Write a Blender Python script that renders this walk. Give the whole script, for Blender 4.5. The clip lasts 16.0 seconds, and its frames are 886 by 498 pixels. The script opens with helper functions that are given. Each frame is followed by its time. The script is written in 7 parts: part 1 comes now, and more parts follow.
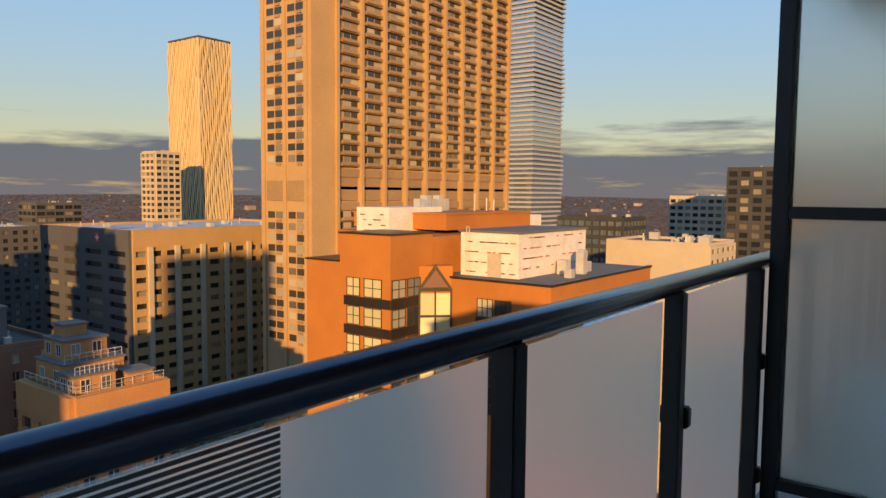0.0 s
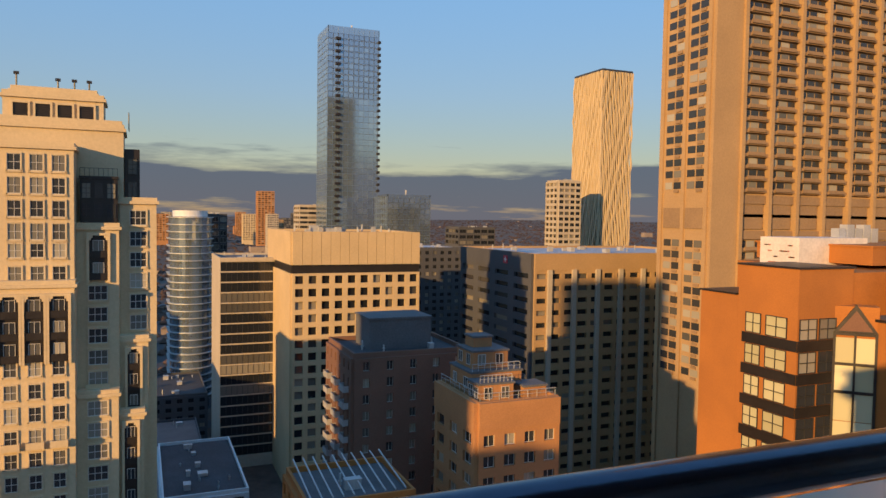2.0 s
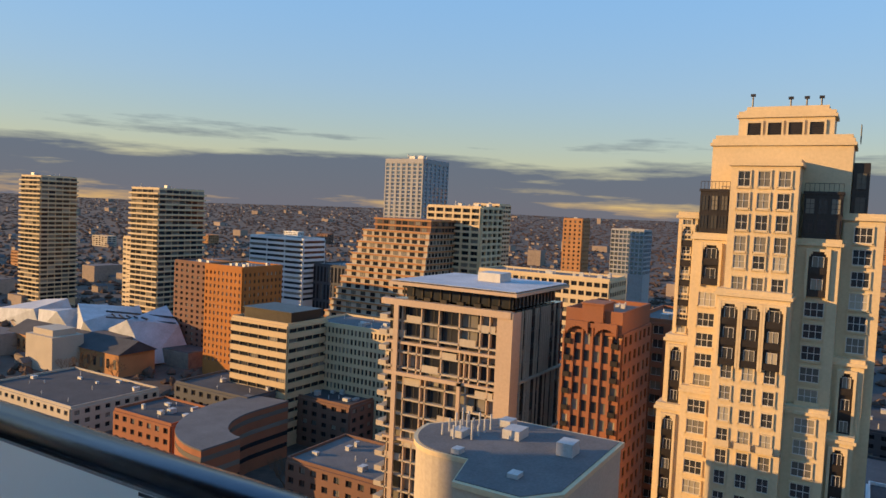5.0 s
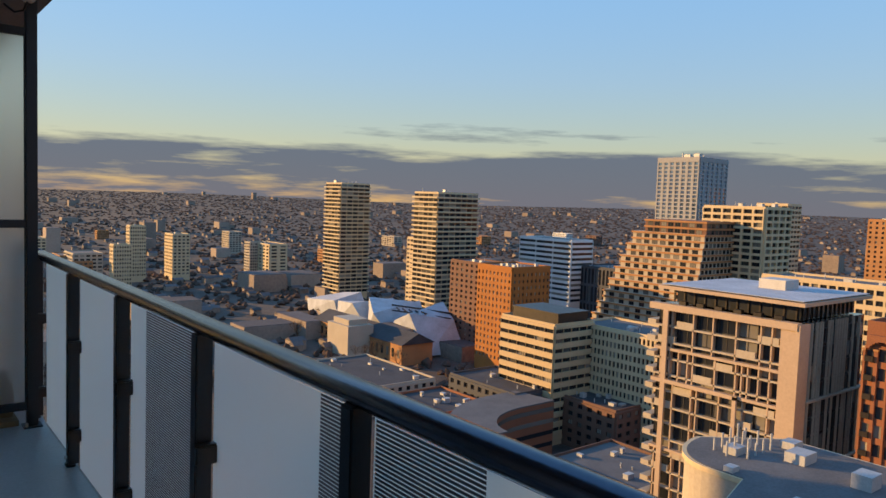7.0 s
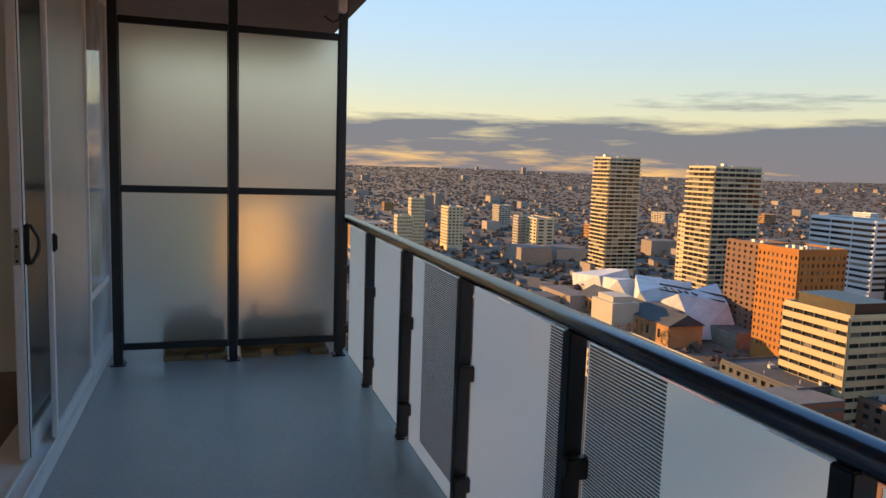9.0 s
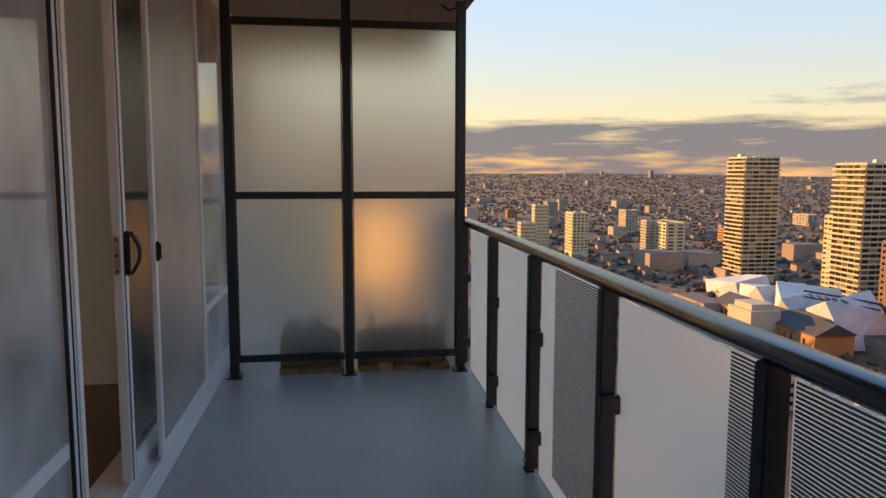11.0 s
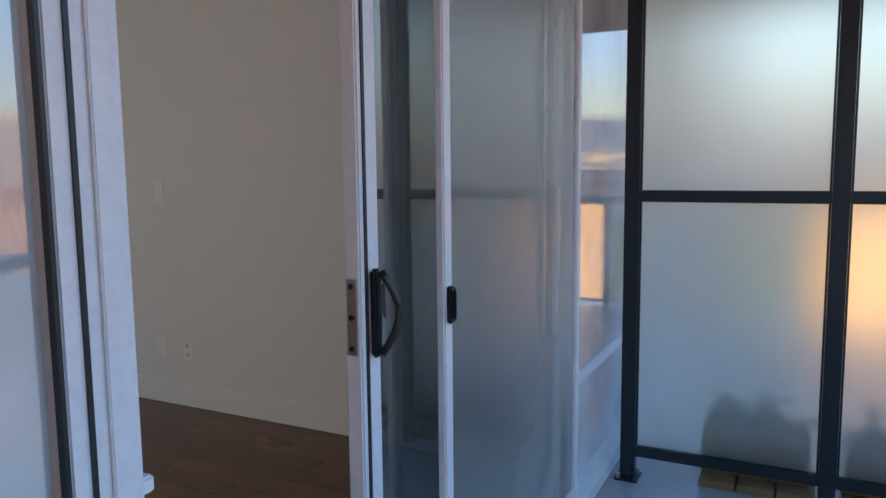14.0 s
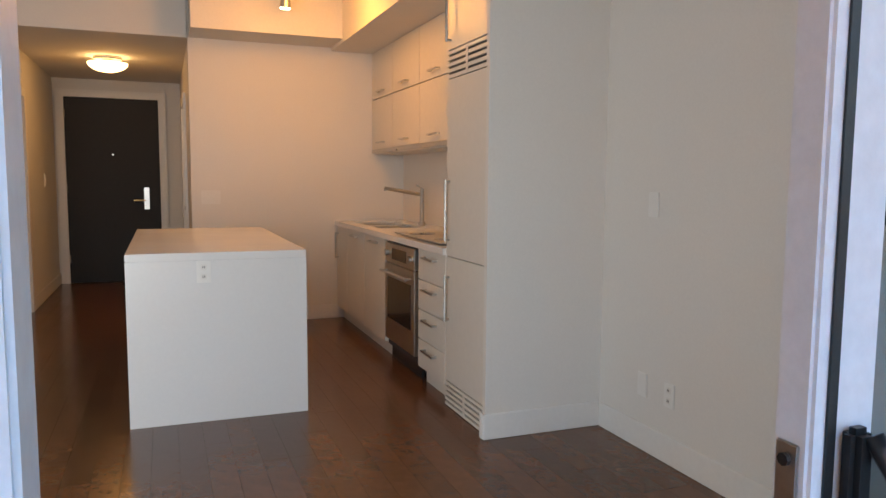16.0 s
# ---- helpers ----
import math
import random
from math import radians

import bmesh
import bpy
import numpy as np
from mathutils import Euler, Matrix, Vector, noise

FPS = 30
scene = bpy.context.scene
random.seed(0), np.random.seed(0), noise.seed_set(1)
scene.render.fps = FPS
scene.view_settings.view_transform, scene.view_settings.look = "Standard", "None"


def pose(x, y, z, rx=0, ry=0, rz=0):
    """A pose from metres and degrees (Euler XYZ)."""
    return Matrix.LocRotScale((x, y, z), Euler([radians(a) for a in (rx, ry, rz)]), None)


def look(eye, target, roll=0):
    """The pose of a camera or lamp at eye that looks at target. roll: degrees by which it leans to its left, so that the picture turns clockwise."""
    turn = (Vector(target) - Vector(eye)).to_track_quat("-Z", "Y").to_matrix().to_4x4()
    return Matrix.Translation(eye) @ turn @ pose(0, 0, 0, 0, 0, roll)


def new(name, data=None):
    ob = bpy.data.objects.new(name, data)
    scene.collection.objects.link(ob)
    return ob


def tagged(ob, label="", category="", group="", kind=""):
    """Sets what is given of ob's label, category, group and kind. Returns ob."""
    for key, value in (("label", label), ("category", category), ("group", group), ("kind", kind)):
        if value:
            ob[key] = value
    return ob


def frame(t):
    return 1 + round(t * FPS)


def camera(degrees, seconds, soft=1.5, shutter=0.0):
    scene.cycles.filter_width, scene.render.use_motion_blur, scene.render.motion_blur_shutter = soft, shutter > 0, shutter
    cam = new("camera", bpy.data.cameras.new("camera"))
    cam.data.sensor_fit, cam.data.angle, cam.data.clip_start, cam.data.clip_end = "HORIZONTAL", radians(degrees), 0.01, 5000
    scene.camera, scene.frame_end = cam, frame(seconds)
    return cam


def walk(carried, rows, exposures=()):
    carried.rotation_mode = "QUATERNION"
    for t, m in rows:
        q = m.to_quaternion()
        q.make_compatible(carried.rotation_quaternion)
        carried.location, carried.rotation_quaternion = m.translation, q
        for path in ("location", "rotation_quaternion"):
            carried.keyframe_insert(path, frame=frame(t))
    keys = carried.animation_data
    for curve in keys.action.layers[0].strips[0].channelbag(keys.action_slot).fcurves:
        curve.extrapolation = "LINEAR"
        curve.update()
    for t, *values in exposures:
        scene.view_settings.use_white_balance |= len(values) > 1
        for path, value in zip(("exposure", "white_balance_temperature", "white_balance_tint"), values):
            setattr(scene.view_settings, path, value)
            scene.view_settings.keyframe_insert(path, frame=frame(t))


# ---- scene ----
cam = camera(62.9, 16.0)
PATH = [
    (0, (0.237, 1.816, 1.292), (1.429, 0.217, 1.14), 0.5),
    (0.5, (0.213, 1.701, 1.294), (1.689, 0.359, 1.158), 0.7),
    (1, (0.24, 1.595, 1.309), (1.878, 0.453, 1.195), 0.5),
    (1.5, (0.262, 1.461, 1.318), (2.013, 0.5, 1.222), 0.5),
    (2, (0.284, 1.301, 1.347), (2.127, 0.531, 1.256), 0.9),
    (2.5, (0.297, 1.138, 1.368), (2.215, 0.579, 1.278), 1.3),
    (3, (0.3, 0.999, 1.394), (2.273, 0.682, 1.311), 1.7),
    (3.5, (0.296, 0.905, 1.418), (2.295, 0.899, 1.338), 2.4),
    (4, (0.286, 0.848, 1.434), (2.252, 1.207, 1.344), 3.0),
    (4.5, (0.272, 0.833, 1.441), (2.138, 1.545, 1.34), 3.0),
    (5, (0.254, 0.842, 1.442), (1.976, 1.854, 1.331), 2.6),
    (5.2, (0.245, 0.843, 1.444), (1.903, 1.955, 1.327), 2.4),
    (7.5, (0.094, 0.128, 1.461), (1.306, 1.712, 1.324), 2.1),
    (8, (0.051, 0.045, 1.452), (1.219, 1.661, 1.289), 1.6),
    (8.2, (0.015, -0.018, 1.461), (1.065, 1.674, 1.281), 1.4),
    (8.5, (0.01, -0.07, 1.459), (0.86, 1.73, 1.263), 1.9),
    (9, (-0.016, -0.186, 1.459), (0.588, 1.707, 1.229), 1.9),
    (9.2, (0.002, -0.174, 1.447), (0.548, 1.735, 1.206), 1.7),
    (11.3, (0.096, 0.398, 1.395), (0.296, 2.377, 1.181), -0.1),
    (12, (0.124, 0.82, 1.401), (0.081, 2.806, 1.165), -0.3),
    (12.5, (0.107, 1.159, 1.417), (-0.112, 3.131, 1.168), 0.1),
    (13, (0.068, 1.464, 1.383), (-0.329, 3.41, 1.152), -0.5),
    (13.5, (0.054, 1.805, 1.375), (-0.581, 3.687, 1.141), -0.7),
    (14, (0.0, 2.097, 1.354), (-0.891, 3.874, 1.132), -0.6),
    (14.5, (-0.031, 2.324, 1.357), (-1.214, 3.923, 1.15), -0.8),
    (15, (-0.175, 2.547, 1.355), (-1.627, 3.907, 1.149), -0.9),
    (15.5, (-0.293, 2.687, 1.358), (-1.982, 3.74, 1.164), -0.3),
    (16, (-0.366, 2.825, 1.354), (-2.224, 3.541, 1.161), 0.4),
]
walk(cam, [(t, look(eye, aim, roll)) for t, eye, aim, roll in PATH],
     exposures=[(0, 0.58, 8000, 8), (2.5, 0.33, 6800, 6), (5, 0.56, 6950, 6), (7.5, 0.72, 7200, 6), (9, 1.08, 8300, 10), (11.3, 1.22, 10000, 18), (12.2, 1.4, 8600, 16), (12.5, 1.5, 7700, 14),
                (13, 1.72, 6500, 10), (13.5, 1.98, 6700, 10), (14, 2.12, 6700, 10), (14.5, 2.42, 8500, 12), (15, 2.72, 8000, 10), (15.5, 2.7, 8300, 10), (16, 2.92, 7000, 10)])

# ---- world, sun ----
SUN_TURN, SUN_UP = radians(-35.5), radians(10.5)
sky = bpy.data.worlds.new("sky")
scene.world = sky
sky.use_nodes = True
nt = sky.node_tree
bg = nt.nodes["Background"]


def node(tree, kind, **values):
    n = tree.nodes.new(kind)
    for key, value in values.items():
        if key in n.inputs:
            n.inputs[key].default_value = value
    return n


air = node(nt, "ShaderNodeTexSky")
air.sky_type, air.sun_disc = "NISHITA", False
air.sun_elevation, air.sun_rotation = SUN_UP, SUN_TURN % (2 * math.pi)
air.altitude, air.air_density, air.dust_density, air.ozone_density = 100, 1.0, 0.07, 2.2
where = node(nt, "ShaderNodeTexCoord")
stretch = node(nt, "ShaderNodeMapping")
stretch.inputs["Scale"].default_value = (4.6, 4.6, 46)
cloud_noise = node(nt, "ShaderNodeTexNoise", Scale=1.0, Detail=8.0, Roughness=0.58)
height = node(nt, "ShaderNodeSeparateXYZ")
band = node(nt, "ShaderNodeValToRGB")
band.color_ramp.elements[0].position, band.color_ramp.elements[0].color = 0.0, (0.72, 0.72, 0.72, 1)
band.color_ramp.elements[1].position, band.color_ramp.elements[1].color = 0.16, (0, 0, 0, 1)
for place, value in ((0.012, 0.70), (0.04, 0.80), (0.062, 0.62), (0.078, 0.40), (0.092, 0.46), (0.115, 0.22)):
    e = band.color_ramp.elements.new(place)
    e.color = (value, value, value, 1)
cover = nt.nodes.new("ShaderNodeMath")
cover.operation = "ADD"
edge = nt.nodes.new("ShaderNodeMapRange")
edge.inputs["From Min"].default_value, edge.inputs["From Max"].default_value = 0.96, 1.16
edge.inputs["To Max"].default_value = 0.92
shade = nt.nodes.new("ShaderNodeMix")
shade.data_type, shade.blend_type = "RGBA", "MIX"
shade.inputs[7].default_value = (0.60, 0.77, 1.22, 1)
nt.links.new(where.outputs["Generated"], stretch.inputs["Vector"])
nt.links.new(stretch.outputs["Vector"], cloud_noise.inputs["Vector"])
nt.links.new(where.outputs["Generated"], height.inputs[0])
nt.links.new(height.outputs["Z"], band.inputs["Fac"])
nt.links.new(cloud_noise.outputs["Fac"], cover.inputs[0])
nt.links.new(band.outputs["Color"], cover.inputs[1])
gap = nt.nodes.new("ShaderNodeMapRange")
gap.inputs["From Min"].default_value, gap.inputs["From Max"].default_value = 0.75, 0.97
gap.inputs["To Max"].default_value = 0.10
thin = nt.nodes.new("ShaderNodeMath")
thin.operation = "SUBTRACT"
nt.links.new(height.outputs["Y"], gap.inputs["Value"])
nt.links.new(cover.outputs[0], thin.inputs[0])
nt.links.new(gap.outputs[0], thin.inputs[1])
nt.links.new(thin.outputs[0], edge.inputs["Value"])
nt.links.new(edge.outputs[0], shade.inputs["Factor"])
haze = nt.nodes.new("ShaderNodeHueSaturation")
haze.inputs["Saturation"].default_value, haze.inputs["Value"].default_value = 1.12, 1.12
warm = nt.nodes.new("ShaderNodeMix")
warm.data_type, warm.blend_type = "RGBA", "MULTIPLY"
warm.inputs["Factor"].default_value = 1
tone = node(nt, "ShaderNodeValToRGB")
tone.color_ramp.elements[0].position, tone.color_ramp.elements[0].color = 0.0, (1.0, 0.77, 0.68, 1)
tone.color_ramp.elements[1].position, tone.color_ramp.elements[1].color = 0.5, (0.82, 0.91, 1.0, 1)
mid = tone.color_ramp.elements.new(0.16)
mid.color = (1.0, 0.85, 0.92, 1)
nt.links.new(height.outputs["Z"], tone.inputs["Fac"])
nt.links.new(tone.outputs["Color"], warm.inputs[7])
nt.links.new(air.outputs["Color"], haze.inputs["Color"])
nt.links.new(haze.outputs["Color"], warm.inputs[6])
grey = nt.nodes.new("ShaderNodeRGBToBW")
even = nt.nodes.new("ShaderNodeMath")
even.operation, even.inputs[1].default_value = "POWER", -0.80
lift = nt.nodes.new("ShaderNodeMath")
lift.operation, lift.inputs[1].default_value = "MULTIPLY", 2.34
level = nt.nodes.new("ShaderNodeVectorMath")
level.operation = "SCALE"
nt.links.new(warm.outputs[2], grey.inputs[0])
nt.links.new(grey.outputs[0], even.inputs[0])
nt.links.new(even.outputs[0], lift.inputs[0])
nt.links.new(warm.outputs[2], level.inputs[0])
nt.links.new(lift.outputs[0], level.inputs["Scale"])
nt.links.new(level.outputs[0], shade.inputs[6])
nt.links.new(shade.outputs[2], bg.inputs["Color"])
bg.inputs["Strength"].default_value = 0.12

sun = new("sun", bpy.data.lights.new("sun", "SUN"))
sun.data.energy, sun.data.angle, sun.data.color = 4.8, radians(0.6), (1.0, 0.60, 0.25)
sun.matrix_world = look((0, 0, 0), (math.sin(-SUN_TURN) * math.cos(SUN_UP), -math.cos(SUN_TURN) * math.cos(SUN_UP), -math.sin(SUN_UP)))


# ---- materials ----
def paint(name, color, rough=0.6, metal=0.0, grain=8.0, amount=0.12, bump=0.15, stain=0.6, vary=0.0, spec=0.5, island=False):
    """A surface with grain, larger stains, bump, and a little difference from piece to piece."""
    m = bpy.data.materials.new(name)
    m.use_nodes = True
    t = m.node_tree
    b = t.nodes["Principled BSDF"]
    b.inputs["Metallic"].default_value = metal
    b.inputs["Specular IOR Level"].default_value = spec
    co = node(t, "ShaderNodeTexCoord")
    n1 = node(t, "ShaderNodeTexNoise", Scale=grain, Detail=5.0, Roughness=0.65)
    n2 = node(t, "ShaderNodeTexNoise", Scale=stain, Detail=4.0, Roughness=0.6)
    t.links.new(co.outputs["Object"], n1.inputs["Vector"])
    t.links.new(co.outputs["Object"], n2.inputs["Vector"])
    add = t.nodes.new("ShaderNodeMath")
    add.operation = "ADD"
    t.links.new(n1.outputs["Fac"], add.inputs[0])
    t.links.new(n2.outputs["Fac"], add.inputs[1])
    last = add
    if vary:
        info = node(t, "ShaderNodeNewGeometry") if island else node(t, "ShaderNodeObjectInfo")
        mul = t.nodes.new("ShaderNodeMath")
        mul.operation, mul.inputs[1].default_value = "MULTIPLY_ADD", vary
        t.links.new(info.outputs["Random Per Island" if island else "Random"], mul.inputs[0])
        t.links.new(add.outputs[0], mul.inputs[2])
        last = mul
    fit = t.nodes.new("ShaderNodeMapRange")
    fit.inputs["From Min"].default_value, fit.inputs["From Max"].default_value = 0.6, 1.4 + vary
    fit.inputs["To Min"].default_value, fit.inputs["To Max"].default_value = 1 - amount * 2, 1 + amount
    t.links.new(last.outputs[0], fit.inputs["Value"])
    mix = t.nodes.new("ShaderNodeMix")
    mix.data_type, mix.blend_type = "RGBA", "MULTIPLY"
    mix.inputs["Factor"].default_value = 1
    mix.inputs[6].default_value = (*color, 1)
    t.links.new(fit.outputs[0], mix.inputs[7])
    t.links.new(mix.outputs[2], b.inputs["Base Color"])
    r = t.nodes.new("ShaderNodeMapRange")
    r.inputs["To Min"].default_value, r.inputs["To Max"].default_value = max(0.02, rough - 0.08), min(1, rough + 0.1)
    t.links.new(n2.outputs["Fac"], r.inputs["Value"])
    t.links.new(r.outputs[0], b.inputs["Roughness"])
    if bump:
        bp = node(t, "ShaderNodeBump", Strength=bump, Distance=0.02)
        t.links.new(n1.outputs["Fac"], bp.inputs["Height"])
        t.links.new(bp.outputs["Normal"], b.inputs["Normal"])
    return m


def window_glass(name, dark, light, rough=0.06, share=0.3, metal=0.0, island=False):
    """Outward-looking panes: mostly dark, some with pale blinds behind them."""
    m = bpy.data.materials.new(name)
    m.use_nodes = True
    t = m.node_tree
    b = t.nodes["Principled BSDF"]
    info = node(t, "ShaderNodeNewGeometry") if island else node(t, "ShaderNodeObjectInfo")
    ramp = node(t, "ShaderNodeValToRGB")
    ramp.color_ramp.elements[0].position, ramp.color_ramp.elements[0].color = 1 - share - 0.15, (*dark, 1)
    ramp.color_ramp.elements[1].position, ramp.color_ramp.elements[1].color = 1.0, (*light, 1)
    t.links.new(info.outputs["Random Per Island" if island else "Random"], ramp.inputs["Fac"])
    t.links.new(ramp.outputs["Color"], b.inputs["Base Color"])
    co = node(t, "ShaderNodeTexCoord")
    n = node(t, "ShaderNodeTexNoise", Scale=0.6, Detail=2.0)
    t.links.new(co.outputs["Object"], n.inputs["Vector"])
    bp = node(t, "ShaderNodeBump", Strength=0.08, Distance=0.05)
    t.links.new(n.outputs["Fac"], bp.inputs["Height"])
    t.links.new(bp.outputs["Normal"], b.inputs["Normal"])
    b.inputs["Roughness"].default_value = rough
    b.inputs["Metallic"].default_value = metal
    b.inputs["Specular IOR Level"].default_value = 0.5
    return m


def real_glass(name, tint, rough=0.0, ior=1.45):
    m = bpy.data.materials.new(name)
    m.use_nodes = True
    b = m.node_tree.nodes["Principled BSDF"]
    b.inputs["Base Color"].default_value = (*tint, 1)
    b.inputs["Transmission Weight"].default_value = 1
    b.inputs["Roughness"].default_value = rough
    b.inputs["IOR"].default_value = ior
    if rough > 0.1:
        t = m.node_tree
        co = node(t, "ShaderNodeTexCoord")
        n = node(t, "ShaderNodeTexNoise", Scale=3.0, Detail=4.0)
        t.links.new(co.outputs["Object"], n.inputs["Vector"])
        r = t.nodes.new("ShaderNodeMapRange")
        r.inputs["To Min"].default_value, r.inputs["To Max"].default_value = rough - 0.06, rough + 0.06
        t.links.new(n.outputs["Fac"], r.inputs["Value"])
        t.links.new(r.outputs[0], b.inputs["Roughness"])
    return m


def thin_glass(name, tint, mirror=0.1, rough=0.0, veil=0.0):
    """A thin pane: straight through, with a mirror that grows with the angle."""
    m = bpy.data.materials.new(name)
    m.use_nodes = True
    t = m.node_tree
    t.nodes.remove(t.nodes["Principled BSDF"])
    a = node(t, "ShaderNodeBsdfTransparent", Color=(*tint, 1))
    g = node(t, "ShaderNodeBsdfGlossy", Roughness=rough)
    f = node(t, "ShaderNodeLayerWeight")
    f.inputs["Blend"].default_value = 0.5
    p = t.nodes.new("ShaderNodeMath")
    p.operation, p.inputs[1].default_value = "POWER", 4.0
    k = t.nodes.new("ShaderNodeMath")
    k.operation, k.inputs[1].default_value, k.inputs[2].default_value = "MULTIPLY_ADD", 0.8 - mirror, mirror
    mix = t.nodes.new("ShaderNodeMixShader")
    t.links.new(f.outputs["Facing"], p.inputs[0])
    t.links.new(p.outputs[0], k.inputs[0])
    t.links.new(k.outputs[0], mix.inputs[0])
    t.links.new(a.outputs[0], mix.inputs[1])
    t.links.new(g.outputs[0], mix.inputs[2])
    last = mix
    if veil:
        co = node(t, "ShaderNodeTexCoord")
        n = node(t, "ShaderNodeTexNoise", Scale=2.2, Detail=2.0, Roughness=0.45)
        t.links.new(co.outputs["Object"], n.inputs["Vector"])
        v = t.nodes.new("ShaderNodeMath")
        v.operation, v.inputs[1].default_value = "MULTIPLY", veil * 2
        t.links.new(n.outputs["Fac"], v.inputs[0])
        d = node(t, "ShaderNodeBsdfDiffuse", Color=(0.8, 0.8, 0.8, 1))
        last = t.nodes.new("ShaderNodeMixShader")
        t.links.new(v.outputs[0], last.inputs[0])
        t.links.new(mix.outputs[0], last.inputs[1])
        t.links.new(d.outputs[0], last.inputs[2])
    t.links.new(last.outputs[0], t.nodes["Material Output"].inputs["Surface"])
    return m


def frosted(name, color, through_share=0.5, rough=0.35, scatter=0.5):
    """Etched glass: part of the light comes through blurred, part is scattered in the pane."""
    m = bpy.data.materials.new(name)
    m.use_nodes = True
    t = m.node_tree
    t.nodes.remove(t.nodes["Principled BSDF"])
    b = node(t, "ShaderNodeBsdfRefraction", Color=(*color, 1), IOR=1.2)
    co = node(t, "ShaderNodeTexCoord")
    n = node(t, "ShaderNodeTexNoise", Scale=1.6, Detail=5.0)
    t.links.new(co.outputs["Object"], n.inputs["Vector"])
    r = t.nodes.new("ShaderNodeMapRange")
    r.inputs["To Min"].default_value, r.inputs["To Max"].default_value = rough - 0.05, rough + 0.05
    t.links.new(n.outputs["Fac"], r.inputs["Value"])
    t.links.new(r.outputs[0], b.inputs["Roughness"])
    tr = node(t, "ShaderNodeBsdfTranslucent", Color=(*color, 1))
    df = node(t, "ShaderNodeBsdfDiffuse", Color=(*color, 1))
    m1 = t.nodes.new("ShaderNodeMixShader")
    m1.inputs[0].default_value = scatter
    m2 = t.nodes.new("ShaderNodeMixShader")
    m2.inputs[0].default_value = 1 - through_share
    t.links.new(tr.outputs[0], m1.inputs[1])
    t.links.new(df.outputs[0], m1.inputs[2])
    t.links.new(b.outputs[0], m2.inputs[1])
    t.links.new(m1.outputs[0], m2.inputs[2])
    t.links.new(m2.outputs[0], t.nodes["Material Output"].inputs["Surface"])
    return m


def glow(name, color, strength):
    m = bpy.data.materials.new(name)
    m.use_nodes = True
    b = m.node_tree.nodes["Principled BSDF"]
    b.inputs["Base Color"].default_value = (*color, 1)
    b.inputs["Emission Color"].default_value = (*color, 1)
    b.inputs["Emission Strength"].default_value = strength
    return m


DARK_METAL = paint("powder-coated dark metal", (0.022, 0.026, 0.032), 0.38, 0.3, 60, 0.15, 0.05)
RAIL_METAL = paint("rail metal", (0.085, 0.10, 0.135), 0.2, 0.75, 40, 0.12, 0.03)
ALU = paint("painted aluminium", (0.72, 0.71, 0.72), 0.4, 0.0, 40, 0.08, 0.04)
STEEL = paint("brushed steel", (0.55, 0.54, 0.52), 0.28, 1.0, 70, 0.1, 0.04)
BLACK = paint("black plastic", (0.012, 0.012, 0.013), 0.4, 0, 60, 0.2, 0.05)
DECK = paint("grey deck coating", (0.38, 0.39, 0.405), 0.34, 0, 45, 0.14, 0.12, 0.9)
SOFFIT = paint("brown soffit concrete", (0.24, 0.19, 0.165), 0.8, 0, 10, 0.15, 0.2)
CONCRETE = paint("concrete", (0.36, 0.35, 0.34), 0.85, 0, 6, 0.15, 0.25)
FROST = frosted("frosted glass", (0.98, 0.94, 0.85), 0.66, 0.64, 0.02)
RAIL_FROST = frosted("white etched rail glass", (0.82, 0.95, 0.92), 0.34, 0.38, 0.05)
# lit copy of the rail glass, paler and warmer for the sunny stretch
SUNLIT_FROST = frosted("sunlit copy of rail glass", (0.96, 0.95, 0.92), 0.02, 0.5, 0.5)
# white glass with the gold of the sun behind it put into its colour
BACKLIT_FROST = frosted("etched end rail glass tinted sun gold", (0.97, 0.86, 0.62), 0.06, 0.5, 0.45)
MESH_GREY = paint("grey frit lines", (0.16, 0.165, 0.17), 0.5, 0, 30, 0.1, 0.0)
CLEAR = thin_glass("clear pane", (0.93, 0.96, 0.96), 0.05)
DOOR_GLASS = thin_glass("coated door glass", (0.34, 0.40, 0.42), 0.25, 0.0, 0.04)
WINDOW_GLASS = thin_glass("coated window glass", (0.28, 0.31, 0.34), 0.46, 0.045, 0.36)
SCREEN = thin_glass("insect screen", (0.86, 0.86, 0.86), 0.0, 0.4, 0.09)
WALL_WHITE = paint("white wall paint", (0.74, 0.71, 0.67), 0.62, 0, 90, 0.03, 0.04, 0.4)
CEILING_WHITE = paint("white ceiling paint", (0.72, 0.69, 0.64), 0.8, 0, 60, 0.04, 0.08)
TRIM_WHITE = paint("white trim gloss", (0.78, 0.76, 0.73), 0.4, 0, 40, 0.03, 0.02)
CABINET = paint("white cabinet lacquer", (0.70, 0.66, 0.60), 0.38, 0, 30, 0.03, 0.01)
STONE = paint("white quartz", (0.74, 0.73, 0.72), 0.22, 0, 60, 0.02, 0.0)
WOOD_FLOOR = paint("dark stained oak", (0.125, 0.05, 0.022), 0.2, 0, 14, 0.25, 0.05, 1.4, 0.5)
DARK_DOOR = paint("black-brown door lacquer", (0.010, 0.007, 0.006), 0.6, 0, 22, 0.2, 0.03)
OVEN_GLASS = paint("oven glass", (0.012, 0.012, 0.013), 0.08, 0, 10, 0.1, 0)
PALLET = paint("raw timber", (0.27, 0.16, 0.075), 0.7, 0, 12, 0.25, 0.2)
PLANT = paint("dry plant stems", (0.14, 0.075, 0.035), 0.8, 0, 20, 0.3, 0.2)
LAMP_GLASS = glow("lit lamp glass", (1.0, 0.66, 0.28), 0.9)
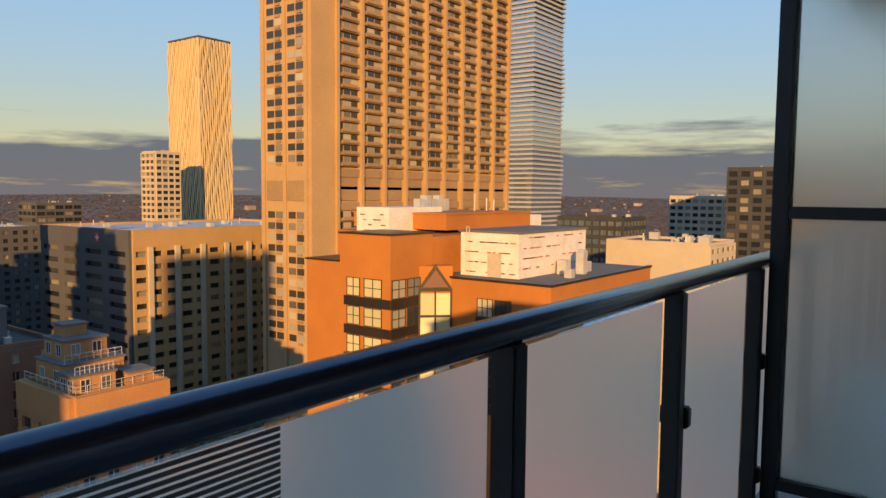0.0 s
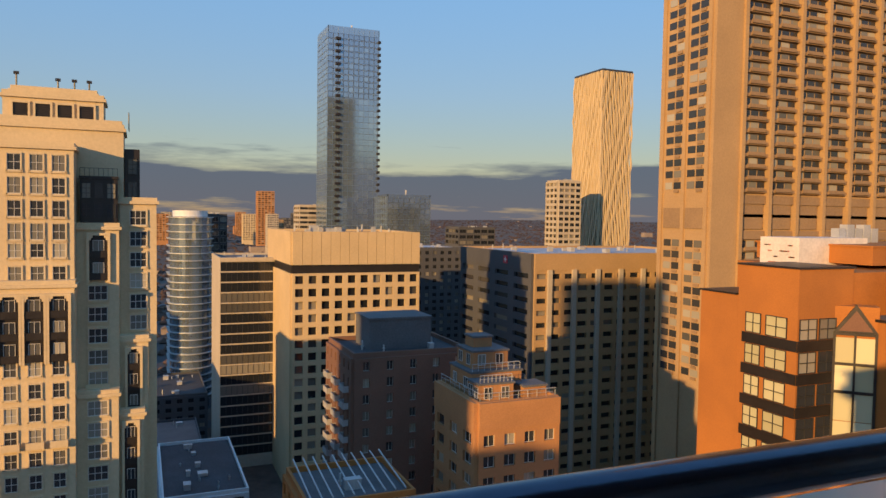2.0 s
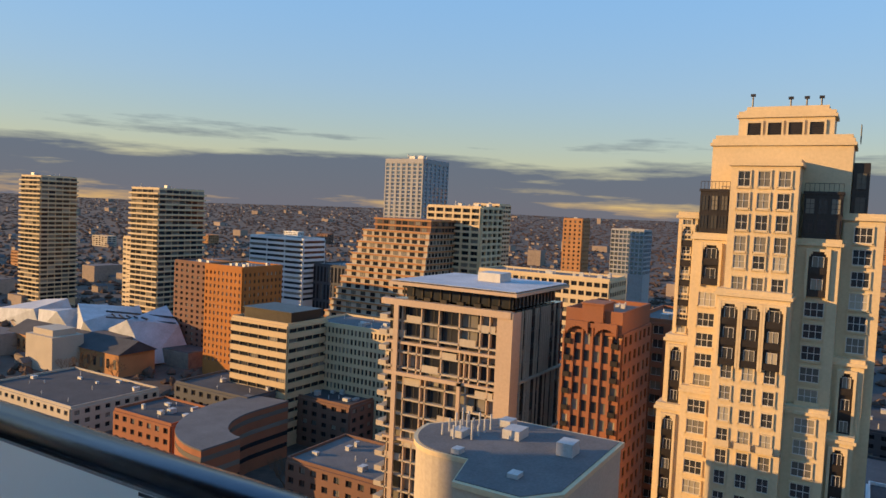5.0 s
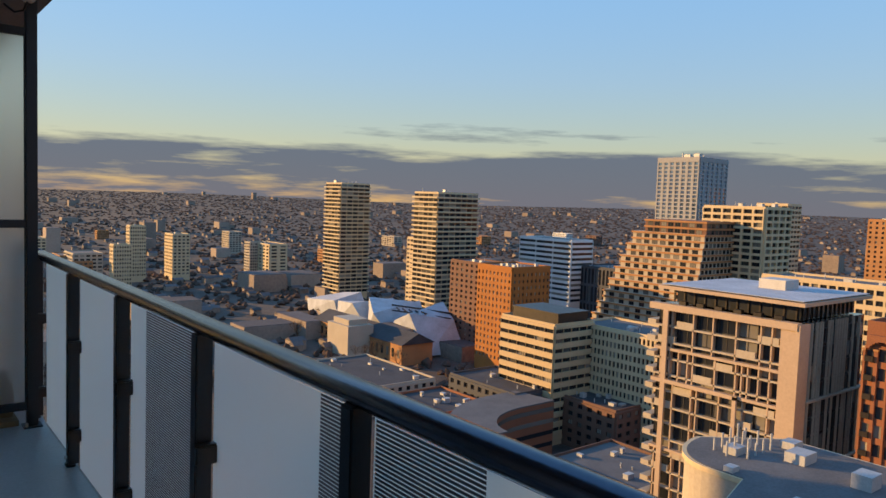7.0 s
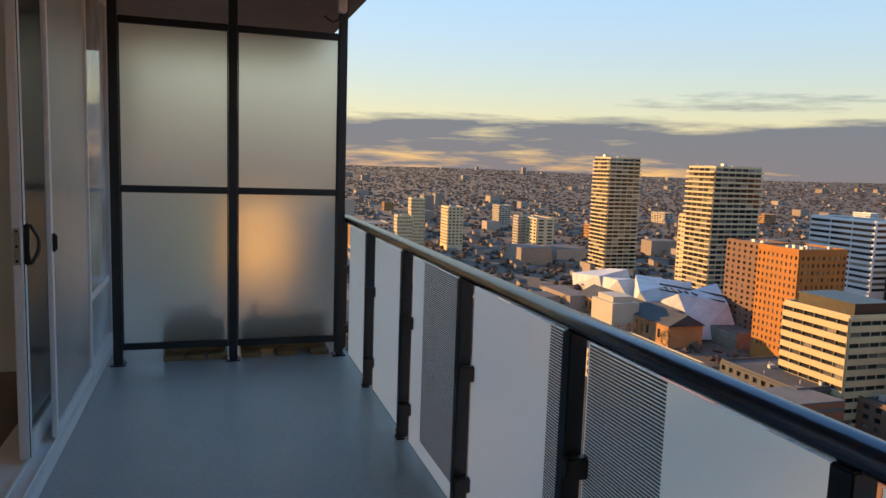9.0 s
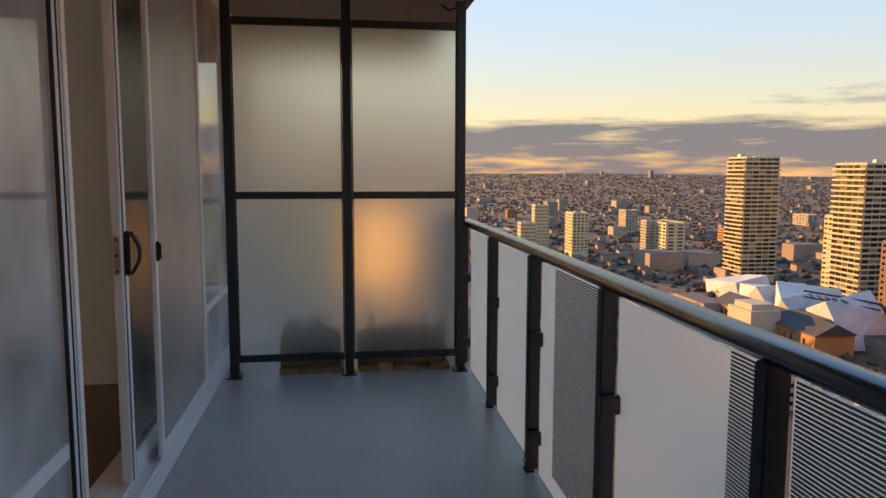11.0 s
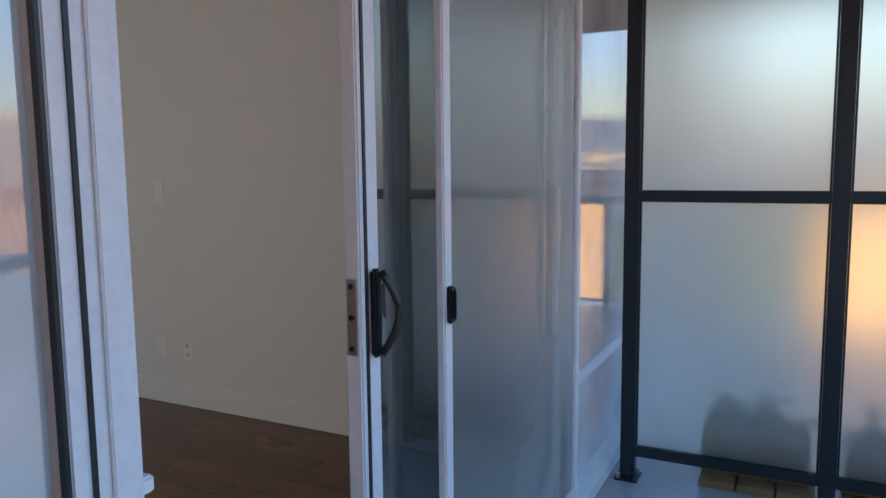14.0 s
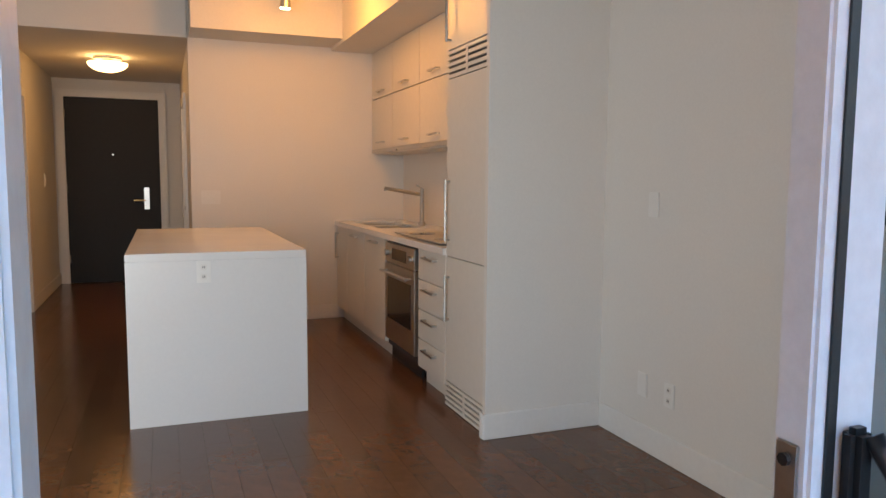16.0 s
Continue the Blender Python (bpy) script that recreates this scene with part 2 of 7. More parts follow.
SPOT_GLASS = glow("lit spot lamp", (1.0, 0.70, 0.34), 2.5)

BRICK_ORANGE = paint("orange brick", (0.40, 0.145, 0.03), 0.85, 0, 5, 0.16, 0.3, 0.12)
BRICK_BROWN = paint("brown brick", (0.19, 0.096, 0.062), 0.85, 0, 5, 0.16, 0.3, 0.12)
BRICK_RED = paint("red brick", (0.28, 0.105, 0.05), 0.85, 0, 5, 0.16, 0.3, 0.12)
BRICK_PINK = paint("pale orange brick", (0.42, 0.20, 0.08), 0.85, 0, 5, 0.16, 0.3, 0.12)
LIMESTONE = paint("cream limestone", (0.59, 0.455, 0.275), 0.8, 0, 2, 0.10, 0.2, 0.1)
PRECAST = paint("cream precast concrete", (0.56, 0.41, 0.23), 0.85, 0, 2, 0.10, 0.2, 0.1)
TAN = paint("tan concrete", (0.41, 0.262, 0.128), 0.85, 0, 2, 0.12, 0.2, 0.08)
TAN_DARK = paint("tan spandrel concrete", (0.30, 0.192, 0.102), 0.85, 0, 2, 0.14, 0.2, 0.1)
GREY_PANEL = paint("grey concrete panels and shaded end", (0.075, 0.075, 0.08), 0.8, 0, 2, 0.12, 0.2, 0.08)
PALE_PINK = paint("pale pink-beige concrete", (0.47, 0.345, 0.245), 0.8, 0, 2, 0.1, 0.2, 0.08)
BEIGE = paint("beige concrete", (0.45, 0.38, 0.29), 0.85, 0, 2, 0.12, 0.2, 0.08)
WHITE_PANEL = paint("white facade panels", (0.66, 0.66, 0.64), 0.6, 0, 2, 0.10, 0.1, 0.1)
DARK_PANEL = paint("dark facade panels", (0.045, 0.045, 0.05), 0.5, 0, 2, 0.2, 0.1, 0.1)
ROOF_GREY = paint("gravel roof", (0.13, 0.128, 0.128), 0.95, 0, 3, 0.22, 0.3, 0.15)
ROOF_PALE = paint("pale roof membrane", (0.45, 0.47, 0.50), 0.8, 0, 2, 0.2, 0.2, 0.15)
ROOF_DARK = paint("dark roof membrane", (0.06, 0.06, 0.065), 0.9, 0, 2, 0.3, 0.3, 0.15)
MECH = paint("galvanised plant casing", (0.50, 0.49, 0.47), 0.55, 0.3, 4, 0.15, 0.1, 0.3)
WRAP = paint("white building wrap", (0.68, 0.62, 0.57), 0.7, 0, 3, 0.14, 0.3, 0.4)
WRAP_MARK = paint("red print on wrap", (0.42, 0.10, 0.07), 0.7, 0, 3, 0.1, 0.0)
# also colours the sheets that stand for shade in the tower's openings
LEAD = paint("bronze cladding and opening shade", (0.035, 0.028, 0.024), 0.4, 0.3, 3, 0.2, 0.05)
GLASS_DARK = window_glass("dark windows", (0.018, 0.02, 0.024), (0.30, 0.27, 0.22), 0.07, 0.18)
GLASS_DARK_J = window_glass("dark window rows", (0.018, 0.02, 0.024), (0.30, 0.27, 0.22), 0.07, 0.18, 0, True)
GLASS_BLIND = window_glass("windows with blinds", (0.035, 0.037, 0.04), (0.40, 0.36, 0.28), 0.1, 0.3)
GLASS_BLIND_J = window_glass("window rows with blinds", (0.035, 0.037, 0.04), (0.40, 0.36, 0.28), 0.1, 0.3, 0, True)
# lit copy of the window glass, sunlight put into its pale cream
GLASS_LIT = window_glass("windows with blinds in sunlit cream", (0.42, 0.38, 0.22), (0.68, 0.62, 0.40), 0.15, 0.6)
GLASS_BLUE = window_glass("blue curtain glass", (0.34, 0.44, 0.55), (0.44, 0.54, 0.62), 0.06, 0.15, 0.8)
GLASS_BLUE_J = window_glass("blue curtain glass rows", (0.34, 0.44, 0.55), (0.44, 0.54, 0.62), 0.06, 0.15, 0.8, True)
MULLION_BLUE = paint("blue-grey mullions", (0.30, 0.37, 0.44), 0.35, 0.6, 2, 0.1, 0.0)
FRAME_DARK = paint("dark window frame", (0.03, 0.028, 0.026), 0.5, 0, 20, 0.1, 0)
FRAME_WHITE = paint("white window frame", (0.55, 0.52, 0.47), 0.5, 0, 20, 0.1, 0)
EARTH = paint("winter city ground", (0.10, 0.072, 0.055), 0.95, 0, 0.25, 0.35, 0.3, 0.006)
ASPHALT = paint("asphalt", (0.05, 0.05, 0.053), 0.9, 0, 2, 0.2, 0.2, 0.1)
LAWN = paint("winter lawn", (0.065, 0.07, 0.03), 0.95, 0, 1, 0.3, 0.3, 0.1)
WOODS = paint("bare winter woods", (0.105, 0.066, 0.048), 0.95, 0, 0.2, 0.3, 0.2, 0.01, 0.6, 0.2, True)
FAR_WALL = paint("far house walls", (0.36, 0.28, 0.22), 0.85, 0, 0.5, 0.3, 0.1, 0.02, 0.6, 0.3, True)
FAR_ROOF = paint("far roofs", (0.15, 0.13, 0.125), 0.95, 0, 0.5, 0.35, 0.1, 0.02, 0.8, 0.3, True)


# ---- mesh helpers ----
class Geo:
    """Boxes and faces gathered into one mesh."""

    def __init__(self):
        self.v, self.f = [], []

    def box(self, x0, y0, z0, x1, y1, z1):
        x0, x1, y0, y1, z0, z1 = min(x0, x1), max(x0, x1), min(y0, y1), max(y0, y1), min(z0, z1), max(z0, z1)
        n = len(self.v)
        self.v += [(x0, y0, z0), (x1, y0, z0), (x1, y1, z0), (x0, y1, z0), (x0, y0, z1), (x1, y0, z1), (x1, y1, z1), (x0, y1, z1)]
        self.f += [(n, n + 3, n + 2, n + 1), (n + 4, n + 5, n + 6, n + 7), (n, n + 1, n + 5, n + 4),
                   (n + 1, n + 2, n + 6, n + 5), (n + 2, n + 3, n + 7, n + 6), (n + 3, n, n + 4, n + 7)]
        return self

    def prism(self, outline, z0, z1):
        """An upright prism over a counter-clockwise outline of (x, y)."""
        n, k = len(self.v), len(outline)
        self.v += [(x, y, z0) for x, y in outline] + [(x, y, z1) for x, y in outline]
        self.f += [tuple(n + k - 1 - i for i in range(k)), tuple(n + k + i for i in range(k))]
        self.f += [(n + i, n + (i + 1) % k, n + k + (i + 1) % k, n + k + i) for i in range(k)]
        return self

    def rod(self, a, b, r, sides=8, r2=None):
        a, b = Vector(a), Vector(b)
        q = (b - a).to_track_quat("Z", "Y")
        n = len(self.v)
        for p, rr in ((a, r), (b, r if r2 is None else r2)):
            for i in range(sides):
                w = q @ Vector((math.cos(2 * math.pi * i / sides) * rr, math.sin(2 * math.pi * i / sides) * rr, 0))
                self.v.append(tuple(p + w))
        self.f += [tuple(n + sides - 1 - i for i in range(sides)), tuple(n + sides + i for i in range(sides))]
        self.f += [(n + i, n + (i + 1) % sides, n + sides + (i + 1) % sides, n + sides + i) for i in range(sides)]
        return self

    def sweep(self, points, r, sides=10):
        """A smooth tube along a line of points."""
        pts, n = [Vector(p) for p in points], len(self.v)
        for k, p in enumerate(pts):
            way = (pts[min(k + 1, len(pts) - 1)] - pts[max(k - 1, 0)]).to_track_quat("Z", "Y")
            for i in range(sides):
                a = 2 * math.pi * i / sides
                self.v.append(tuple(p + way @ Vector((math.cos(a) * r, math.sin(a) * r, 0))))
        for k in range(len(pts) - 1):
            a, b = n + k * sides, n + (k + 1) * sides
            self.f += [(a + i, a + (i + 1) % sides, b + (i + 1) % sides, b + i) for i in range(sides)]
        self.f += [tuple(n + sides - 1 - i for i in range(sides)), tuple(n + (len(pts) - 1) * sides + i for i in range(sides))]
        return self

    def mesh(self, name, *mats, shift=(0, 0, 0), bevel=0.0, smooth=False):
        me = bpy.data.meshes.new(name)
        sx, sy, sz = shift
        me.from_pydata([(x - sx, y - sy, z - sz) for x, y, z in self.v], [], self.f)
        if bevel:
            bm = bmesh.new()
            bm.from_mesh(me)
            bmesh.ops.bevel(bm, geom=list(bm.edges), offset=bevel, segments=2, affect="EDGES", clamp_overlap=True)
            bm.to_mesh(me)
            bm.free()
        for m in mats:
            me.materials.append(m)
        if smooth:
            me.shade_smooth()
        me.update()
        return me


def thing(name, at, label, category, group="", kind=""):
    ob = new(name)
    ob.empty_display_size = 0.2
    ob.location = at
    return tagged(ob, label, category, group, kind)


def part(name, geo, mat, parent, label="", bevel=0.0, smooth=False, kind=""):
    """One mesh under a thing or a part, given in world coordinates."""
    base, up = Vector(parent.location), parent.parent
    while up:
        base, up = base + Vector(up.location), up.parent
    ob = new(name, geo.mesh(name, mat, shift=base, bevel=bevel, smooth=smooth))
    ob.parent = parent
    return tagged(ob, label, kind=kind)


def etched(ob, face):
    """Leaves the etching on one face of a pane; its other faces are clear."""
    ob.data.materials.append(CLEAR)
    for i, f in enumerate(ob.data.polygons):
        f.material_index = 0 if i == face else 1
    return ob


def solid(name, geo, mat, label="", category="", kind="structure", bevel=0.0, group=""):
    """One mesh at top level, given in world coordinates."""
    xs = [v[0] for v in geo.v]
    ys = [v[1] for v in geo.v]
    zs = [v[2] for v in geo.v]
    base = ((min(xs) + max(xs)) / 2, (min(ys) + max(ys)) / 2, min(zs))
    ob = new(name, geo.mesh(name, mat, shift=base, bevel=bevel))
    ob.location = base
    return tagged(ob, label, category, group, kind)


# ---- the balcony ----
RAIL_X, WALL_X, END_A, END_B, FLOOR_IN = 0.95, -0.78, -1.30, 5.18, 0.05
TOP_OUT = 2.64

solid("floor_balcony", Geo().box(WALL_X - 0.1, -4.0, -0.22, 0.955, 9.2, 0.0), DECK, "smooth grey coated concrete balcony floor", "floor")
solid("ceiling_balcony", Geo().box(WALL_X - 0.1, -4.0, TOP_OUT, 1.06, 9.2, TOP_OUT + 0.2), SOFFIT, "dull brown concrete soffit over the balcony", "ceiling")
solid("floor_balcony_edge", Geo().box(0.956, -4.0, -0.22, 0.968, 9.2, -0.004), CONCRETE, "bare concrete edge of the balcony slab", "floor")


def railing(name, posts, y0, y1, frits, label, milk=None):
    ob = thing(name, (RAIL_X, y0, 0), label, "railing")
    tube = Geo()
    ring, n = [], 18
    for y in (y0, y1):
        for i in range(n):
            a = 2 * math.pi * i / n
            tube.v.append((RAIL_X + 0.036 * math.cos(a), y, 1.035 + 0.03 * math.sin(a)))
    tube.f += [(i, (i + 1) % n, n + (i + 1) % n, n + i) for i in range(n)]
    tube.f += [tuple(range(n - 1, -1, -1)), tuple(range(n, 2 * n))]
    part("handrail", tube, RAIL_METAL, ob, "glossy dark blue-black metal handrail", smooth=True)
    for y in posts:
        p = part("post", Geo().box(RAIL_X - 0.035, y - 0.024, 0.012, RAIL_X + 0.02, y + 0.024, 1.012), DARK_METAL, ob, bevel=0.004)
        part("base_plate", Geo().box(RAIL_X - 0.041, y - 0.032, 0.0, RAIL_X + 0.004, y + 0.032, 0.012), DARK_METAL, p, bevel=0.003)
        for z in (0.635, 0.17):
            part("clip", Geo().box(RAIL_X - 0.045, y - 0.062, z - 0.032, RAIL_X + 0.042, y - 0.0245, z + 0.032), BLACK, p, "black glass clamp", bevel=0.006)
        part("bolt", Geo().rod((RAIL_X - 0.035, y, 0.05), (RAIL_X - 0.046, y, 0.05), 0.011), STEEL, p)
    ends = [y0] + list(posts) + [y1]
    for a, b in zip(ends, ends[1:]):
        if b - a > 0.2:
            pane = etched(part("pane", Geo().box(RAIL_X + 0.022, a + 0.029, -0.09, RAIL_X + 0.032, b - 0.029, 0.985), milk or RAIL_FROST, ob, "white etched glass panel"), 5)
            for side in (a + 0.0255, b - 0.0285):
                part("edge", Geo().box(RAIL_X + 0.021, side, -0.09, RAIL_X + 0.033, side + 0.003, 0.985), CLEAR, pane, "bright bare glass edge")
    for a, b in frits:
        lines = Geo()
        for k in range(94):
            z = 0.075 + k * 0.0097
            lines.box(RAIL_X + 0.0205, a, z, RAIL_X + 0.0217, b, z + 0.0058)
        part("frit_band", lines, MESH_GREY, ob, "band of fine grey printed lines", kind="stuff")
    return ob


STEP = 0.926
POSTS = sorted(4.36 - STEP * k for k in range(9))
railing("railing", POSTS, -3.9, 5.26, [(1.19, 1.545), (1.612, 1.79), (2.62, 3.19)], "dark metal balcony railing with white etched glass panels")
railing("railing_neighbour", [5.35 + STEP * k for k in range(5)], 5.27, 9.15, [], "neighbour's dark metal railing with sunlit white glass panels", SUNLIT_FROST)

ob = thing("railing_end", (0.1, 9.1, 0), "sunlit milky glass railing across the balcony's far end", "railing")
part("handrail", Geo().box(-0.70, 9.07, 1.005, 0.93, 9.13, 1.06), RAIL_METAL, ob, bevel=0.012)
for x in (-0.66, 0.12, 0.88):
    part("post", Geo().box(x - 0.024, 9.075, 0.0, x + 0.024, 9.125, 1.004), DARK_METAL, ob, bevel=0.004)
for a, b in ((-0.63, 0.09), (0.15, 0.85)):
    # these panes carry the low sun's gold in their own colour
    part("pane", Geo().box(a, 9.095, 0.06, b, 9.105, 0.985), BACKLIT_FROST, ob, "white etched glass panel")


def divider(y, label, planters):
    ob = thing("privacy_screen", (0.117, y, 0), label, "privacy screen", "privacy screens across the balcony")
    xs = (-0.65, 0.117, 0.884)
    for x in xs:
        p = part("post", Geo().box(x - 0.03, y - 0.03, 0.008, x + 0.03, y + 0.03, TOP_OUT), DARK_METAL, ob, bevel=0.004)
        part("foot", Geo().box(x - 0.05, y - 0.055, 0, x + 0.05, y + 0.055, 0.008), DARK_METAL, p)
        for s in (-0.042, 0.042):
            part("bolt", Geo().rod((x + s * 0.8, y + s, 0.008), (x + s * 0.8, y + s, 0.03), 0.008), STEEL, p)
    for a, b in zip(xs, xs[1:]):
        for z in (0.13, 1.23, 2.35):
            part("bar", Geo().box(a + 0.031, y - 0.024, z - 0.024, b - 0.031, y + 0.024, z + 0.024), DARK_METAL, ob, bevel=0.003)
        for z0, z1 in ((0.154, 1.206), (1.254, 2.326)):
            etched(part("pane", Geo().box(a + 0.031, y - 0.004, z0, b - 0.031, y + 0.004, z1), FROST, ob, "frosted glass pane"), 2)
            for x in (a + 0.0315, b - 0.0395):
                part("bead", Geo().box(x, y - 0.012, z0, x + 0.008, y - 0.0045, z1), BLACK, ob)
    return ob


divider(END_B, "frosted glass privacy screen glowing gold in a dark metal frame", True)
divider(END_A, "shaded frosted glass privacy screen in a dark metal frame", False)

# what stands on the neighbour's side, seen blurred and through the gap below the screen
for x0, x1 in ((-0.36, 0.06), (0.18, 0.80)):
    ob = thing("planter_box", ((x0 + x1) / 2, 5.42, 0), "raw timber planter with dry plants behind the frosted screen", "planter", "planters behind the screen")
    for x in (x0, (x0 + x1) / 2 - 0.06, x1 - 0.12):
        part("runner", Geo().box(x, 5.21, 0.0, x + 0.14, 5.62, 0.035), PALLET, ob, bevel=0.003)
    for k in range(3):
        part("board", Geo().box(x0, 5.30, 0.038 + k * 0.072, x1, 5.318, 0.105 + k * 0.072), PALLET, ob, bevel=0.002)
        part("board", Geo().box(x0, 5.56, 0.038 + k * 0.072, x1, 5.578, 0.105 + k * 0.072), PALLET, ob, bevel=0.002)
    for x in (x0, x1 - 0.018):
        part("end_board", Geo().box(x, 5.3185, 0.038, x + 0.018, 5.5595, 0.25), PALLET, ob)
    part("soil", Geo().box(x0 + 0.02, 5.32, 0.04, x1 - 0.02, 5.558, 0.225), BRICK_BROWN, ob)
    rnd = random.Random(int(x0 * 100))
    stems = Geo()
    for k in range(36):
        x, y = rnd.uniform(x0 + 0.04, x1 - 0.04), rnd.uniform(5.34, 5.54)
        h = rnd.uniform(0.03, 0.11) * (0.5 + 0.8 * abs(math.sin(x * 17)))
        dx, dy = rnd.uniform(-0.05, 0.05), rnd.uniform(-0.03, 0.03)
        stems.rod((x, y, 0.22), (x + dx, y + dy, 0.22 + h), 0.006, 5, 0.003)
        stems.rod((x + dx, y + dy, 0.22 + h), (x + dx * 2, y + dy * 2, 0.22 + h * 1.25), 0.016, 5, 0.004)
    part("dry_plants", stems, PLANT, ob, "tuft of dry brown plants", kind="stuff")

ob = thing("outdoor_sensor", (0.86, 5.05, TOP_OUT), "small white box fixed under the soffit beside the screen", "sensor")
part("body", Geo().box(0.825, 5.02, TOP_OUT - 0.14, 0.885, 5.09, TOP_OUT - 0.012), TRIM_WHITE, ob, bevel=0.008)
part("bracket", Geo().box(0.80, 5.03, TOP_OUT - 0.012, 0.90, 5.08, TOP_OUT - 0.001), DARK_METAL, ob)
part("wire", Geo().sweep([(0.85, 5.06, TOP_OUT - 0.14), (0.83, 5.07, TOP_OUT - 0.19), (0.79, 5.10, TOP_OUT - 0.20), (0.74, 5.12, TOP_OUT - 0.16)], 0.006), BLACK, ob)

# ---- the window wall ----
X0, X1 = -0.90, WALL_X


def mullion(y0, y1, name="mullion", x0=X0, x1=X1, z0=0.07, z1=TOP_OUT, grooves=True):
    g = Geo().box(x0, y0, z0, x1, y1, z1)
    if grooves:
        for y in (y0 + (y1 - y0) * 0.32, y0 + (y1 - y0) * 0.68):
            g.box(x1 + 0.002, y - 0.006, z0, x1 + 0.012, y + 0.006, z1)
    return g


wall = thing("window_wall", (X0, 2.7, 0), "pale aluminium window wall with a sliding door standing open", "window wall", "", "structure")
part("sill", Geo().box(X0 - 0.08, -4.0, 0.002, X1 + 0.055, 9.2, 0.07), ALU, wall, bevel=0.004)
part("sill_track", Geo().box(X1 - 0.04, 2.76, 0.07, X1 - 0.03, 4.70, 0.085).box(X1 + 0.028, 2.76, 0.07, X1 + 0.034, 4.70, 0.083), ALU, wall)
part("head", Geo().box(X0, -4.0, 2.56, X1, 9.2, TOP_OUT - 0.001), ALU, wall, bevel=0.004)
for a, b in ((4.715, 4.80), (1.36, 1.44), (-0.1, -0.02), (-1.62, -1.54), (5.9, 5.98), (7.4, 7.48), (9.1, 9.19)):
    part("mullion", mullion(a, b, z0=0.0705, z1=2.559), ALU, wall, bevel=0.003)
part("jamb", Geo().box(-0.84, 2.645, 0.0705, X1, 2.752, 2.559), ALU, wall, "wide pale door jamb", bevel=0.004)
part("jamb_back", Geo().box(X0, 2.645, 0.0705, -0.8405, 2.712, 2.559), ALU, wall)
part("jamb_ridge", Geo().box(X1 + 0.0003, 2.70, 0.0705, X1 + 0.007, 2.735, 2.559), ALU, wall, bevel=0.002)
part("gasket", Geo().box(X1 + 0.0005, 2.672, 0.0705, X1 + 0.004, 2.679, 2.559), BLACK, wall)
part("gasket", Geo().box(X1 + 0.0005, 2.6385, 0.0705, X1 - 0.012, 2.6445, 2.559), BLACK, wall)
for a, b in ((1.441, 2.633), (-0.019, 1.359), (-1.539, -0.101), (4.801, 5.899), (5.981, 7.399), (7.481, 9.099)):
    pane = part("window_pane", Geo().box(X1 - 0.032, a, 0.53, X1 - 0.02, b, 2.559), WINDOW_GLASS, wall, "fixed coated pane mirroring the sky")
    part("low_pane", Geo().box(X1 - 0.032, a, 0.0705, X1 - 0.02, b, 0.475), WINDOW_GLASS, wall)
    part("transom", Geo().box(X1 - 0.09, a, 0.476, X1 - 0.01, b, 0.529), ALU, wall, bevel=0.003)

door = thing("sliding_door", (X1 - 0.04, 3.325, 0.085), "sliding glass balcony door pushed open, black pull handle", "sliding door", "", "structure")
DX0, DX1, DY0, DY1 = X1 - 0.065, X1 - 0.025, 3.325, 4.70
part("stile", Geo().box(DX0, DY0, 0.087, DX1, DY0 + 0.075, 2.55), ALU, door, bevel=0.004)
part("stile", Geo().box(DX0, DY1 - 0.075, 0.087, DX1, DY1, 2.55), ALU, door, bevel=0.004)
part("rail", Geo().box(DX0, DY0 + 0.0755, 0.087, DX1, DY1 - 0.0755, 0.18), ALU, door, bevel=0.004)
part("rail", Geo().box(DX0, DY0 + 0.0755, 2.46, DX1, DY1 - 0.0755, 2.55), ALU, door, bevel=0.004)
part("pane", Geo().box(DX0 + 0.014, DY0 + 0.0755, 0.181, DX0 + 0.026, DY1 - 0.0755, 2.459), DOOR_GLASS, door)
part("gasket", Geo().box(DX1 + 0.0005, DY0 + 0.016, 0.09, DX1 + 0.003, DY0 + 0.026, 2.548), BLACK, door)
hy = DY0 + 0.042
handle = part("handle", Geo().box(DX1 + 0.001, hy - 0.012, 0.960, DX1 + 0.020, hy + 0.012, 1.148), BLACK, door, "black curved pull handle", bevel=0.006)
arc = [(DX1 + 0.02 + 0.034 * math.sin(math.pi * k / 12), hy + 0.006 + 0.014 * math.sin(math.pi * k / 12), 0.966 + 0.176 * k / 12) for k in range(13)]
part("grip", Geo().sweep(arc, 0.0085, 10), BLACK, handle, smooth=True)
lock = part("lock_plate", Geo().box(DX0 + 0.008, DY0 - 0.004, 0.97, DX1 - 0.008, DY0 - 0.0005, 1.13), STEEL, door, "steel edge lock plate", bevel=0.0015)
for z in (0.985, 1.05, 1.115):
    part("screw", Geo().rod((DX0 + 0.02, DY0 - 0.004, z), (DX0 + 0.02, DY0 - 0.008, z), 0.006), BLACK, lock)

screen = thing("screen_door", (X1 + 0.03, 3.58, 0.085), "sliding insect screen in a thin pale frame", "screen door", "", "structure")
SX0, SX1, SY0, SY1 = X1 + 0.020, X1 + 0.042, 3.575, 4.70
for a, b in ((SY0, SY0 + 0.042), (SY1 - 0.042, SY1)):
    part("stile", Geo().box(SX0, a, 0.088, SX1, b, 2.55), ALU, screen, bevel=0.004)
for a, b in ((0.088, 0.14), (2.50, 2.55)):
    part("rail", Geo().box(SX0, SY0 + 0.0425, a, SX1, SY1 - 0.0425, b), ALU, screen, bevel=0.003)
part("mesh", Geo().box(SX0 + 0.009, SY0 + 0.0425, 0.1405, SX0 + 0.0105, SY1 - 0.0425, 2.4995), SCREEN, screen, "grey insect mesh")
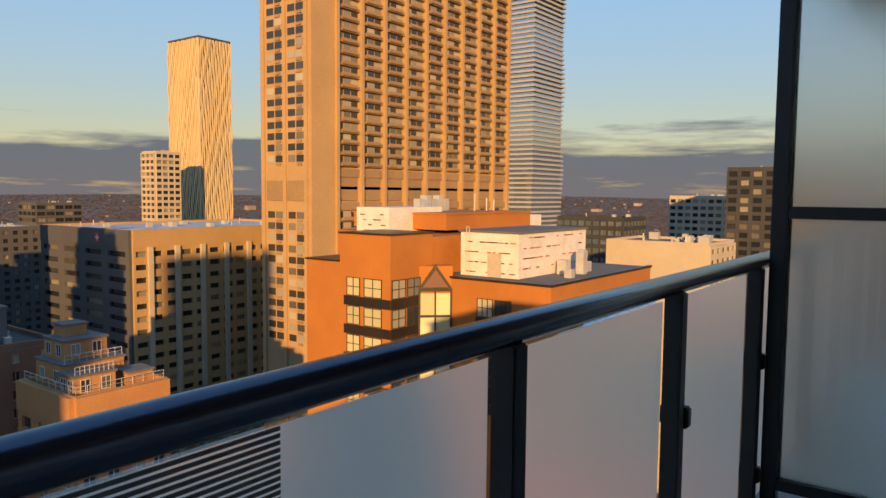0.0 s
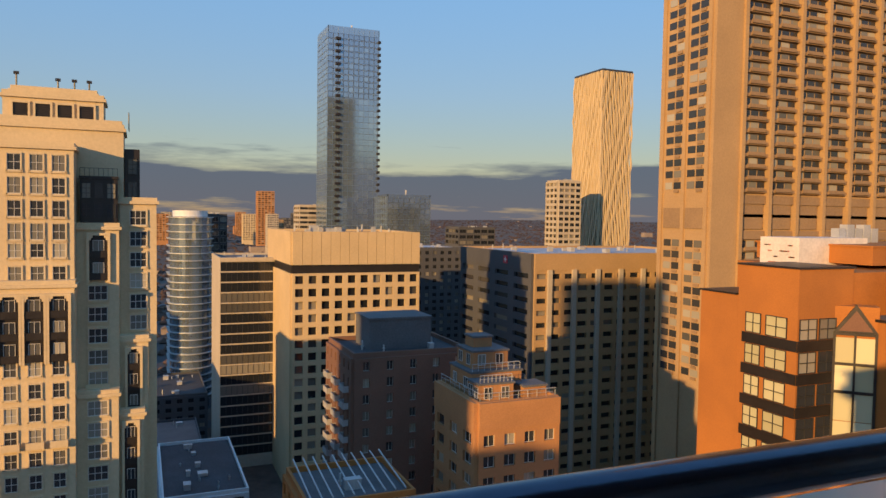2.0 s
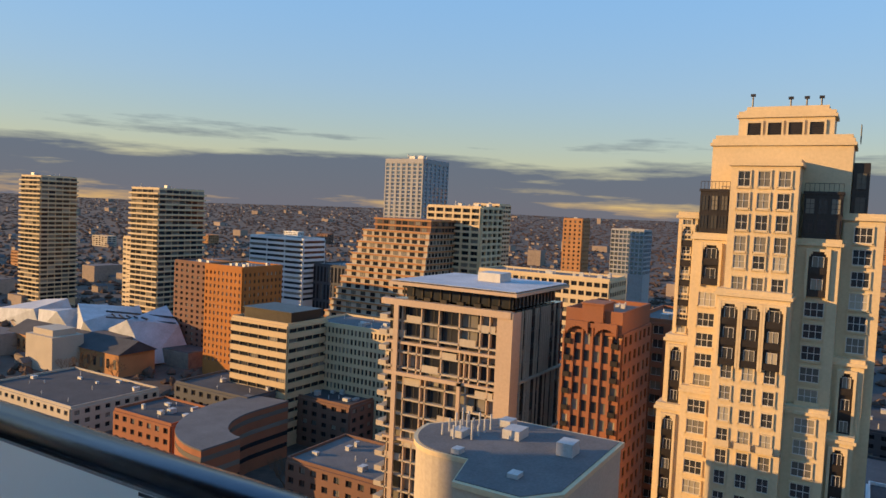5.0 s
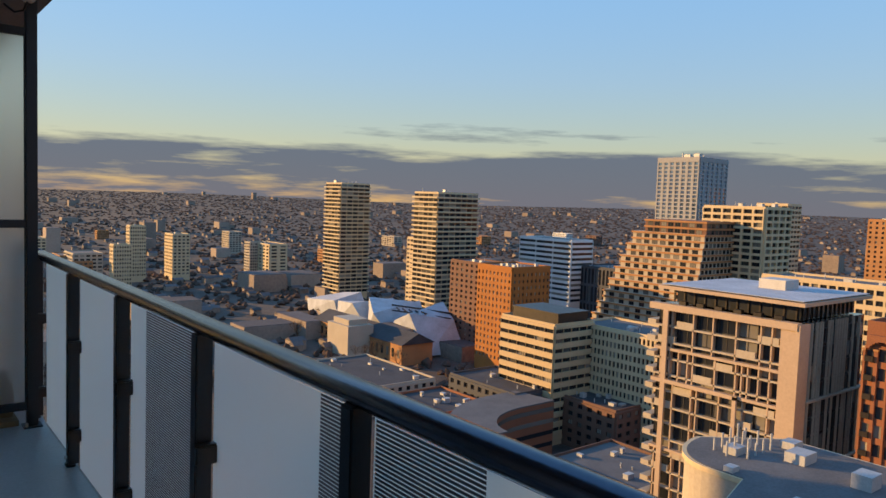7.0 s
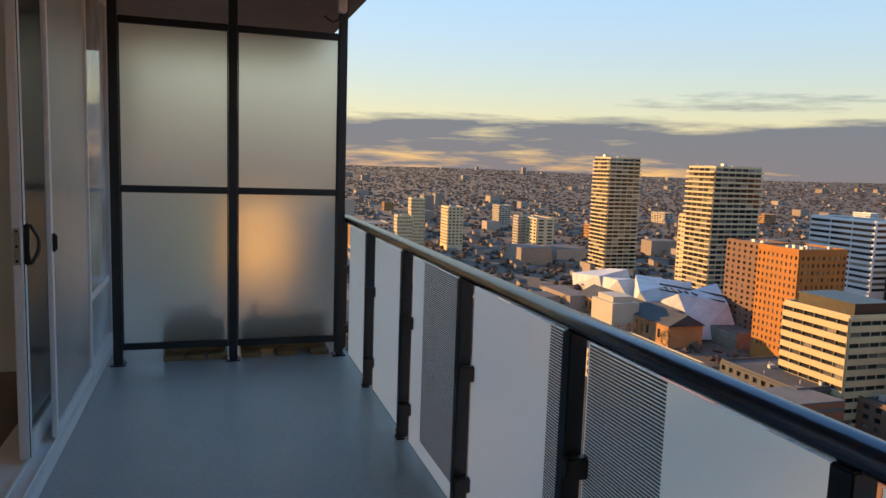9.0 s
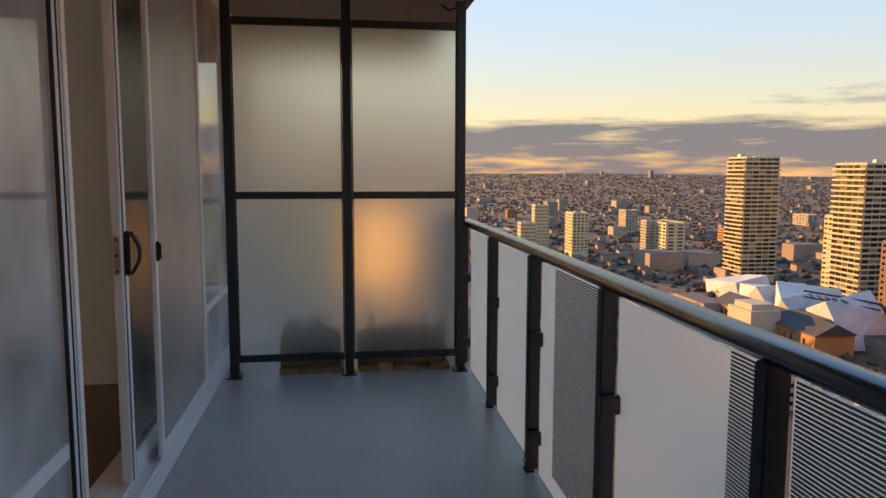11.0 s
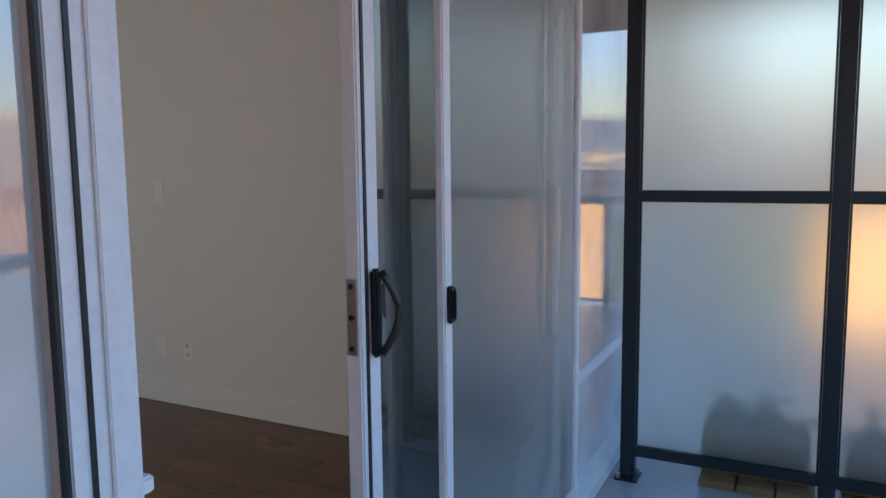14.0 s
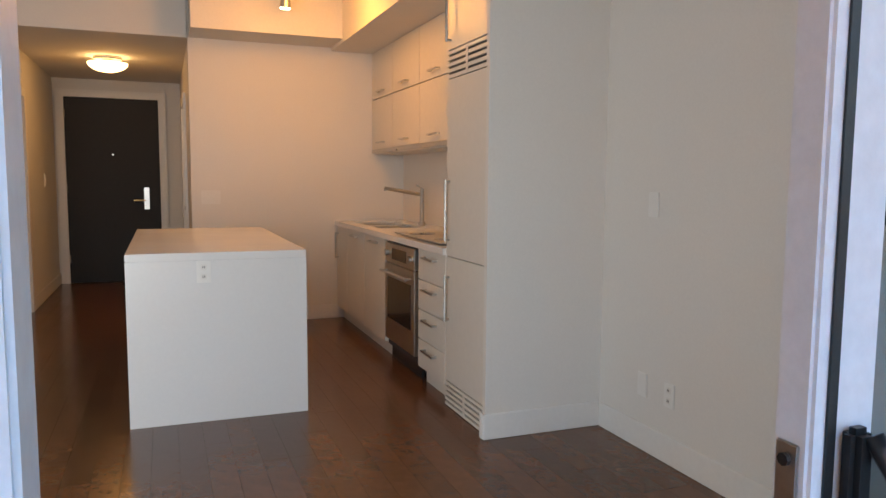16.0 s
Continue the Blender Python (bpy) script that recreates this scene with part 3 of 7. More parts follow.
latch = part("latch", Geo().box(SX1 + 0.0005, SY0 + 0.008, 0.992, SX1 + 0.014, SY0 + 0.032, 1.082), BLACK, screen, "black screen latch", bevel=0.004)
part("pull", Geo().box(SX1 + 0.0142, SY0 + 0.014, 1.0, SX1 + 0.021, SY0 + 0.024, 1.074), BLACK, latch, bevel=0.003)
ob = thing("door_catch", (X1 - 0.03, 2.753, 0.95), "small white lever catch on the door jamb", "catch")
part("plate", Geo().box(X1 - 0.05, 2.7525, 0.80, X1 - 0.02, 2.757, 0.98), STEEL, ob)
part("lever", Geo().box(X1 - 0.045, 2.7572, 0.905, X1 - 0.025, 2.79, 0.93), TRIM_WHITE, ob, bevel=0.004)

# our own tower below and above the flat, then unseen shade casters
solid("wall_tower_below", Geo().box(-24, -9, -85, -0.9, 9.2, -0.222), CONCRETE, "plain concrete storeys of the tower below", "wall")
solid("wall_tower_above", Geo().box(-24, -9, 2.98, -0.9, 9.2, 3.5), CONCRETE, "plain concrete roof slab of the tower above", "wall")

# unseen wall added to keep the sun off part of the end railing
solid("wall_sun_stop", Geo().box(-10, 9.21, -0.22, -0.9, 10.5, 2.97), CONCRETE, "plain unseen wall that keeps sun off the end railing", "wall")
# unseen block added to cast shade on the brick and office blocks
ob = thing("unseen_shade_block", (-26, 160, -85), "plain unseen stepped block that shades the city", "building")
part("low_wing", Geo().box(-38, 98, -85, -14, 142, 2), CONCRETE, ob)
part("high_wing", Geo().box(-38, 142.1, -85, -14, 168, 47), CONCRETE, ob)

# ---- the flat ----
SIDE_Y, BACK_X, PIER_X, PIER_Y, CEIL, LOW = 4.97, -7.0, -3.59, 4.30, 2.86, 2.52
floor_in = thing("floor", (-5.5, 2.5, 0), "dark stained oak strip floor with a satin sheen", "floor", "", "structure")
part("subfloor", Geo().box(-10.4, -1.6, -0.2, X0 - 0.081, 5.2, FLOOR_IN - 0.012), ROOF_DARK, floor_in)
solid("ceiling", Geo().box(-10.4, -1.6, CEIL, X0 + 0.02, 5.2, CEIL + 0.11), CEILING_WHITE, "plain white painted ceiling", "ceiling")
solid("ceiling_hall", Geo().box(-10.2, 1.62, LOW, BACK_X + 0.001, 3.05, CEIL - 0.002), CEILING_WHITE, "lower white hall ceiling", "ceiling")
solid("wall_side", Geo().box(PIER_X, SIDE_Y, 0.04, X0 - 0.001, SIDE_Y + 0.15, CEIL), WALL_WHITE, "white painted side wall", "wall")
solid("wall_pier", Geo().box(PIER_X - 0.034, PIER_Y, 0.04, PIER_X, SIDE_Y + 0.15, CEIL), WALL_WHITE, "white painted end of the kitchen wall", "wall")
solid("wall_kitchen_back", Geo().box(BACK_X, SIDE_Y, 0.04, PIER_X - 0.035, SIDE_Y + 0.15, CEIL), WALL_WHITE, "white wall behind the kitchen units", "wall")
solid("wall_kitchen_end", Geo().box(BACK_X - 0.13, 3.05, 0.04, BACK_X, SIDE_Y + 0.15, CEIL), WALL_WHITE, "white painted wall at the end of the kitchen", "wall")
hall = Geo().box(-8.0, 3.051, 0.04, BACK_X - 0.131, 3.17, CEIL).box(-10.2, 3.051, 0.04, -8.85, 3.17, CEIL).box(-8.849, 3.052, 2.12, -8.001, 3.169, CEIL)
solid("wall_hall_right", hall, WALL_WHITE, "white hall wall with a door opening", "wall")
left = Geo().box(-7.35, 1.48, 0.04, BACK_X, 1.62, CEIL).box(-10.2, 1.48, 0.04, -8.2, 1.62, CEIL).box(-8.199, 1.481, 2.12, -7.351, 1.619, CEIL)
solid("wall_hall_left", left, WALL_WHITE, "white hall wall with a closed white door", "wall")
solid("wall_living_end", Geo().box(BACK_X - 0.13, -1.6, 0.04, BACK_X, 1.479, CEIL), WALL_WHITE, "white painted living room wall", "wall")
solid("wall_far_side", Geo().box(-7.0, -1.75, 0.04, X0 - 0.001, -1.601, CEIL), WALL_WHITE, "white painted wall", "wall")
solid("wall_entry", Geo().box(-10.35, 1.48, 0.04, -10.21, 3.17, CEIL), WALL_WHITE, "white wall round the entrance door", "wall")
lintel = Geo().box(BACK_X + 0.002, 1.63, LOW, BACK_X + 0.05, 3.04, CEIL - 0.003)
solid("wall_hall_lintel", lintel, WALL_WHITE, "white painted wall over the hall opening", "wall")
bulk = Geo().box(BACK_X + 0.001, 4.28, 2.50, PIER_X - 0.035, SIDE_Y - 0.001, CEIL - 0.001)
solid("bulkhead", bulk, CEILING_WHITE, "white plaster bulkhead over the kitchen units", "bulkhead")
solid("bulkhead_end", Geo().box(BACK_X + 0.001, 3.06, 2.53, BACK_X + 0.46, 4.279, CEIL - 0.001), CEILING_WHITE, "white plaster drop along the end wall", "bulkhead")

for name, g in (("baseboard_side", Geo().box(PIER_X + 0.017, SIDE_Y - 0.016, FLOOR_IN, X0 - 0.1, SIDE_Y - 0.001, FLOOR_IN + 0.13)),
                ("baseboard_pier", Geo().box(PIER_X + 0.001, PIER_Y - 0.016, FLOOR_IN, PIER_X + 0.016, SIDE_Y - 0.001, FLOOR_IN + 0.13)),
                ("baseboard_pier_end", Geo().box(PIER_X - 0.034, PIER_Y - 0.018, FLOOR_IN, PIER_X + 0.0005, PIER_Y - 0.001, FLOOR_IN + 0.13)),
                ("baseboard_end", Geo().box(BACK_X + 0.001, 3.04, FLOOR_IN, BACK_X + 0.016, 4.33, FLOOR_IN + 0.13)),
                ("baseboard_hall", Geo().box(-10.2, 1.621, FLOOR_IN, -8.28, 1.636, FLOOR_IN + 0.13)),
                ("baseboard_living", Geo().box(BACK_X + 0.001, -1.6, FLOOR_IN, BACK_X + 0.016, 1.61, FLOOR_IN + 0.13))):
    solid(name, g, TRIM_WHITE, "white painted baseboard", "baseboard", bevel=0.004)


def inner_door(name, x0, x1, y, face, label):
    ob = thing(name, ((x0 + x1) / 2, y, FLOOR_IN), label, "door", "", "structure")
    part("leaf", Geo().box(x0 + 0.02, y - 0.02, FLOOR_IN + 0.006, x1 - 0.02, y + 0.02, 2.09), TRIM_WHITE, ob, bevel=0.003)
    for a, b in ((x0 - 0.06, x0 + 0.018), (x1 - 0.018, x1 + 0.06)):
        part("casing", Geo().box(a, y + face * 0.06, FLOOR_IN, b, y + face * 0.085, 2.17), TRIM_WHITE, ob, bevel=0.003)
    part("casing", Geo().box(x0 + 0.0185, y + face * 0.06, 2.092, x1 - 0.0185, y + face * 0.085, 2.17), TRIM_WHITE, ob, bevel=0.003)
    part("knob", Geo().rod((x0 + 0.09, y + face * 0.02, 1.02), (x0 + 0.09, y + face * 0.075, 1.02), 0.022, 12), STEEL, ob, "steel door knob")
    return ob


inner_door("door_2", -8.2, -7.35, 1.55, 1, "closed white hall door in a white casing")
inner_door("door_3", -8.85, -8.0, 3.11, -1, "white closet door in a white casing")

ob = thing("door_1", (-10.19, 2.25, FLOOR_IN), "black-brown entrance door with a steel lever handle", "door", "", "structure")
part("leaf", Geo().box(-10.208, 1.74, FLOOR_IN + 0.004, -10.165, 2.79, 2.30), DARK_DOOR, ob, bevel=0.004)
for a, b in ((1.65, 1.738), (2.792, 2.88)):
    part("casing", Geo().box(-10.209, a, FLOOR_IN, -10.15, b, 2.39), TRIM_WHITE, ob, bevel=0.004)
part("casing", Geo().box(-10.209, 1.7385, 2.302, -10.15, 2.7915, 2.39), TRIM_WHITE, ob, bevel=0.004)
lever = part("handle", Geo().box(-10.164, 2.60, 0.95, -10.15, 2.66, 1.22), STEEL, ob, "brushed steel lever handle", bevel=0.004)
part("lever", Geo().rod((-10.12, 2.63, 1.06), (-10.12, 2.48, 1.06), 0.010), STEEL, lever)
part("spindle", Geo().rod((-10.15, 2.63, 1.06), (-10.11, 2.63, 1.06), 0.012), STEEL, lever)
part("peephole", Geo().rod((-10.165, 2.26, 1.62), (-10.158, 2.26, 1.62), 0.012), STEEL, ob)
for z in (0.3, 1.15, 2.05):
    part("hinge", Geo().rod((-10.158, 1.745, z), (-10.158, 1.745, z + 0.1), 0.008), STEEL, ob)


def wall_plate(x, y, z, along, label, kind="outlet", blank=False):
    ob = thing(kind, (x, y, z), label, kind.replace("_", " "))
    dx, dy = (0.036, 0.004) if along == "x" else (0.004, 0.036)
    part("plate", Geo().box(x - dx, y - dy, z - 0.058, x + dx, y + dy, z + 0.058), TRIM_WHITE, ob, bevel=0.0025)
    for s in () if blank else (-0.025, 0.025):
        if along == "x":
            sock = part("socket", Geo().box(x - 0.014, y - 0.0065, z + s - 0.014, x + 0.014, y - 0.0042, z + s + 0.014), WALL_WHITE, ob)
            part("slot", Geo().box(x - 0.006, y - 0.0075, z + s - 0.006, x - 0.003, y - 0.0066, z + s + 0.006), BLACK, sock)
            part("slot", Geo().box(x + 0.003, y - 0.0075, z + s - 0.006, x + 0.006, y - 0.0066, z + s + 0.006), BLACK, sock)
        else:
            sock = part("socket", Geo().box(x + 0.0042, y - 0.014, z + s - 0.014, x + 0.0065, y + 0.014, z + s + 0.014), WALL_WHITE, ob)
            part("slot", Geo().box(x + 0.0066, y - 0.006, z + s - 0.006, x + 0.0075, y - 0.003, z + s + 0.006), BLACK, sock)
            part("slot", Geo().box(x + 0.0066, y + 0.003, z + s - 0.006, x + 0.0075, y + 0.006, z + s + 0.006), BLACK, sock)
    return ob


wall_plate(-3.02, SIDE_Y - 0.0045, 0.37, "x", "white double power outlet low on the side wall")
wall_plate(-3.22, SIDE_Y - 0.0045, 0.37, "x", "white blank plate low on the side wall", "wall_plate", True)
wall_plate(-3.18, SIDE_Y - 0.0045, 1.24, "x", "white blank plate higher on the side wall", "wall_plate", True)
wall_plate(-4.335, 3.01, 0.86, "y", "white double power outlet on the island end")
ob = thing("light_switch", (BACK_X + 0.005, 3.2, 1.18), "white three-rocker light switch by the hall", "light switch")
part("plate", Geo().box(BACK_X + 0.001, 3.13, 1.12, BACK_X + 0.009, 3.29, 1.24), TRIM_WHITE, ob, bevel=0.0025)
for k in range(3):
    part("rocker", Geo().box(BACK_X + 0.0092, 3.145 + k * 0.046, 1.14, BACK_X + 0.014, 3.182 + k * 0.046, 1.22), TRIM_WHITE, ob, bevel=0.002)
ob = thing("light_switch", (-9.3, 1.625, 1.3), "white switch on the hall wall", "light switch")
part("plate", Geo().box(-9.36, 1.621, 1.24, -9.27, 1.63, 1.38), TRIM_WHITE, ob, bevel=0.0025)
part("rocker", Geo().box(-9.335, 1.6302, 1.27, -9.295, 1.636, 1.35), TRIM_WHITE, ob)

# island
ob = thing("kitchen_island", (-5.3, 3.08, FLOOR_IN), "white quartz waterfall island on the dark floor", "kitchen island")
IX0, IX1, IY0, IY1 = -6.28, -4.34, 2.63, 3.55
part("worktop", Geo().box(IX0, IY0, 0.92, IX1, IY1, 0.96), STONE, ob, bevel=0.003)
part("side_panel", Geo().box(IX1 - 0.04, IY0, FLOOR_IN, IX1, IY1, 0.9195), STONE, ob, bevel=0.002)
part("side_panel", Geo().box(IX0, IY0, FLOOR_IN, IX0 + 0.04, IY1, 0.9195), STONE, ob, bevel=0.002)
part("body", Geo().box(IX0 + 0.041, IY0 + 0.25, FLOOR_IN + 0.1, IX1 - 0.041, IY1 - 0.03, 0.919), CABINET, ob)
for k in range(3):
    w = (IX1 - IX0 - 0.09) / 3
    dr = part("door", Geo().box(IX0 + 0.045 + k * w, IY1 - 0.0295, FLOOR_IN + 0.1, IX0 + 0.04 + (k + 1) * w, IY1 - 0.012, 0.915), CABINET, ob, bevel=0.002)

# kitchen run
FRONT, UP_FRONT = 4.32, 4.66


def bar_handle(parent, x0, x1, y, z, upright=0.0):
    g = Geo()
    if upright:
        g.rod((x0, y - 0.03, z), (x0, y - 0.03, z + upright), 0.007).rod((x0, y, z + 0.01), (x0, y - 0.03, z + 0.01), 0.006).rod((x0, y, z + upright - 0.01), (x0, y - 0.03, z + upright - 0.01), 0.006)
    else:
        g.box(x0, y - 0.035, z - 0.006, x1, y - 0.024, z + 0.006).box(x0, y - 0.024, z - 0.006, x0 + 0.012, y, z + 0.006).box(x1 - 0.012, y - 0.024, z - 0.006, x1, y, z + 0.006)
    part("handle", g, STEEL, parent, "brushed steel bar handle")


def base_unit(x0, x1, label, rows, tall_handle=False):
    ob = thing("base_cabinet", ((x0 + x1) / 2, FRONT + 0.3, FLOOR_IN), label, "cabinet", "base cabinets of the kitchen run")
    part("body", Geo().box(x0 + 0.001, FRONT + 0.021, FLOOR_IN + 0.10, x1 - 0.001, SIDE_Y - 0.002, 0.925), CABINET, ob)
    part("plinth", Geo().box(x0 + 0.001, FRONT + 0.06, FLOOR_IN, x1 - 0.001, FRONT + 0.08, FLOOR_IN + 0.0995), CABINET, ob)
    for a, b in rows:
        d = part("door" if b - a > 0.4 else "drawer", Geo().box(x0 + 0.003, FRONT, a, x1 - 0.003, FRONT + 0.02, b), CABINET, ob, bevel=0.002)
        if tall_handle:
            bar_handle(d, x0 + 0.07, 0, FRONT, b - 0.3, 0.24)
        else:
            bar_handle(d, (x0 + x1) / 2 - 0.1, (x0 + x1) / 2 + 0.1, FRONT, b - 0.05)
    return ob


base_unit(-6.99, -6.6, "white base cabinet with an upright steel handle", [(0.16, 0.92)], True)
base_unit(-6.6, -6.0, "white base cabinet under the sink", [(0.16, 0.92)])
base_unit(-6.0, -5.42, "white base cabinet beside the oven", [(0.16, 0.92)])
base_unit(-4.68, -4.2, "white base cabinet with four drawers", [(0.16, 0.34), (0.345, 0.53), (0.535, 0.72), (0.725, 0.92)])
ob = thing("oven", (-5.070, FRONT + 0.3, FLOOR_IN), "built-in stainless steel oven with black glass door", "oven")
part("body", Geo().box(-5.405, FRONT + 0.022, FLOOR_IN + 0.1, -4.735, SIDE_Y - 0.01, 0.924), DARK_PANEL, ob)
part("control_panel", Geo().box(-5.400, FRONT - 0.004, 0.76, -4.740, FRONT + 0.02, 0.90), STEEL, ob, bevel=0.003)
part("display", Geo().box(-5.230, FRONT - 0.007, 0.79, -4.910, FRONT - 0.0045, 0.87), OVEN_GLASS, ob, "black clock display")
for x in (-5.330, -4.810):
    part("knob", Geo().rod((x, FRONT - 0.004, 0.83), (x, FRONT - 0.03, 0.83), 0.022, 14), STEEL, ob)
d = part("door", Geo().box(-5.400, FRONT - 0.006, 0.20, -4.740, FRONT + 0.02, 0.752), STEEL, ob, bevel=0.003)
part("glass", Geo().box(-5.330, FRONT - 0.009, 0.36, -4.810, FRONT - 0.0065, 0.66), OVEN_GLASS, d, "black oven glass")
part("handle", Geo().rod((-5.360, FRONT - 0.05, 0.70), (-4.780, FRONT - 0.05, 0.70), 0.012).rod((-5.330, FRONT, 0.70), (-5.330, FRONT - 0.05, 0.70), 0.008).rod((-4.810, FRONT, 0.70), (-4.810, FRONT - 0.05, 0.70), 0.008), STEEL, d)
part("vent_grille", Geo().box(-5.400, FRONT + 0.05, FLOOR_IN, -4.740, FRONT + 0.07, FLOOR_IN + 0.099), BLACK, ob)

top = Geo().box(-6.99, FRONT - 0.02, 0.92, -6.78, SIDE_Y - 0.002, 0.96).box(-6.7795, FRONT - 0.02, 0.92, -5.9, 4.42, 0.96).box(-6.7795, 4.82, 0.92, -5.9, SIDE_Y - 0.002, 0.96).box(-5.8995, FRONT - 0.02, 0.92, -4.2, SIDE_Y - 0.002, 0.96)
tagged(solid("worktop", top, STONE, "white quartz worktop along the kitchen run", "worktop", "thing"), kind="")
ob = thing("sink", (-6.34, 4.62, 0.8), "undermounted double steel sink", "sink")
for a, b in ((-6.775, -6.36), (-6.32, -5.905)):
    part("bowl", Geo().box(a, 4.425, 0.80, b, 4.815, 0.81).box(a, 4.425, 0.8105, a + 0.01, 4.815, 0.945).box(b - 0.01, 4.425, 0.8105, b, 4.815, 0.945).box(a + 0.011, 4.425, 0.8105, b - 0.011, 4.435, 0.945).box(a + 0.011, 4.805, 0.8105, b - 0.011, 4.815, 0.945), STEEL, ob)
ob = thing("tap", (-6.15, 4.88, 0.96), "chrome kitchen tap with a straight spout", "tap")
part("base", Geo().rod((-6.15, 4.86, 0.96), (-6.15, 4.86, 0.99), 0.03, 16), STEEL, ob)
part("column", Geo().rod((-6.15, 4.86, 0.99), (-6.15, 4.86, 1.27), 0.019, 16), STEEL, ob)
part("spout", Geo().rod((-6.15, 4.85, 1.22), (-6.42, 4.62, 1.27), 0.016, 14).rod((-6.42, 4.62, 1.27), (-6.42, 4.62, 1.245), 0.014, 12), STEEL, ob)
part("lever", Geo().rod((-6.15, 4.86, 1.27), (-6.12, 4.80, 1.30), 0.008), STEEL, ob)
ob = thing("cooktop", (-4.75, 4.6, 0.972), "glass cooktop set in the worktop", "cooktop")
part("glass", Geo().box(-5.25, 4.34, 0.9705, -4.35, 4.86, 0.977), MECH, ob, bevel=0.002)
for x, y in ((-5.05, 4.48), (-5.05, 4.73), (-4.58, 4.48), (-4.58, 4.73)):
    part("ring", Geo().rod((x, y, 0.9772), (x, y, 0.9785), 0.09, 24), OVEN_GLASS, ob)

for k, (a, b) in enumerate(((-6.99, -6.35), (-6.35, -5.65), (-5.65, -4.95), (-4.95, -4.2))):
    for z0, z1, what in ((1.62, 2.07, "lower"), (2.075, 2.498, "upper")):
        ob = thing("wall_cabinet", ((a + b) / 2, 4.8, z0), "white flat-fronted wall cabinet with a small steel handle", "cabinet", "wall cabinets over the worktop")
        part("body", Geo().box(a + 0.001, UP_FRONT + 0.02, z0, b - 0.001, SIDE_Y - 0.002, z1), CABINET, ob)
        d = part("door", Geo().box(a + 0.003, UP_FRONT, z0 + 0.002, b - 0.003, UP_FRONT + 0.019, z1 - 0.002), CABINET, ob, bevel=0.002)
        bar_handle(d, (a + b) / 2 - 0.09, (a + b) / 2 + 0.09, UP_FRONT, z0 + 0.055)
ob = thing("range_hood", (-4.9, 4.8, 1.58), "slim pale hood under the wall cabinets", "range hood")
part("body", Geo().box(-6.95, UP_FRONT + 0.01, 1.575, -4.22, SIDE_Y - 0.003, 1.618), CABINET, ob, bevel=0.003)
part("lip", Geo().box(-6.95, UP_FRONT - 0.012, 1.585, -4.22, UP_FRONT + 0.0095, 1.618), STEEL, ob)

ob = thing("fridge", (-3.9, 4.6, FLOOR_IN), "tall white panelled fridge with slotted vents and bar handles", "fridge")
FX0, FX1 = -4.19, PIER_X - 0.036
part("body", Geo().box(FX0, FRONT + 0.021, FLOOR_IN + 0.12, FX1, SIDE_Y - 0.003, 2.498), CABINET, ob)
d = part("door", Geo().box(FX0 + 0.003, FRONT - 0.002, 0.92, FX1 - 0.003, FRONT + 0.02, 1.90), CABINET, ob, bevel=0.002)
bar_handle(d, FX0 + 0.05, 0, FRONT, 1.0, 0.35)
d = part("freezer_door", Geo().box(FX0 + 0.003, FRONT - 0.002, 0.20, FX1 - 0.003, FRONT + 0.02, 0.915), CABINET, ob, bevel=0.002)
bar_handle(d, FX0 + 0.05, 0, FRONT, 0.55, 0.26)
d = part("top_door", Geo().box(FX0 + 0.003, FRONT - 0.002, 2.06, FX1 - 0.003, FRONT + 0.02, 2.495), CABINET, ob, bevel=0.002)
bar_handle(d, FX0 + 0.05, 0, FRONT, 2.10, 0.26)
for name, z0, z1 in (("top_grille", 1.905, 2.055), ("bottom_grille", FLOOR_IN + 0.005, 0.195)):
    g = part(name, Geo().box(FX0 + 0.003, FRONT + 0.008, z0, FX1 - 0.003, FRONT + 0.02, z1), DARK_PANEL, ob)
    n = 5
    for k in range(n):
        z = z0 + (z1 - z0) * k / (n - 1) * 0.86
        part("slat", Geo().box(FX0 + 0.003, FRONT - 0.003, z, FX1 - 0.003, FRONT + 0.0075, z + (z1 - z0) * 0.125), CABINET, g)
    part("slat_post", Geo().box((FX0 + FX1) / 2 - 0.015, FRONT - 0.005, z0, (FX0 + FX1) / 2 + 0.015, FRONT - 0.0032, z1), CABINET, g)

# lamps
ob = thing("ceiling_lamp", (-8.3, 2.35, LOW), "lit frosted bowl lamp on the hall ceiling", "ceiling lamp")
part("canopy", Geo().rod((-8.3, 2.35, LOW - 0.001), (-8.3, 2.35, LOW - 0.03), 0.13, 24), STEEL, ob)
part("stem", Geo().rod((-8.3, 2.35, LOW - 0.03), (-8.3, 2.35, LOW - 0.06), 0.05, 16), STEEL, ob)
bowl = Geo()
rings, sides = 7, 24
for r in range(rings):
    a = math.pi / 2 * r / (rings - 1)
    for i in range(sides):
        bowl.v.append((-8.3 + 0.185 * math.cos(a) * math.cos(2 * math.pi * i / sides), 2.35 + 0.185 * math.cos(a) * math.sin(2 * math.pi * i / sides), LOW - 0.06 - 0.09 * math.sin(a)))
for r in range(rings - 1):
    bowl.f += [(r * sides + i, (r + 1) * sides + i, (r + 1) * sides + (i + 1) % sides, r * sides + (i + 1) % sides) for i in range(sides)]
bowl.f.append(tuple(range(sides)))
part("bowl", bowl, LAMP_GLASS, ob, "glowing warm glass bowl", smooth=True)
ob = thing("track_lamp", (-5.75, 3.75, CEIL), "ceiling track with small lit warm spot lamps", "ceiling lamp")
part("track", Geo().box(-6.35, 3.73, CEIL - 0.025, -4.6, 3.77, CEIL - 0.001), STEEL, ob, bevel=0.002)
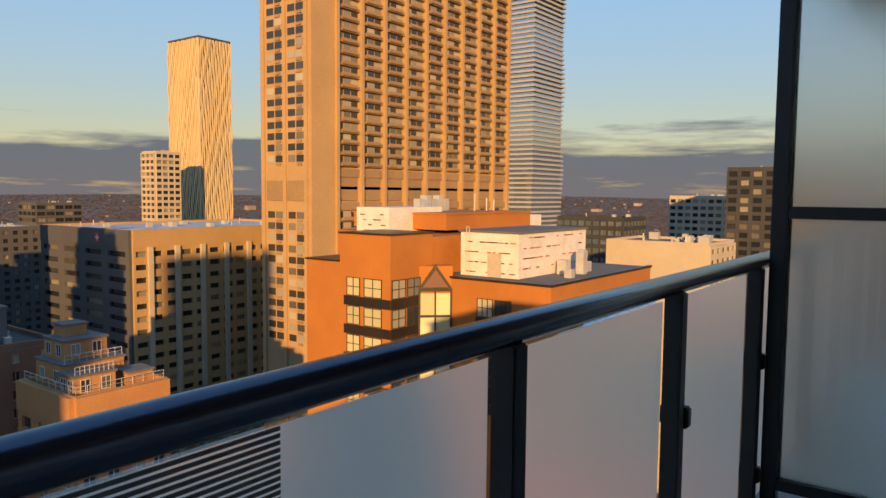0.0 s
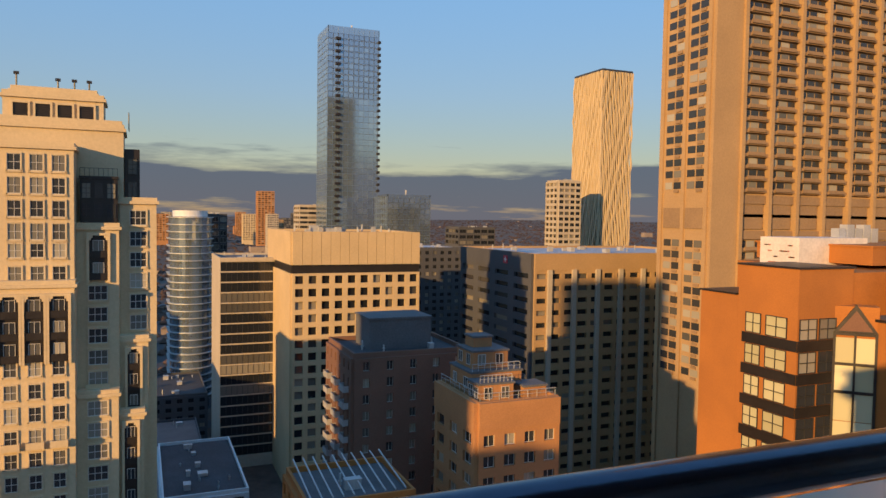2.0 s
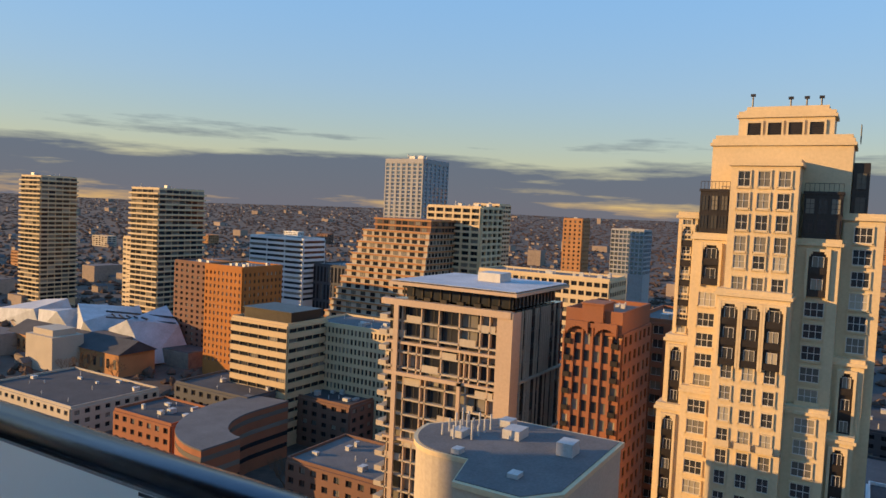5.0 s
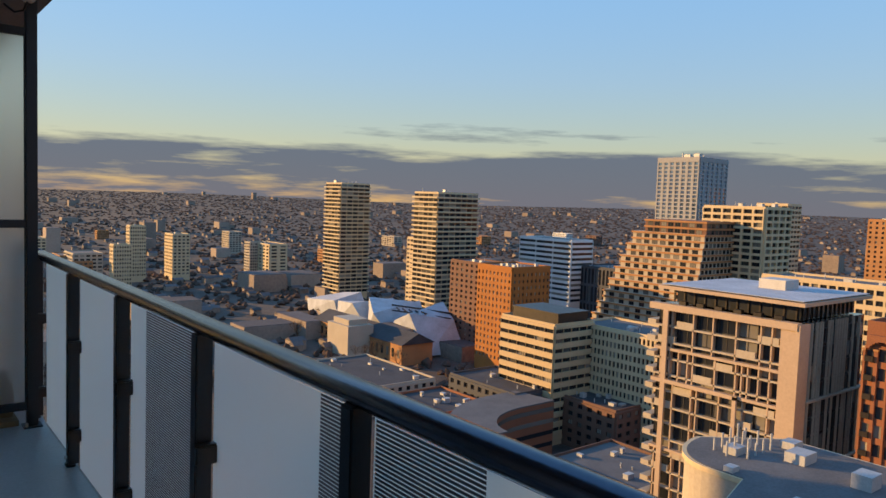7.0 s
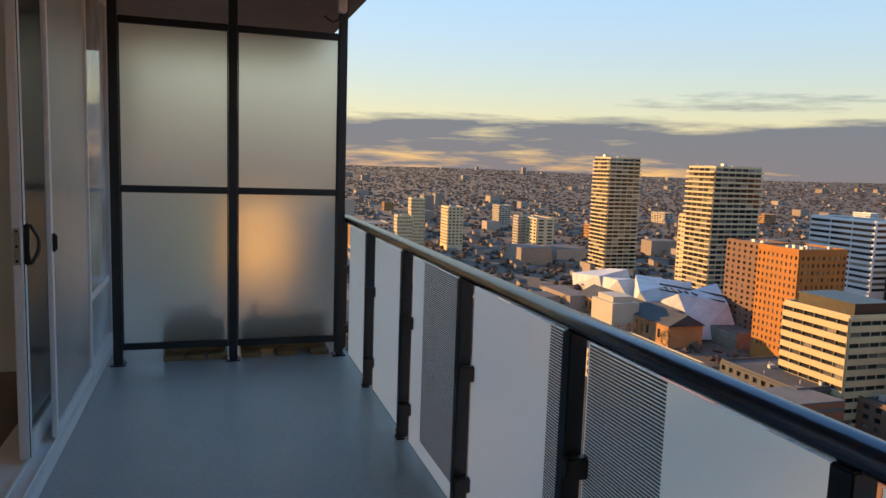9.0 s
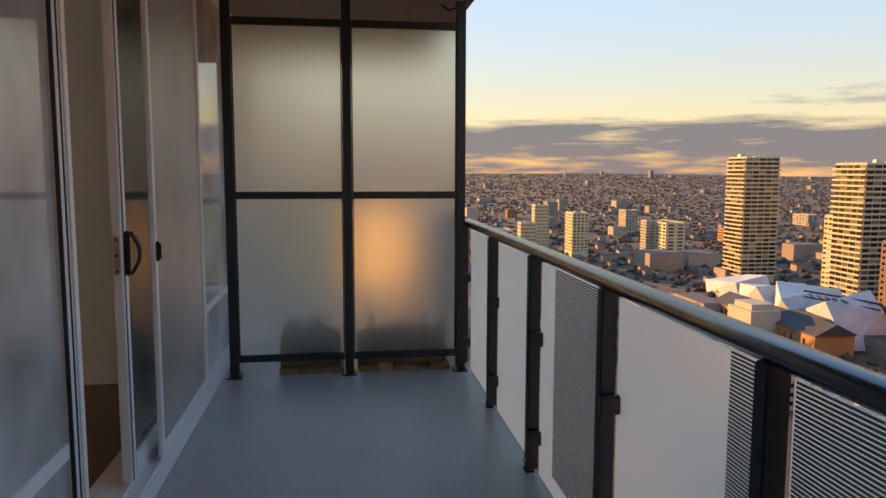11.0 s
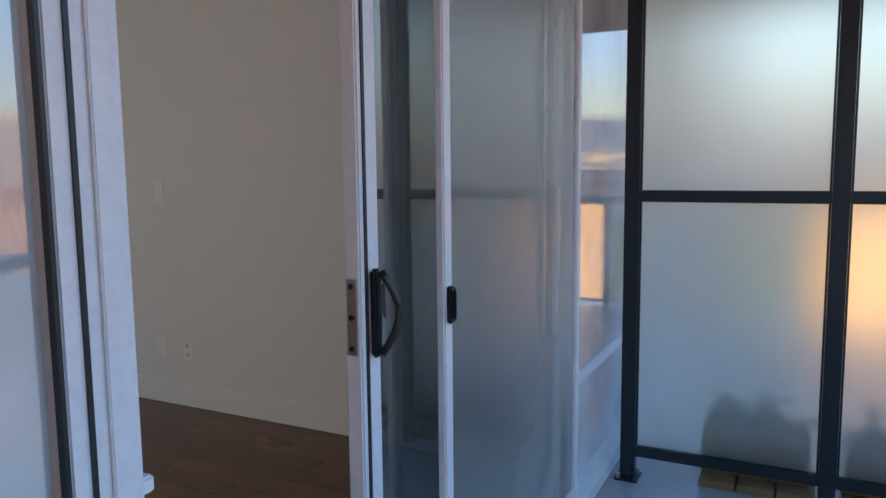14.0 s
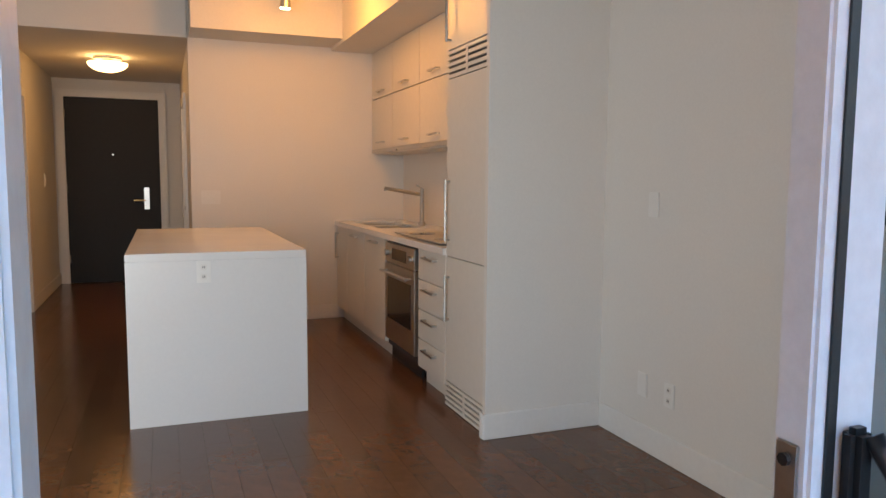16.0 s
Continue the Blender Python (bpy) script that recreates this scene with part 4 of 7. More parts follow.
for x in (-6.2, -5.7, -5.2, -4.75):
    h = part("spot", Geo().rod((x, 3.75, CEIL - 0.025), (x, 3.75, CEIL - 0.10), 0.012).rod((x, 3.75, CEIL - 0.10), (x - 0.02, 3.75, CEIL - 0.185), 0.035, 14, 0.045), STEEL, ob)
    part("bulb", Geo().rod((x - 0.0205, 3.75, CEIL - 0.186), (x - 0.022, 3.75, CEIL - 0.20), 0.04, 14), SPOT_GLASS, h)
for name, at, power, size in (("hall_light", (-8.3, 2.35, LOW - 0.22), 0.62, 0.12), ("kitchen_light", (-5.6, 3.75, CEIL - 0.25), 4.1, 0.2)):
    lamp = new(name, bpy.data.lights.new(name, "POINT"))
    lamp.data.energy, lamp.data.color, lamp.data.shadow_soft_size = power, (1.0, 0.41, 0.075), size
    lamp.location = at
daylight = new("door_daylight", bpy.data.lights.new("door_daylight", "AREA"))
daylight.data.shape, daylight.data.size, daylight.data.size_y = "RECTANGLE", 1.9, 2.3
daylight.data.energy, daylight.data.color = 10.5, (0.84, 0.92, 1.0)
daylight.matrix_world = look((-0.97, 1.66, 1.33), (-2.0, 1.66, 1.33))


# ---- the city ----
GROUND = -85.0


class Side:
    """One upright side of a building: W looks to -x, N to +y, S to -y, at the plane p."""

    def __init__(self, way, p):
        self.way, self.p = way, p

    def box(self, g, u0, u1, z0, z1, n0, n1):
        if self.way == "W":
            g.box(self.p - n0, u0, z0, self.p - n1, u1, z1)
        else:
            s = 1 if self.way == "N" else -1
            g.box(u0, self.p + s * n0, z0, u1, self.p + s * n1, z1)

    def place(self, u, z, n):
        return (self.p - n, u, z) if self.way == "W" else (u, self.p + (n if self.way == "N" else -n), z)


LIMIT, NEAR = 110, ("apartment_tower", "brick_building", "condominium")
WINDOWS = {}
COUNT = {}


def window_mesh(way, w, h, glass, trim, split):
    """A frame with panes set back in it, one mesh about its own middle."""
    key = (way, round(w, 2), round(h, 2), glass.name, trim.name, split)
    if key not in WINDOWS:
        cols, rows = split
        b = max(0.06, min(w, h) * 0.04)
        us, zs = [-w / 2], [-h / 2]
        for k in range(cols):
            us += [-w / 2 + b / 2 + (w - b) * k / cols + b / 2, -w / 2 + b / 2 + (w - b) * (k + 1) / cols - b / 2]
        for k in range(rows):
            zs += [-h / 2 + b / 2 + (h - b) * k / rows + b / 2, -h / 2 + b / 2 + (h - b) * (k + 1) / rows - b / 2]
        g, panes = opening_sheet(Side(way, 0), us + [w / 2], zs + [h / 2], 0.12, 0.04, True)
        me = g.mesh("window", glass, trim)
        for i, f in enumerate(me.polygons):
            f.material_index = 0 if i in panes else 1
        WINDOWS[key] = me
    return WINDOWS[key]


def opening_sheet(side, us, zs, front, back, fill):
    """A sheet on a grid of lines: every second cell is an opening with reveals that go back, closed or not."""
    g, panes = Geo(), set()
    nu, nz = len(us), len(zs)
    g.v = [side.place(u, z, front) for z in zs for u in us]
    flip = side.way == "N"

    def face(*q):
        g.f.append(q[::-1] if flip else q)

    def vert(u, z, n):
        g.v.append(side.place(u, z, n))
        return len(g.v) - 1

    for j in range(nz - 1):
        for i in range(nu - 1):
            a, b, c, d = j * nu + i, j * nu + i + 1, (j + 1) * nu + i + 1, (j + 1) * nu + i
            if i % 2 and j % 2:
                e = [vert(us[i], zs[j], back), vert(us[i + 1], zs[j], back), vert(us[i + 1], zs[j + 1], back), vert(us[i], zs[j + 1], back)]
                for p, q, r, t in ((a, b, e[1], e[0]), (b, c, e[2], e[1]), (c, d, e[3], e[2]), (d, a, e[0], e[3])):
                    face(q, p, t, r)
                if fill:
                    panes.add(len(g.f))
                    face(e[1], e[0], e[3], e[2])
            else:
                face(b, a, d, c)
    rim = [i for i in range(nu)] + [j * nu + nu - 1 for j in range(1, nz)] + [(nz - 1) * nu + i for i in range(nu - 2, -1, -1)] + [j * nu for j in range(nz - 2, 0, -1)]
    low = []
    for k in rim:
        z, u = zs[k // nu], us[k % nu]
        low.append(vert(u, z, 0.0))
    for k in range(len(rim)):
        m = (k + 1) % len(rim)
        face(rim[k], rim[m], low[m], low[k])
    return g, panes


def put_window(owner, side, u, z, n, w, h, glass, trim, split=(2, 1), rest=None):
    """One window as a part of its building; past 300 they go into the joined rest."""
    COUNT[owner.name] = COUNT.get(owner.name, 0) + 1
    if rest is not None and COUNT[owner.name] > (300 if owner.name in NEAR else LIMIT):
        side.box(rest, u - w / 2, u + w / 2, z - h / 2, z + h / 2, n, n + 0.08)
        return
    ob = new("window", window_mesh(side.way, w, h, glass, trim, split))
    ob.parent = owner
    ob.location = Vector(side.place(u, z, n)) - owner.location


def grid_face(owner, g, side, u0, u1, z0, z1, cols, rows, fw, fh, glass, trim, deep=0.5, split=(2, 1), rest=None, skip=None, lift=0.0):
    """Piers and spandrels standing proud of the core, with a window in each opening."""
    cw, rh = (u1 - u0) / cols, (z1 - z0) / rows
    w, h = cw * fw, rh * fh
    us, zs = [u0], [z0]
    for k in range(cols):
        us += [u0 + (k + 0.5) * cw - w / 2, u0 + (k + 0.5) * cw + w / 2]
    for k in range(rows):
        zs += [z0 + (k + 0.5) * rh - h / 2, z0 + (k + 0.5) * rh + h / 2]
    part("facade", opening_sheet(side, us + [u1], zs + [z1], deep, 0.0, False)[0], g.skin, owner)
    for i in range(cols):
        for j in range(rows):
            if skip and skip(i, j):
                continue
            put_window(owner, side, u0 + (i + 0.5) * cw, z0 + (j + 0.5) * rh + lift, 0.02, w, h, glass, trim, split, rest)


def roof_clutter(owner, x0, x1, y0, y1, z, seed, count=6, big=1.0):
    rnd = random.Random(seed)
    for k in range(count):
        w, d, h = rnd.uniform(0.8, 2.6) * big, rnd.uniform(0.8, 2.4) * big, rnd.uniform(0.5, 1.6) * big
        x, y = rnd.uniform(x0 + w, x1 - w), rnd.uniform(y0 + d, y1 - d)
        g = Geo().box(x - w / 2, y - d / 2, z, x + w / 2, y + d / 2, z + h).box(x - w / 2 - 0.08, y - d / 2 - 0.08, z + h, x + w / 2 + 0.08, y + d / 2 + 0.08, z + h + 0.1)
        part("roof_unit", g, MECH, owner)
    for k in range(count):
        x, y = rnd.uniform(x0 + 1, x1 - 1), rnd.uniform(y0 + 1, y1 - 1)
        part("vent_pipe", Geo().rod((x, y, z), (x, y, z + rnd.uniform(0.8, 2.0) * big), 0.16 * big, 8).rod((x, y, z + 0.6 * big), (x, y, z + 0.75 * big), 0.28 * big, 8), MECH, owner)


def block(name, label, x, y0, y1, depth, top, wall, base=GROUND, roof=ROOF_GREY, parapet=0.9, category="building"):
    """A building's core with a roof sheet inside a parapet. Returns the thing and a Geo for its walls."""
    ob = thing(name, (x + depth / 2, (y0 + y1) / 2, base), label, category)
    g = Geo().box(x, y0, base, x + depth, y1, top)
    g.skin = wall
    if parapet:
        t = 0.4
        g.box(x, y0, top, x + t, y1, top + parapet).box(x + depth - t, y0, top, x + depth, y1, top + parapet)
        g.box(x + t, y0, top, x + depth - t, y0 + t, top + parapet).box(x + t, y1 - t, top, x + depth - t, y1, top + parapet)
    part("roof", Geo().box(x + 0.42, y0 + 0.42, top + 0.01, x + depth - 0.42, y1 - 0.42, top + 0.12), roof, ob)
    return ob, g


def simple(name, label, x, y0, y1, depth, top, wall, glass, trim, cols, floor_h, fw, fh, sides="WN", low=None, scols=None, roof=ROOF_GREY, clutter=5, split=(2, 1), deep=0.5, crown=0.0, seed=1, big=1.0):
    """A plain block with a window grid on the sides that can be seen."""
    ob, g = block(name, label, x, y0, y1, depth, top, wall, roof=roof)
    low = GROUND + 4 if low is None else low
    rows = max(1, round((top - crown - low) / floor_h))
    rest = Geo()
    for way in sides:
        if way == "W":
            side, a, b, n = Side("W", x), y0, y1, cols
        elif way == "N":
            side, a, b, n = Side("N", y1), x, x + depth, scols or max(1, round(cols * depth / (y1 - y0)))
        else:
            side, a, b, n = Side("S", y0), x, x + depth, scols or max(1, round(cols * depth / (y1 - y0)))
        grid_face(ob, g, side, a, b, low, top - crown, n, rows, fw, fh, glass, trim, deep, split, rest)
        if crown:
            side.box(g, a, b, top - crown, top + 0.8, 0, deep + 0.15)
        side.box(g, a, b, GROUND, low, 0, deep)
    part("wall", g, wall, ob)
    if rest.f:
        part("window_rows", rest, GLASS_DARK_J if glass in (GLASS_DARK,) else GLASS_BLUE_J if glass is GLASS_BLUE else GLASS_BLIND_J, ob, kind="stuff")
    if clutter:
        roof_clutter(ob, x + 2, x + depth - 2, y0 + 2, y1 - 2, top + 0.12, seed, clutter, big)
    return ob


def balcony_tower(name, label, x, y0, y1, depth, top, slab, glass, trim, floor_h, reach=1.4, sides="WN", roof=ROOF_GREY, low=-80, rail=None, cols=6):
    """A tower wrapped in balcony slabs with upstands."""
    ob, g = block(name, label, x, y0, y1, depth, top, slab, roof=roof)
    rows = int((top - low) / floor_h)
    rest, bars = Geo(), Geo()
    for way in sides:
        side = Side("W", x) if way == "W" else Side("N", y1) if way == "N" else Side("S", y0)
        a, b = (y0, y1) if way == "W" else (x, x + depth)
        for j in range(rows):
            z = top - (j + 1) * floor_h
            n = cols if way == "W" else max(2, round(cols * depth / (y1 - y0)))
            for i in range(n):
                put_window(ob, side, a + (i + 0.5) * (b - a) / n, z + floor_h * 0.52, 0.02, (b - a) / n * 0.9, floor_h * 0.72, glass, trim, (3, 1), rest)
            bal = part("balcony", sided(side, a - reach * 0.5, b + reach * 0.5, z - 0.12, z + 0.95, 0.13, reach), slab, ob)
    part("wall", g, slab, ob)
    if rest.f:
        part("window_rows", rest, GLASS_DARK_J, ob, kind="stuff")
    roof_clutter(ob, x + 2, x + depth - 2, y0 + 2, y1 - 2, top + 0.12, len(name), 3, 1.6)
    return ob


def sided(side, u0, u1, z0, z1, n0, n1):
    """A balcony: slab with a solid upstand along its outer edge and ends."""
    g = Geo()
    side.box(g, u0, u1, z0, z0 + 0.22, n0, n1)
    side.box(g, u0, u1, z0 + 0.22, z1, n1 - 0.12, n1)
    side.box(g, u0, u0 + 0.1, z0 + 0.22, z1, n0, n1 - 0.12)
    side.box(g, u1 - 0.1, u1, z0 + 0.22, z1, n0, n1 - 0.12)
    return g


# cream setback apartment tower
def cream_tower():
    ob = thing("apartment_tower", (122, 13, GROUND), "cream limestone apartment tower stepping back to a louvred crown", "tower")
    wall, dark = Geo(), Geo()
    rest = Geo()

    def mass(x, y0, y1, z1, x1=128, z0=GROUND, cornice=0.35):
        wall.box(x, y0, z0, x1, y1, z1)
        wall.box(x - cornice, y0 - cornice, z1, x1, y1 + cornice, z1 + 0.45)
        wall.box(x - 0.1, y0 - 0.1, z1 + 0.45, x1, y1 + 0.1, z1 + 1.0)

    mass(121.5, 6.4, 19.6, 17.6, 128)
    mass(122.4, 7.4, 18.6, 18.4, 127)
    mass(118.0, 3.6, 22.6, 13.0, 128)
    mass(118.3, 3.9, 22.2, 13.6, 128)
    mass(112.5, 9.8, 18.8, 9.6)
    mass(115.2, 4.2, 9.79, -1.4)
    mass(115.2, 18.81, 24.0, -1.4)
    mass(117.5, -0.9, 4.19, 2.4)
    mass(117.5, 24.01, 26.9, 1.7)
    mass(110.9, 9.7, 19.4, -9.2)
    mass(114.0, 19.41, 24.2, -24.8)
    mass(113.2, 4.3, 9.69, -25.2)
    mass(116.0, 24.21, 27.4, -17.6)
    mass(116.2, 0.3, 4.29, -18.0)
    mass(114.6, 24.21, 27.9, -28.2)
    mass(114.4, 0.9, 4.29, -28.6)
    fh = 3.12

    def bay(x, u0, u1, z0, rows, cols, w=1.55, h=1.95, glass=GLASS_BLIND, trim=FRAME_WHITE, split=(2, 2), ledge=()):
        s = Side("W", x)
        cw = (u1 - u0) / cols
        for i in range(cols):
            for j in range(rows):
                u, z = u0 + (i + 0.5) * cw, z0 + (j + 0.5) * fh
                # reveal round the opening, window set back in it
                for a, b, c, d in ((u - w / 2 - 0.16, u - w / 2, z - h / 2 - 0.16, z + h / 2 + 0.16), (u + w / 2, u + w / 2 + 0.16, z - h / 2 - 0.16, z + h / 2 + 0.16),
                                   (u - w / 2, u + w / 2, z + h / 2, z + h / 2 + 0.16), (u - w / 2 - 0.25, u + w / 2 + 0.25, z - h / 2 - 0.28, z - h / 2 - 0.002)):
                    s.box(wall, a, b, c, d, 0, 0.22)
                put_window(ob, s, u, z, 0.015, w, h, glass, trim, split, rest)
                if j in ledge:
                    part("balcony", sided(s, u - w / 2 - 0.35, u + w / 2 + 0.35, z - h / 2 - 0.5, z - h / 2 + 0.45, 0.23, 0.9), LIMESTONE, ob)

    bay(112.5, 10.3, 18.3, -3.2, 4, 3, 1.6, 2.2)
    bay(112.5, 10.3, 18.3, -9.3 + 0.4, 2, 3, 1.6, 1.9)
    bay(110.9, 10.2, 18.9, -40.4 - fh * 5, 12, 3, 1.5, 2.0, ledge=(8,))
    bay(114.0, 19.6, 24.0, -40.8 - fh * 5, 10, 1, 2.6, 2.1, split=(3, 2))
    bay(115.2, 19.2, 23.8, -24.5, 5, 1, 2.5, 2.1, split=(3, 2), ledge=(0,))
    bay(113.2, 4.6, 9.4, -40.8 - fh * 5, 10, 1, 2.6, 2.1, split=(3, 2))
    bay(115.2, 4.6, 9.4, -24.5, 5, 1, 2.5, 2.1, split=(3, 2), ledge=(0,))
    bay(117.5, -0.5, 3.8, -16.8, 6, 1, 2.3, 2.2, split=(3, 2))
    bay(117.5, 24.4, 26.7, -16.8, 6, 1, 1.3, 2.2)

    def slot(x, u, z0, z1, w=2.3):
        """A tall rounded opening of dark balconies in a moulded stone surround, its shade a dark sheet."""
        s = Side("W", x)
        # flat dark sheet stands in for the shade behind the balconies
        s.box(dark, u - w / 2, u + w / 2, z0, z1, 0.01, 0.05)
        for a, b in ((u - w / 2 - 0.35, u - w / 2), (u + w / 2, u + w / 2 + 0.35)):
            s.box(wall, a, b, z0 - 0.3, z1 + 0.35, 0, 0.55)
        s.box(wall, u - w / 2, u + w / 2, z1, z1 + 0.35, 0, 0.53)
        for c in (-1, 1):
            s.box(wall, u + c * w / 2 - (0.45 if c > 0 else 0), u + c * w / 2 + (0.45 if c < 0 else 0), z1 - 0.35, z1 - 0.001, 0.06, 0.5)
            s.box(wall, u + c * w / 2 - (0.22 if c > 0 else 0), u + c * w / 2 + (0.22 if c < 0 else 0), z1 - 0.7, z1 - 0.351, 0.06, 0.49)
        n = max(1, round((z1 - z0) / fh))
        for j in range(n):
            z = z0 + j * (z1 - z0) / n
            put_window(ob, s, u, z + 1.45, 0.06, w * 0.62, 2.1, GLASS_BLIND, FRAME_WHITE, (2, 1), rest)
            part("balcony_rail", sided(s, u - w / 2 + 0.02, u + w / 2 - 0.02, z, z + 1.0, 0.19, 0.42), LEAD, ob, "dark metal balcony front")

    for u in (11.6, 14.55, 17.5):
        slot(110.9, u, -19.2, -10.3)
    slot(115.2, 21.3, -8.2, -2.2, 2.4)
    slot(115.2, 6.9, -8.6, -2.2, 2.4)
    for x, u, top, n in ((117.5, 25.4, 0.4, 5), (116.0, 25.7, -18.4, 3), (114.6, 26.0, -29.0, 8), (116.2, 2.3, -19.0, 3), (114.4, 2.7, -29.5, 8)):
        slot(x, u, top - n * fh, top, 1.7)
    # bronze bays on the shoulders
    for y0, y1, x in ((4.4, 9.3, 116.0), (19.4, 23.6, 116.0)):
        b = part("bronze_bay", Geo().box(x, y0, -0.4, 118.2, y1, 5.9).box(x - 0.15, y0 - 0.15, 5.9, 118.2, y1 + 0.15, 6.3), LEAD, ob, "dark bronze glazed bay")
        s = Side("W", x)
        for k in range(3):
            for z, h in ((1.3, 2.0), (4.2, 2.2)):
                put_window(ob, s, y0 + (k + 0.5) * (y1 - y0) / 3, z, 0.01, (y1 - y0) / 3 * 0.72, h, GLASS_BLIND, FRAME_DARK, (2, 3), rest)
        rail = Geo()
        for k in range(9):
            rail.box(x, y0 + k * (y1 - y0) / 8 - 0.03, 6.31, x + 0.06, y0 + k * (y1 - y0) / 8 + 0.03, 7.4)
        rail.box(x - 0.01, y0, 7.401, x + 0.08, y1, 7.47)
        part("roof_rail", rail, LEAD, ob)
    b = part("bronze_bay", Geo().box(119, 1.4, 2.6, 128, 3.5, 10.6), LEAD, ob, "dark bronze glazed bay")
    for z in (4.6, 8.0):
        put_window(ob, Side("W", 119), 2.4, z, 0.01, 1.3, 2.3, GLASS_BLIND, FRAME_DARK, (2, 3), rest)
    # louvres of the crown
    s = Side("W", 121.5)
    for k in range(4):
        u = 8.7 + k * 2.87
        lv = Geo()
        for j in range(9):
            s.box(lv, u - 0.95, u + 0.95, 13.95 + j * 0.31, 14.12 + j * 0.31, 0.02, 0.14)
        part("louvre", lv, LEAD, ob, "dark louvred opening")
        # dark sheet puts the shade behind the slats
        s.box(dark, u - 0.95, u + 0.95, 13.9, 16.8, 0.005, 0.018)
        for a, b, c, d in ((u - 1.25, u - 0.95, 13.6, 17.1), (u + 0.95, u + 1.25, 13.6, 17.1), (u - 0.95, u + 0.95, 16.8, 17.1), (u - 0.95, u + 0.95, 13.6, 13.9)):
            s.box(wall, a, b, c, d, 0, 0.3)
    for y, h in ((18.0, 1.6), (12.6, 1.0), (10.4, 1.0), (8.4, 1.0)):
        part("roof_vent", Geo().rod((123, y, 19.5), (123, y, 19.5 + h), 0.12).box(122.8, y - 0.35, 19.5 + h, 123.2, y + 0.35, 19.9 + h), LEAD, ob)
    lad = Geo()
    for k in range(5):
        lad.rod((119 + k, 2.9, 13.6), (119 + k, 2.9, 16.0), 0.06, 6)
    lad.rod((119, 2.9, 16.0), (123, 2.9, 16.0), 0.06, 6).rod((119, 2.9, 14.8), (123, 2.9, 14.8), 0.06, 6)
    part("roof_rail", lad, LEAD, ob)
    if rest.f:
        part("window_rows", rest, GLASS_BLIND_J, ob, kind="stuff")
    part("wall", wall, LIMESTONE, ob)
    part("recess_shade", dark, LEAD, ob)


cream_tower()


# orange brick building nearest to the balcony
def orange_building():
    ob = thing("brick_building", (66, -90, GROUND), "orange brick building with bay windows and white-wrapped roof storeys", "building")
    g, trim = Geo(), Geo()
    rest = Geo()
    g.box(75.81, -90, GROUND, 82.9, -74.2, -8.8)
    g.box(66, -83.8, GROUND, 75.8, -74.2, -4.6)
    g.box(66.5, -125, GROUND, 75.79, -83.81, -5.2).box(75.81, -125, GROUND, 92, -90.01, -5.2)
    g.box(46.1, -120, GROUND, 66.49, -84.0, -11.1)
    for x0, y0, x1, y1, z in ((65.8, -84, 76.0, -74.0, -4.6), (76.01, -90, 83.1, -74.0, -8.8)):
        trim.box(x0, y0, z, x1, y1, z + 0.25)
    trim.box(45.9, -120.2, -11.1, 46.5, -83.8, -10.75).box(46.5, -84.4, -11.1, 66, -83.8, -10.75)
    part("roof", Geo().box(46.51, -119.8, -11.09, 66.4, -84.41, -10.95), ROOF_GREY, ob)
    # glazed corner bay, two storeys and more below
    n, w = Side("N", -74.2), Side("W", 66)
    for j, z in enumerate((-12.2, -16.4, -20.6, -24.8, -29.0)):
        for u in (73.0, 69.2):
            put_window(ob, n, u, z, 0.06, 3.4 if u < 70 else 2.6, 2.7, GLASS_LIT, FRAME_DARK, (2, 2))
        for u in (-75.9, -79.3):
            put_window(ob, w, u, z, 0.06, 3.0, 2.7, GLASS_BLIND, FRAME_DARK, (2, 2))
        band = Geo()
        n.box(band, 66.0, 74.9, z - 2.8, z - 1.42, 0.01, 0.14)
        w.box(band, -81.0, -74.2, z - 2.8, z - 1.42, 0.01, 0.14)
        part("spandrel", band, LEAD, ob, "black glass spandrel band")
    n2 = Side("N", -84.0)
    for j, z in enumerate((-14.9, -19.1, -23.3, -27.5)):
        for u in (56.6, 53.6):
            put_window(ob, n2, u, z, 0.06, 2.7, 2.7, GLASS_BLIND, FRAME_DARK, (3, 2))
        band = Geo()
        n2.box(band, 51.6, 58.2, z - 2.8, z - 1.42, 0.01, 0.12)
        part("spandrel", band, LEAD, ob)
    # gabled window turned to the corner
    c = Vector((64.3, -82.3, 0))
    across, out = Vector((1, 1, 0)).normalized(), Vector((-1, 1, 0)).normalized()

    def slant(a, b, z0, z1, d0, d1, gable=0.0):
        q = Geo()
        p = [c + across * a + out * d1, c + across * b + out * d1, c + across * b + out * d0, c + across * a + out * d0]
        p = [(v.x, v.y) for v in p]
        if gable:
            k = len(q.v)
            m1, m2 = c + out * d1, c + out * d0
            q.v += [(*p[0], z0), (*p[1], z0), (m1.x, m1.y, z1), (*p[3], z0), (*p[2], z0), (m2.x, m2.y, z1)]
            q.f += [(0, 1, 2), (3, 5, 4), (0, 3, 4, 1), (1, 4, 5, 2), (0, 2, 5, 3)]
        else:
            q.prism(p, z0, z1)
        return q

    part("bay_back", slant(-2.6, 2.6, GROUND, -9.3, -3.0, -0.02), BRICK_ORANGE, ob)
    for a, b in ((-2.2, -0.12), (0.12, 2.2)):
        for k in range(4):
            part("window", slant(a, b, -16.8 - k * 3.6, -13.3 - k * 3.6, 0.0, 0.1), GLASS_LIT, ob, "tall window with drawn blind in sunlit cream")
    part("gable", slant(-2.5, 2.5, -12.6, -9.0, 0.0, 0.35, 1), LEAD, ob, "dark pointed gable frame")
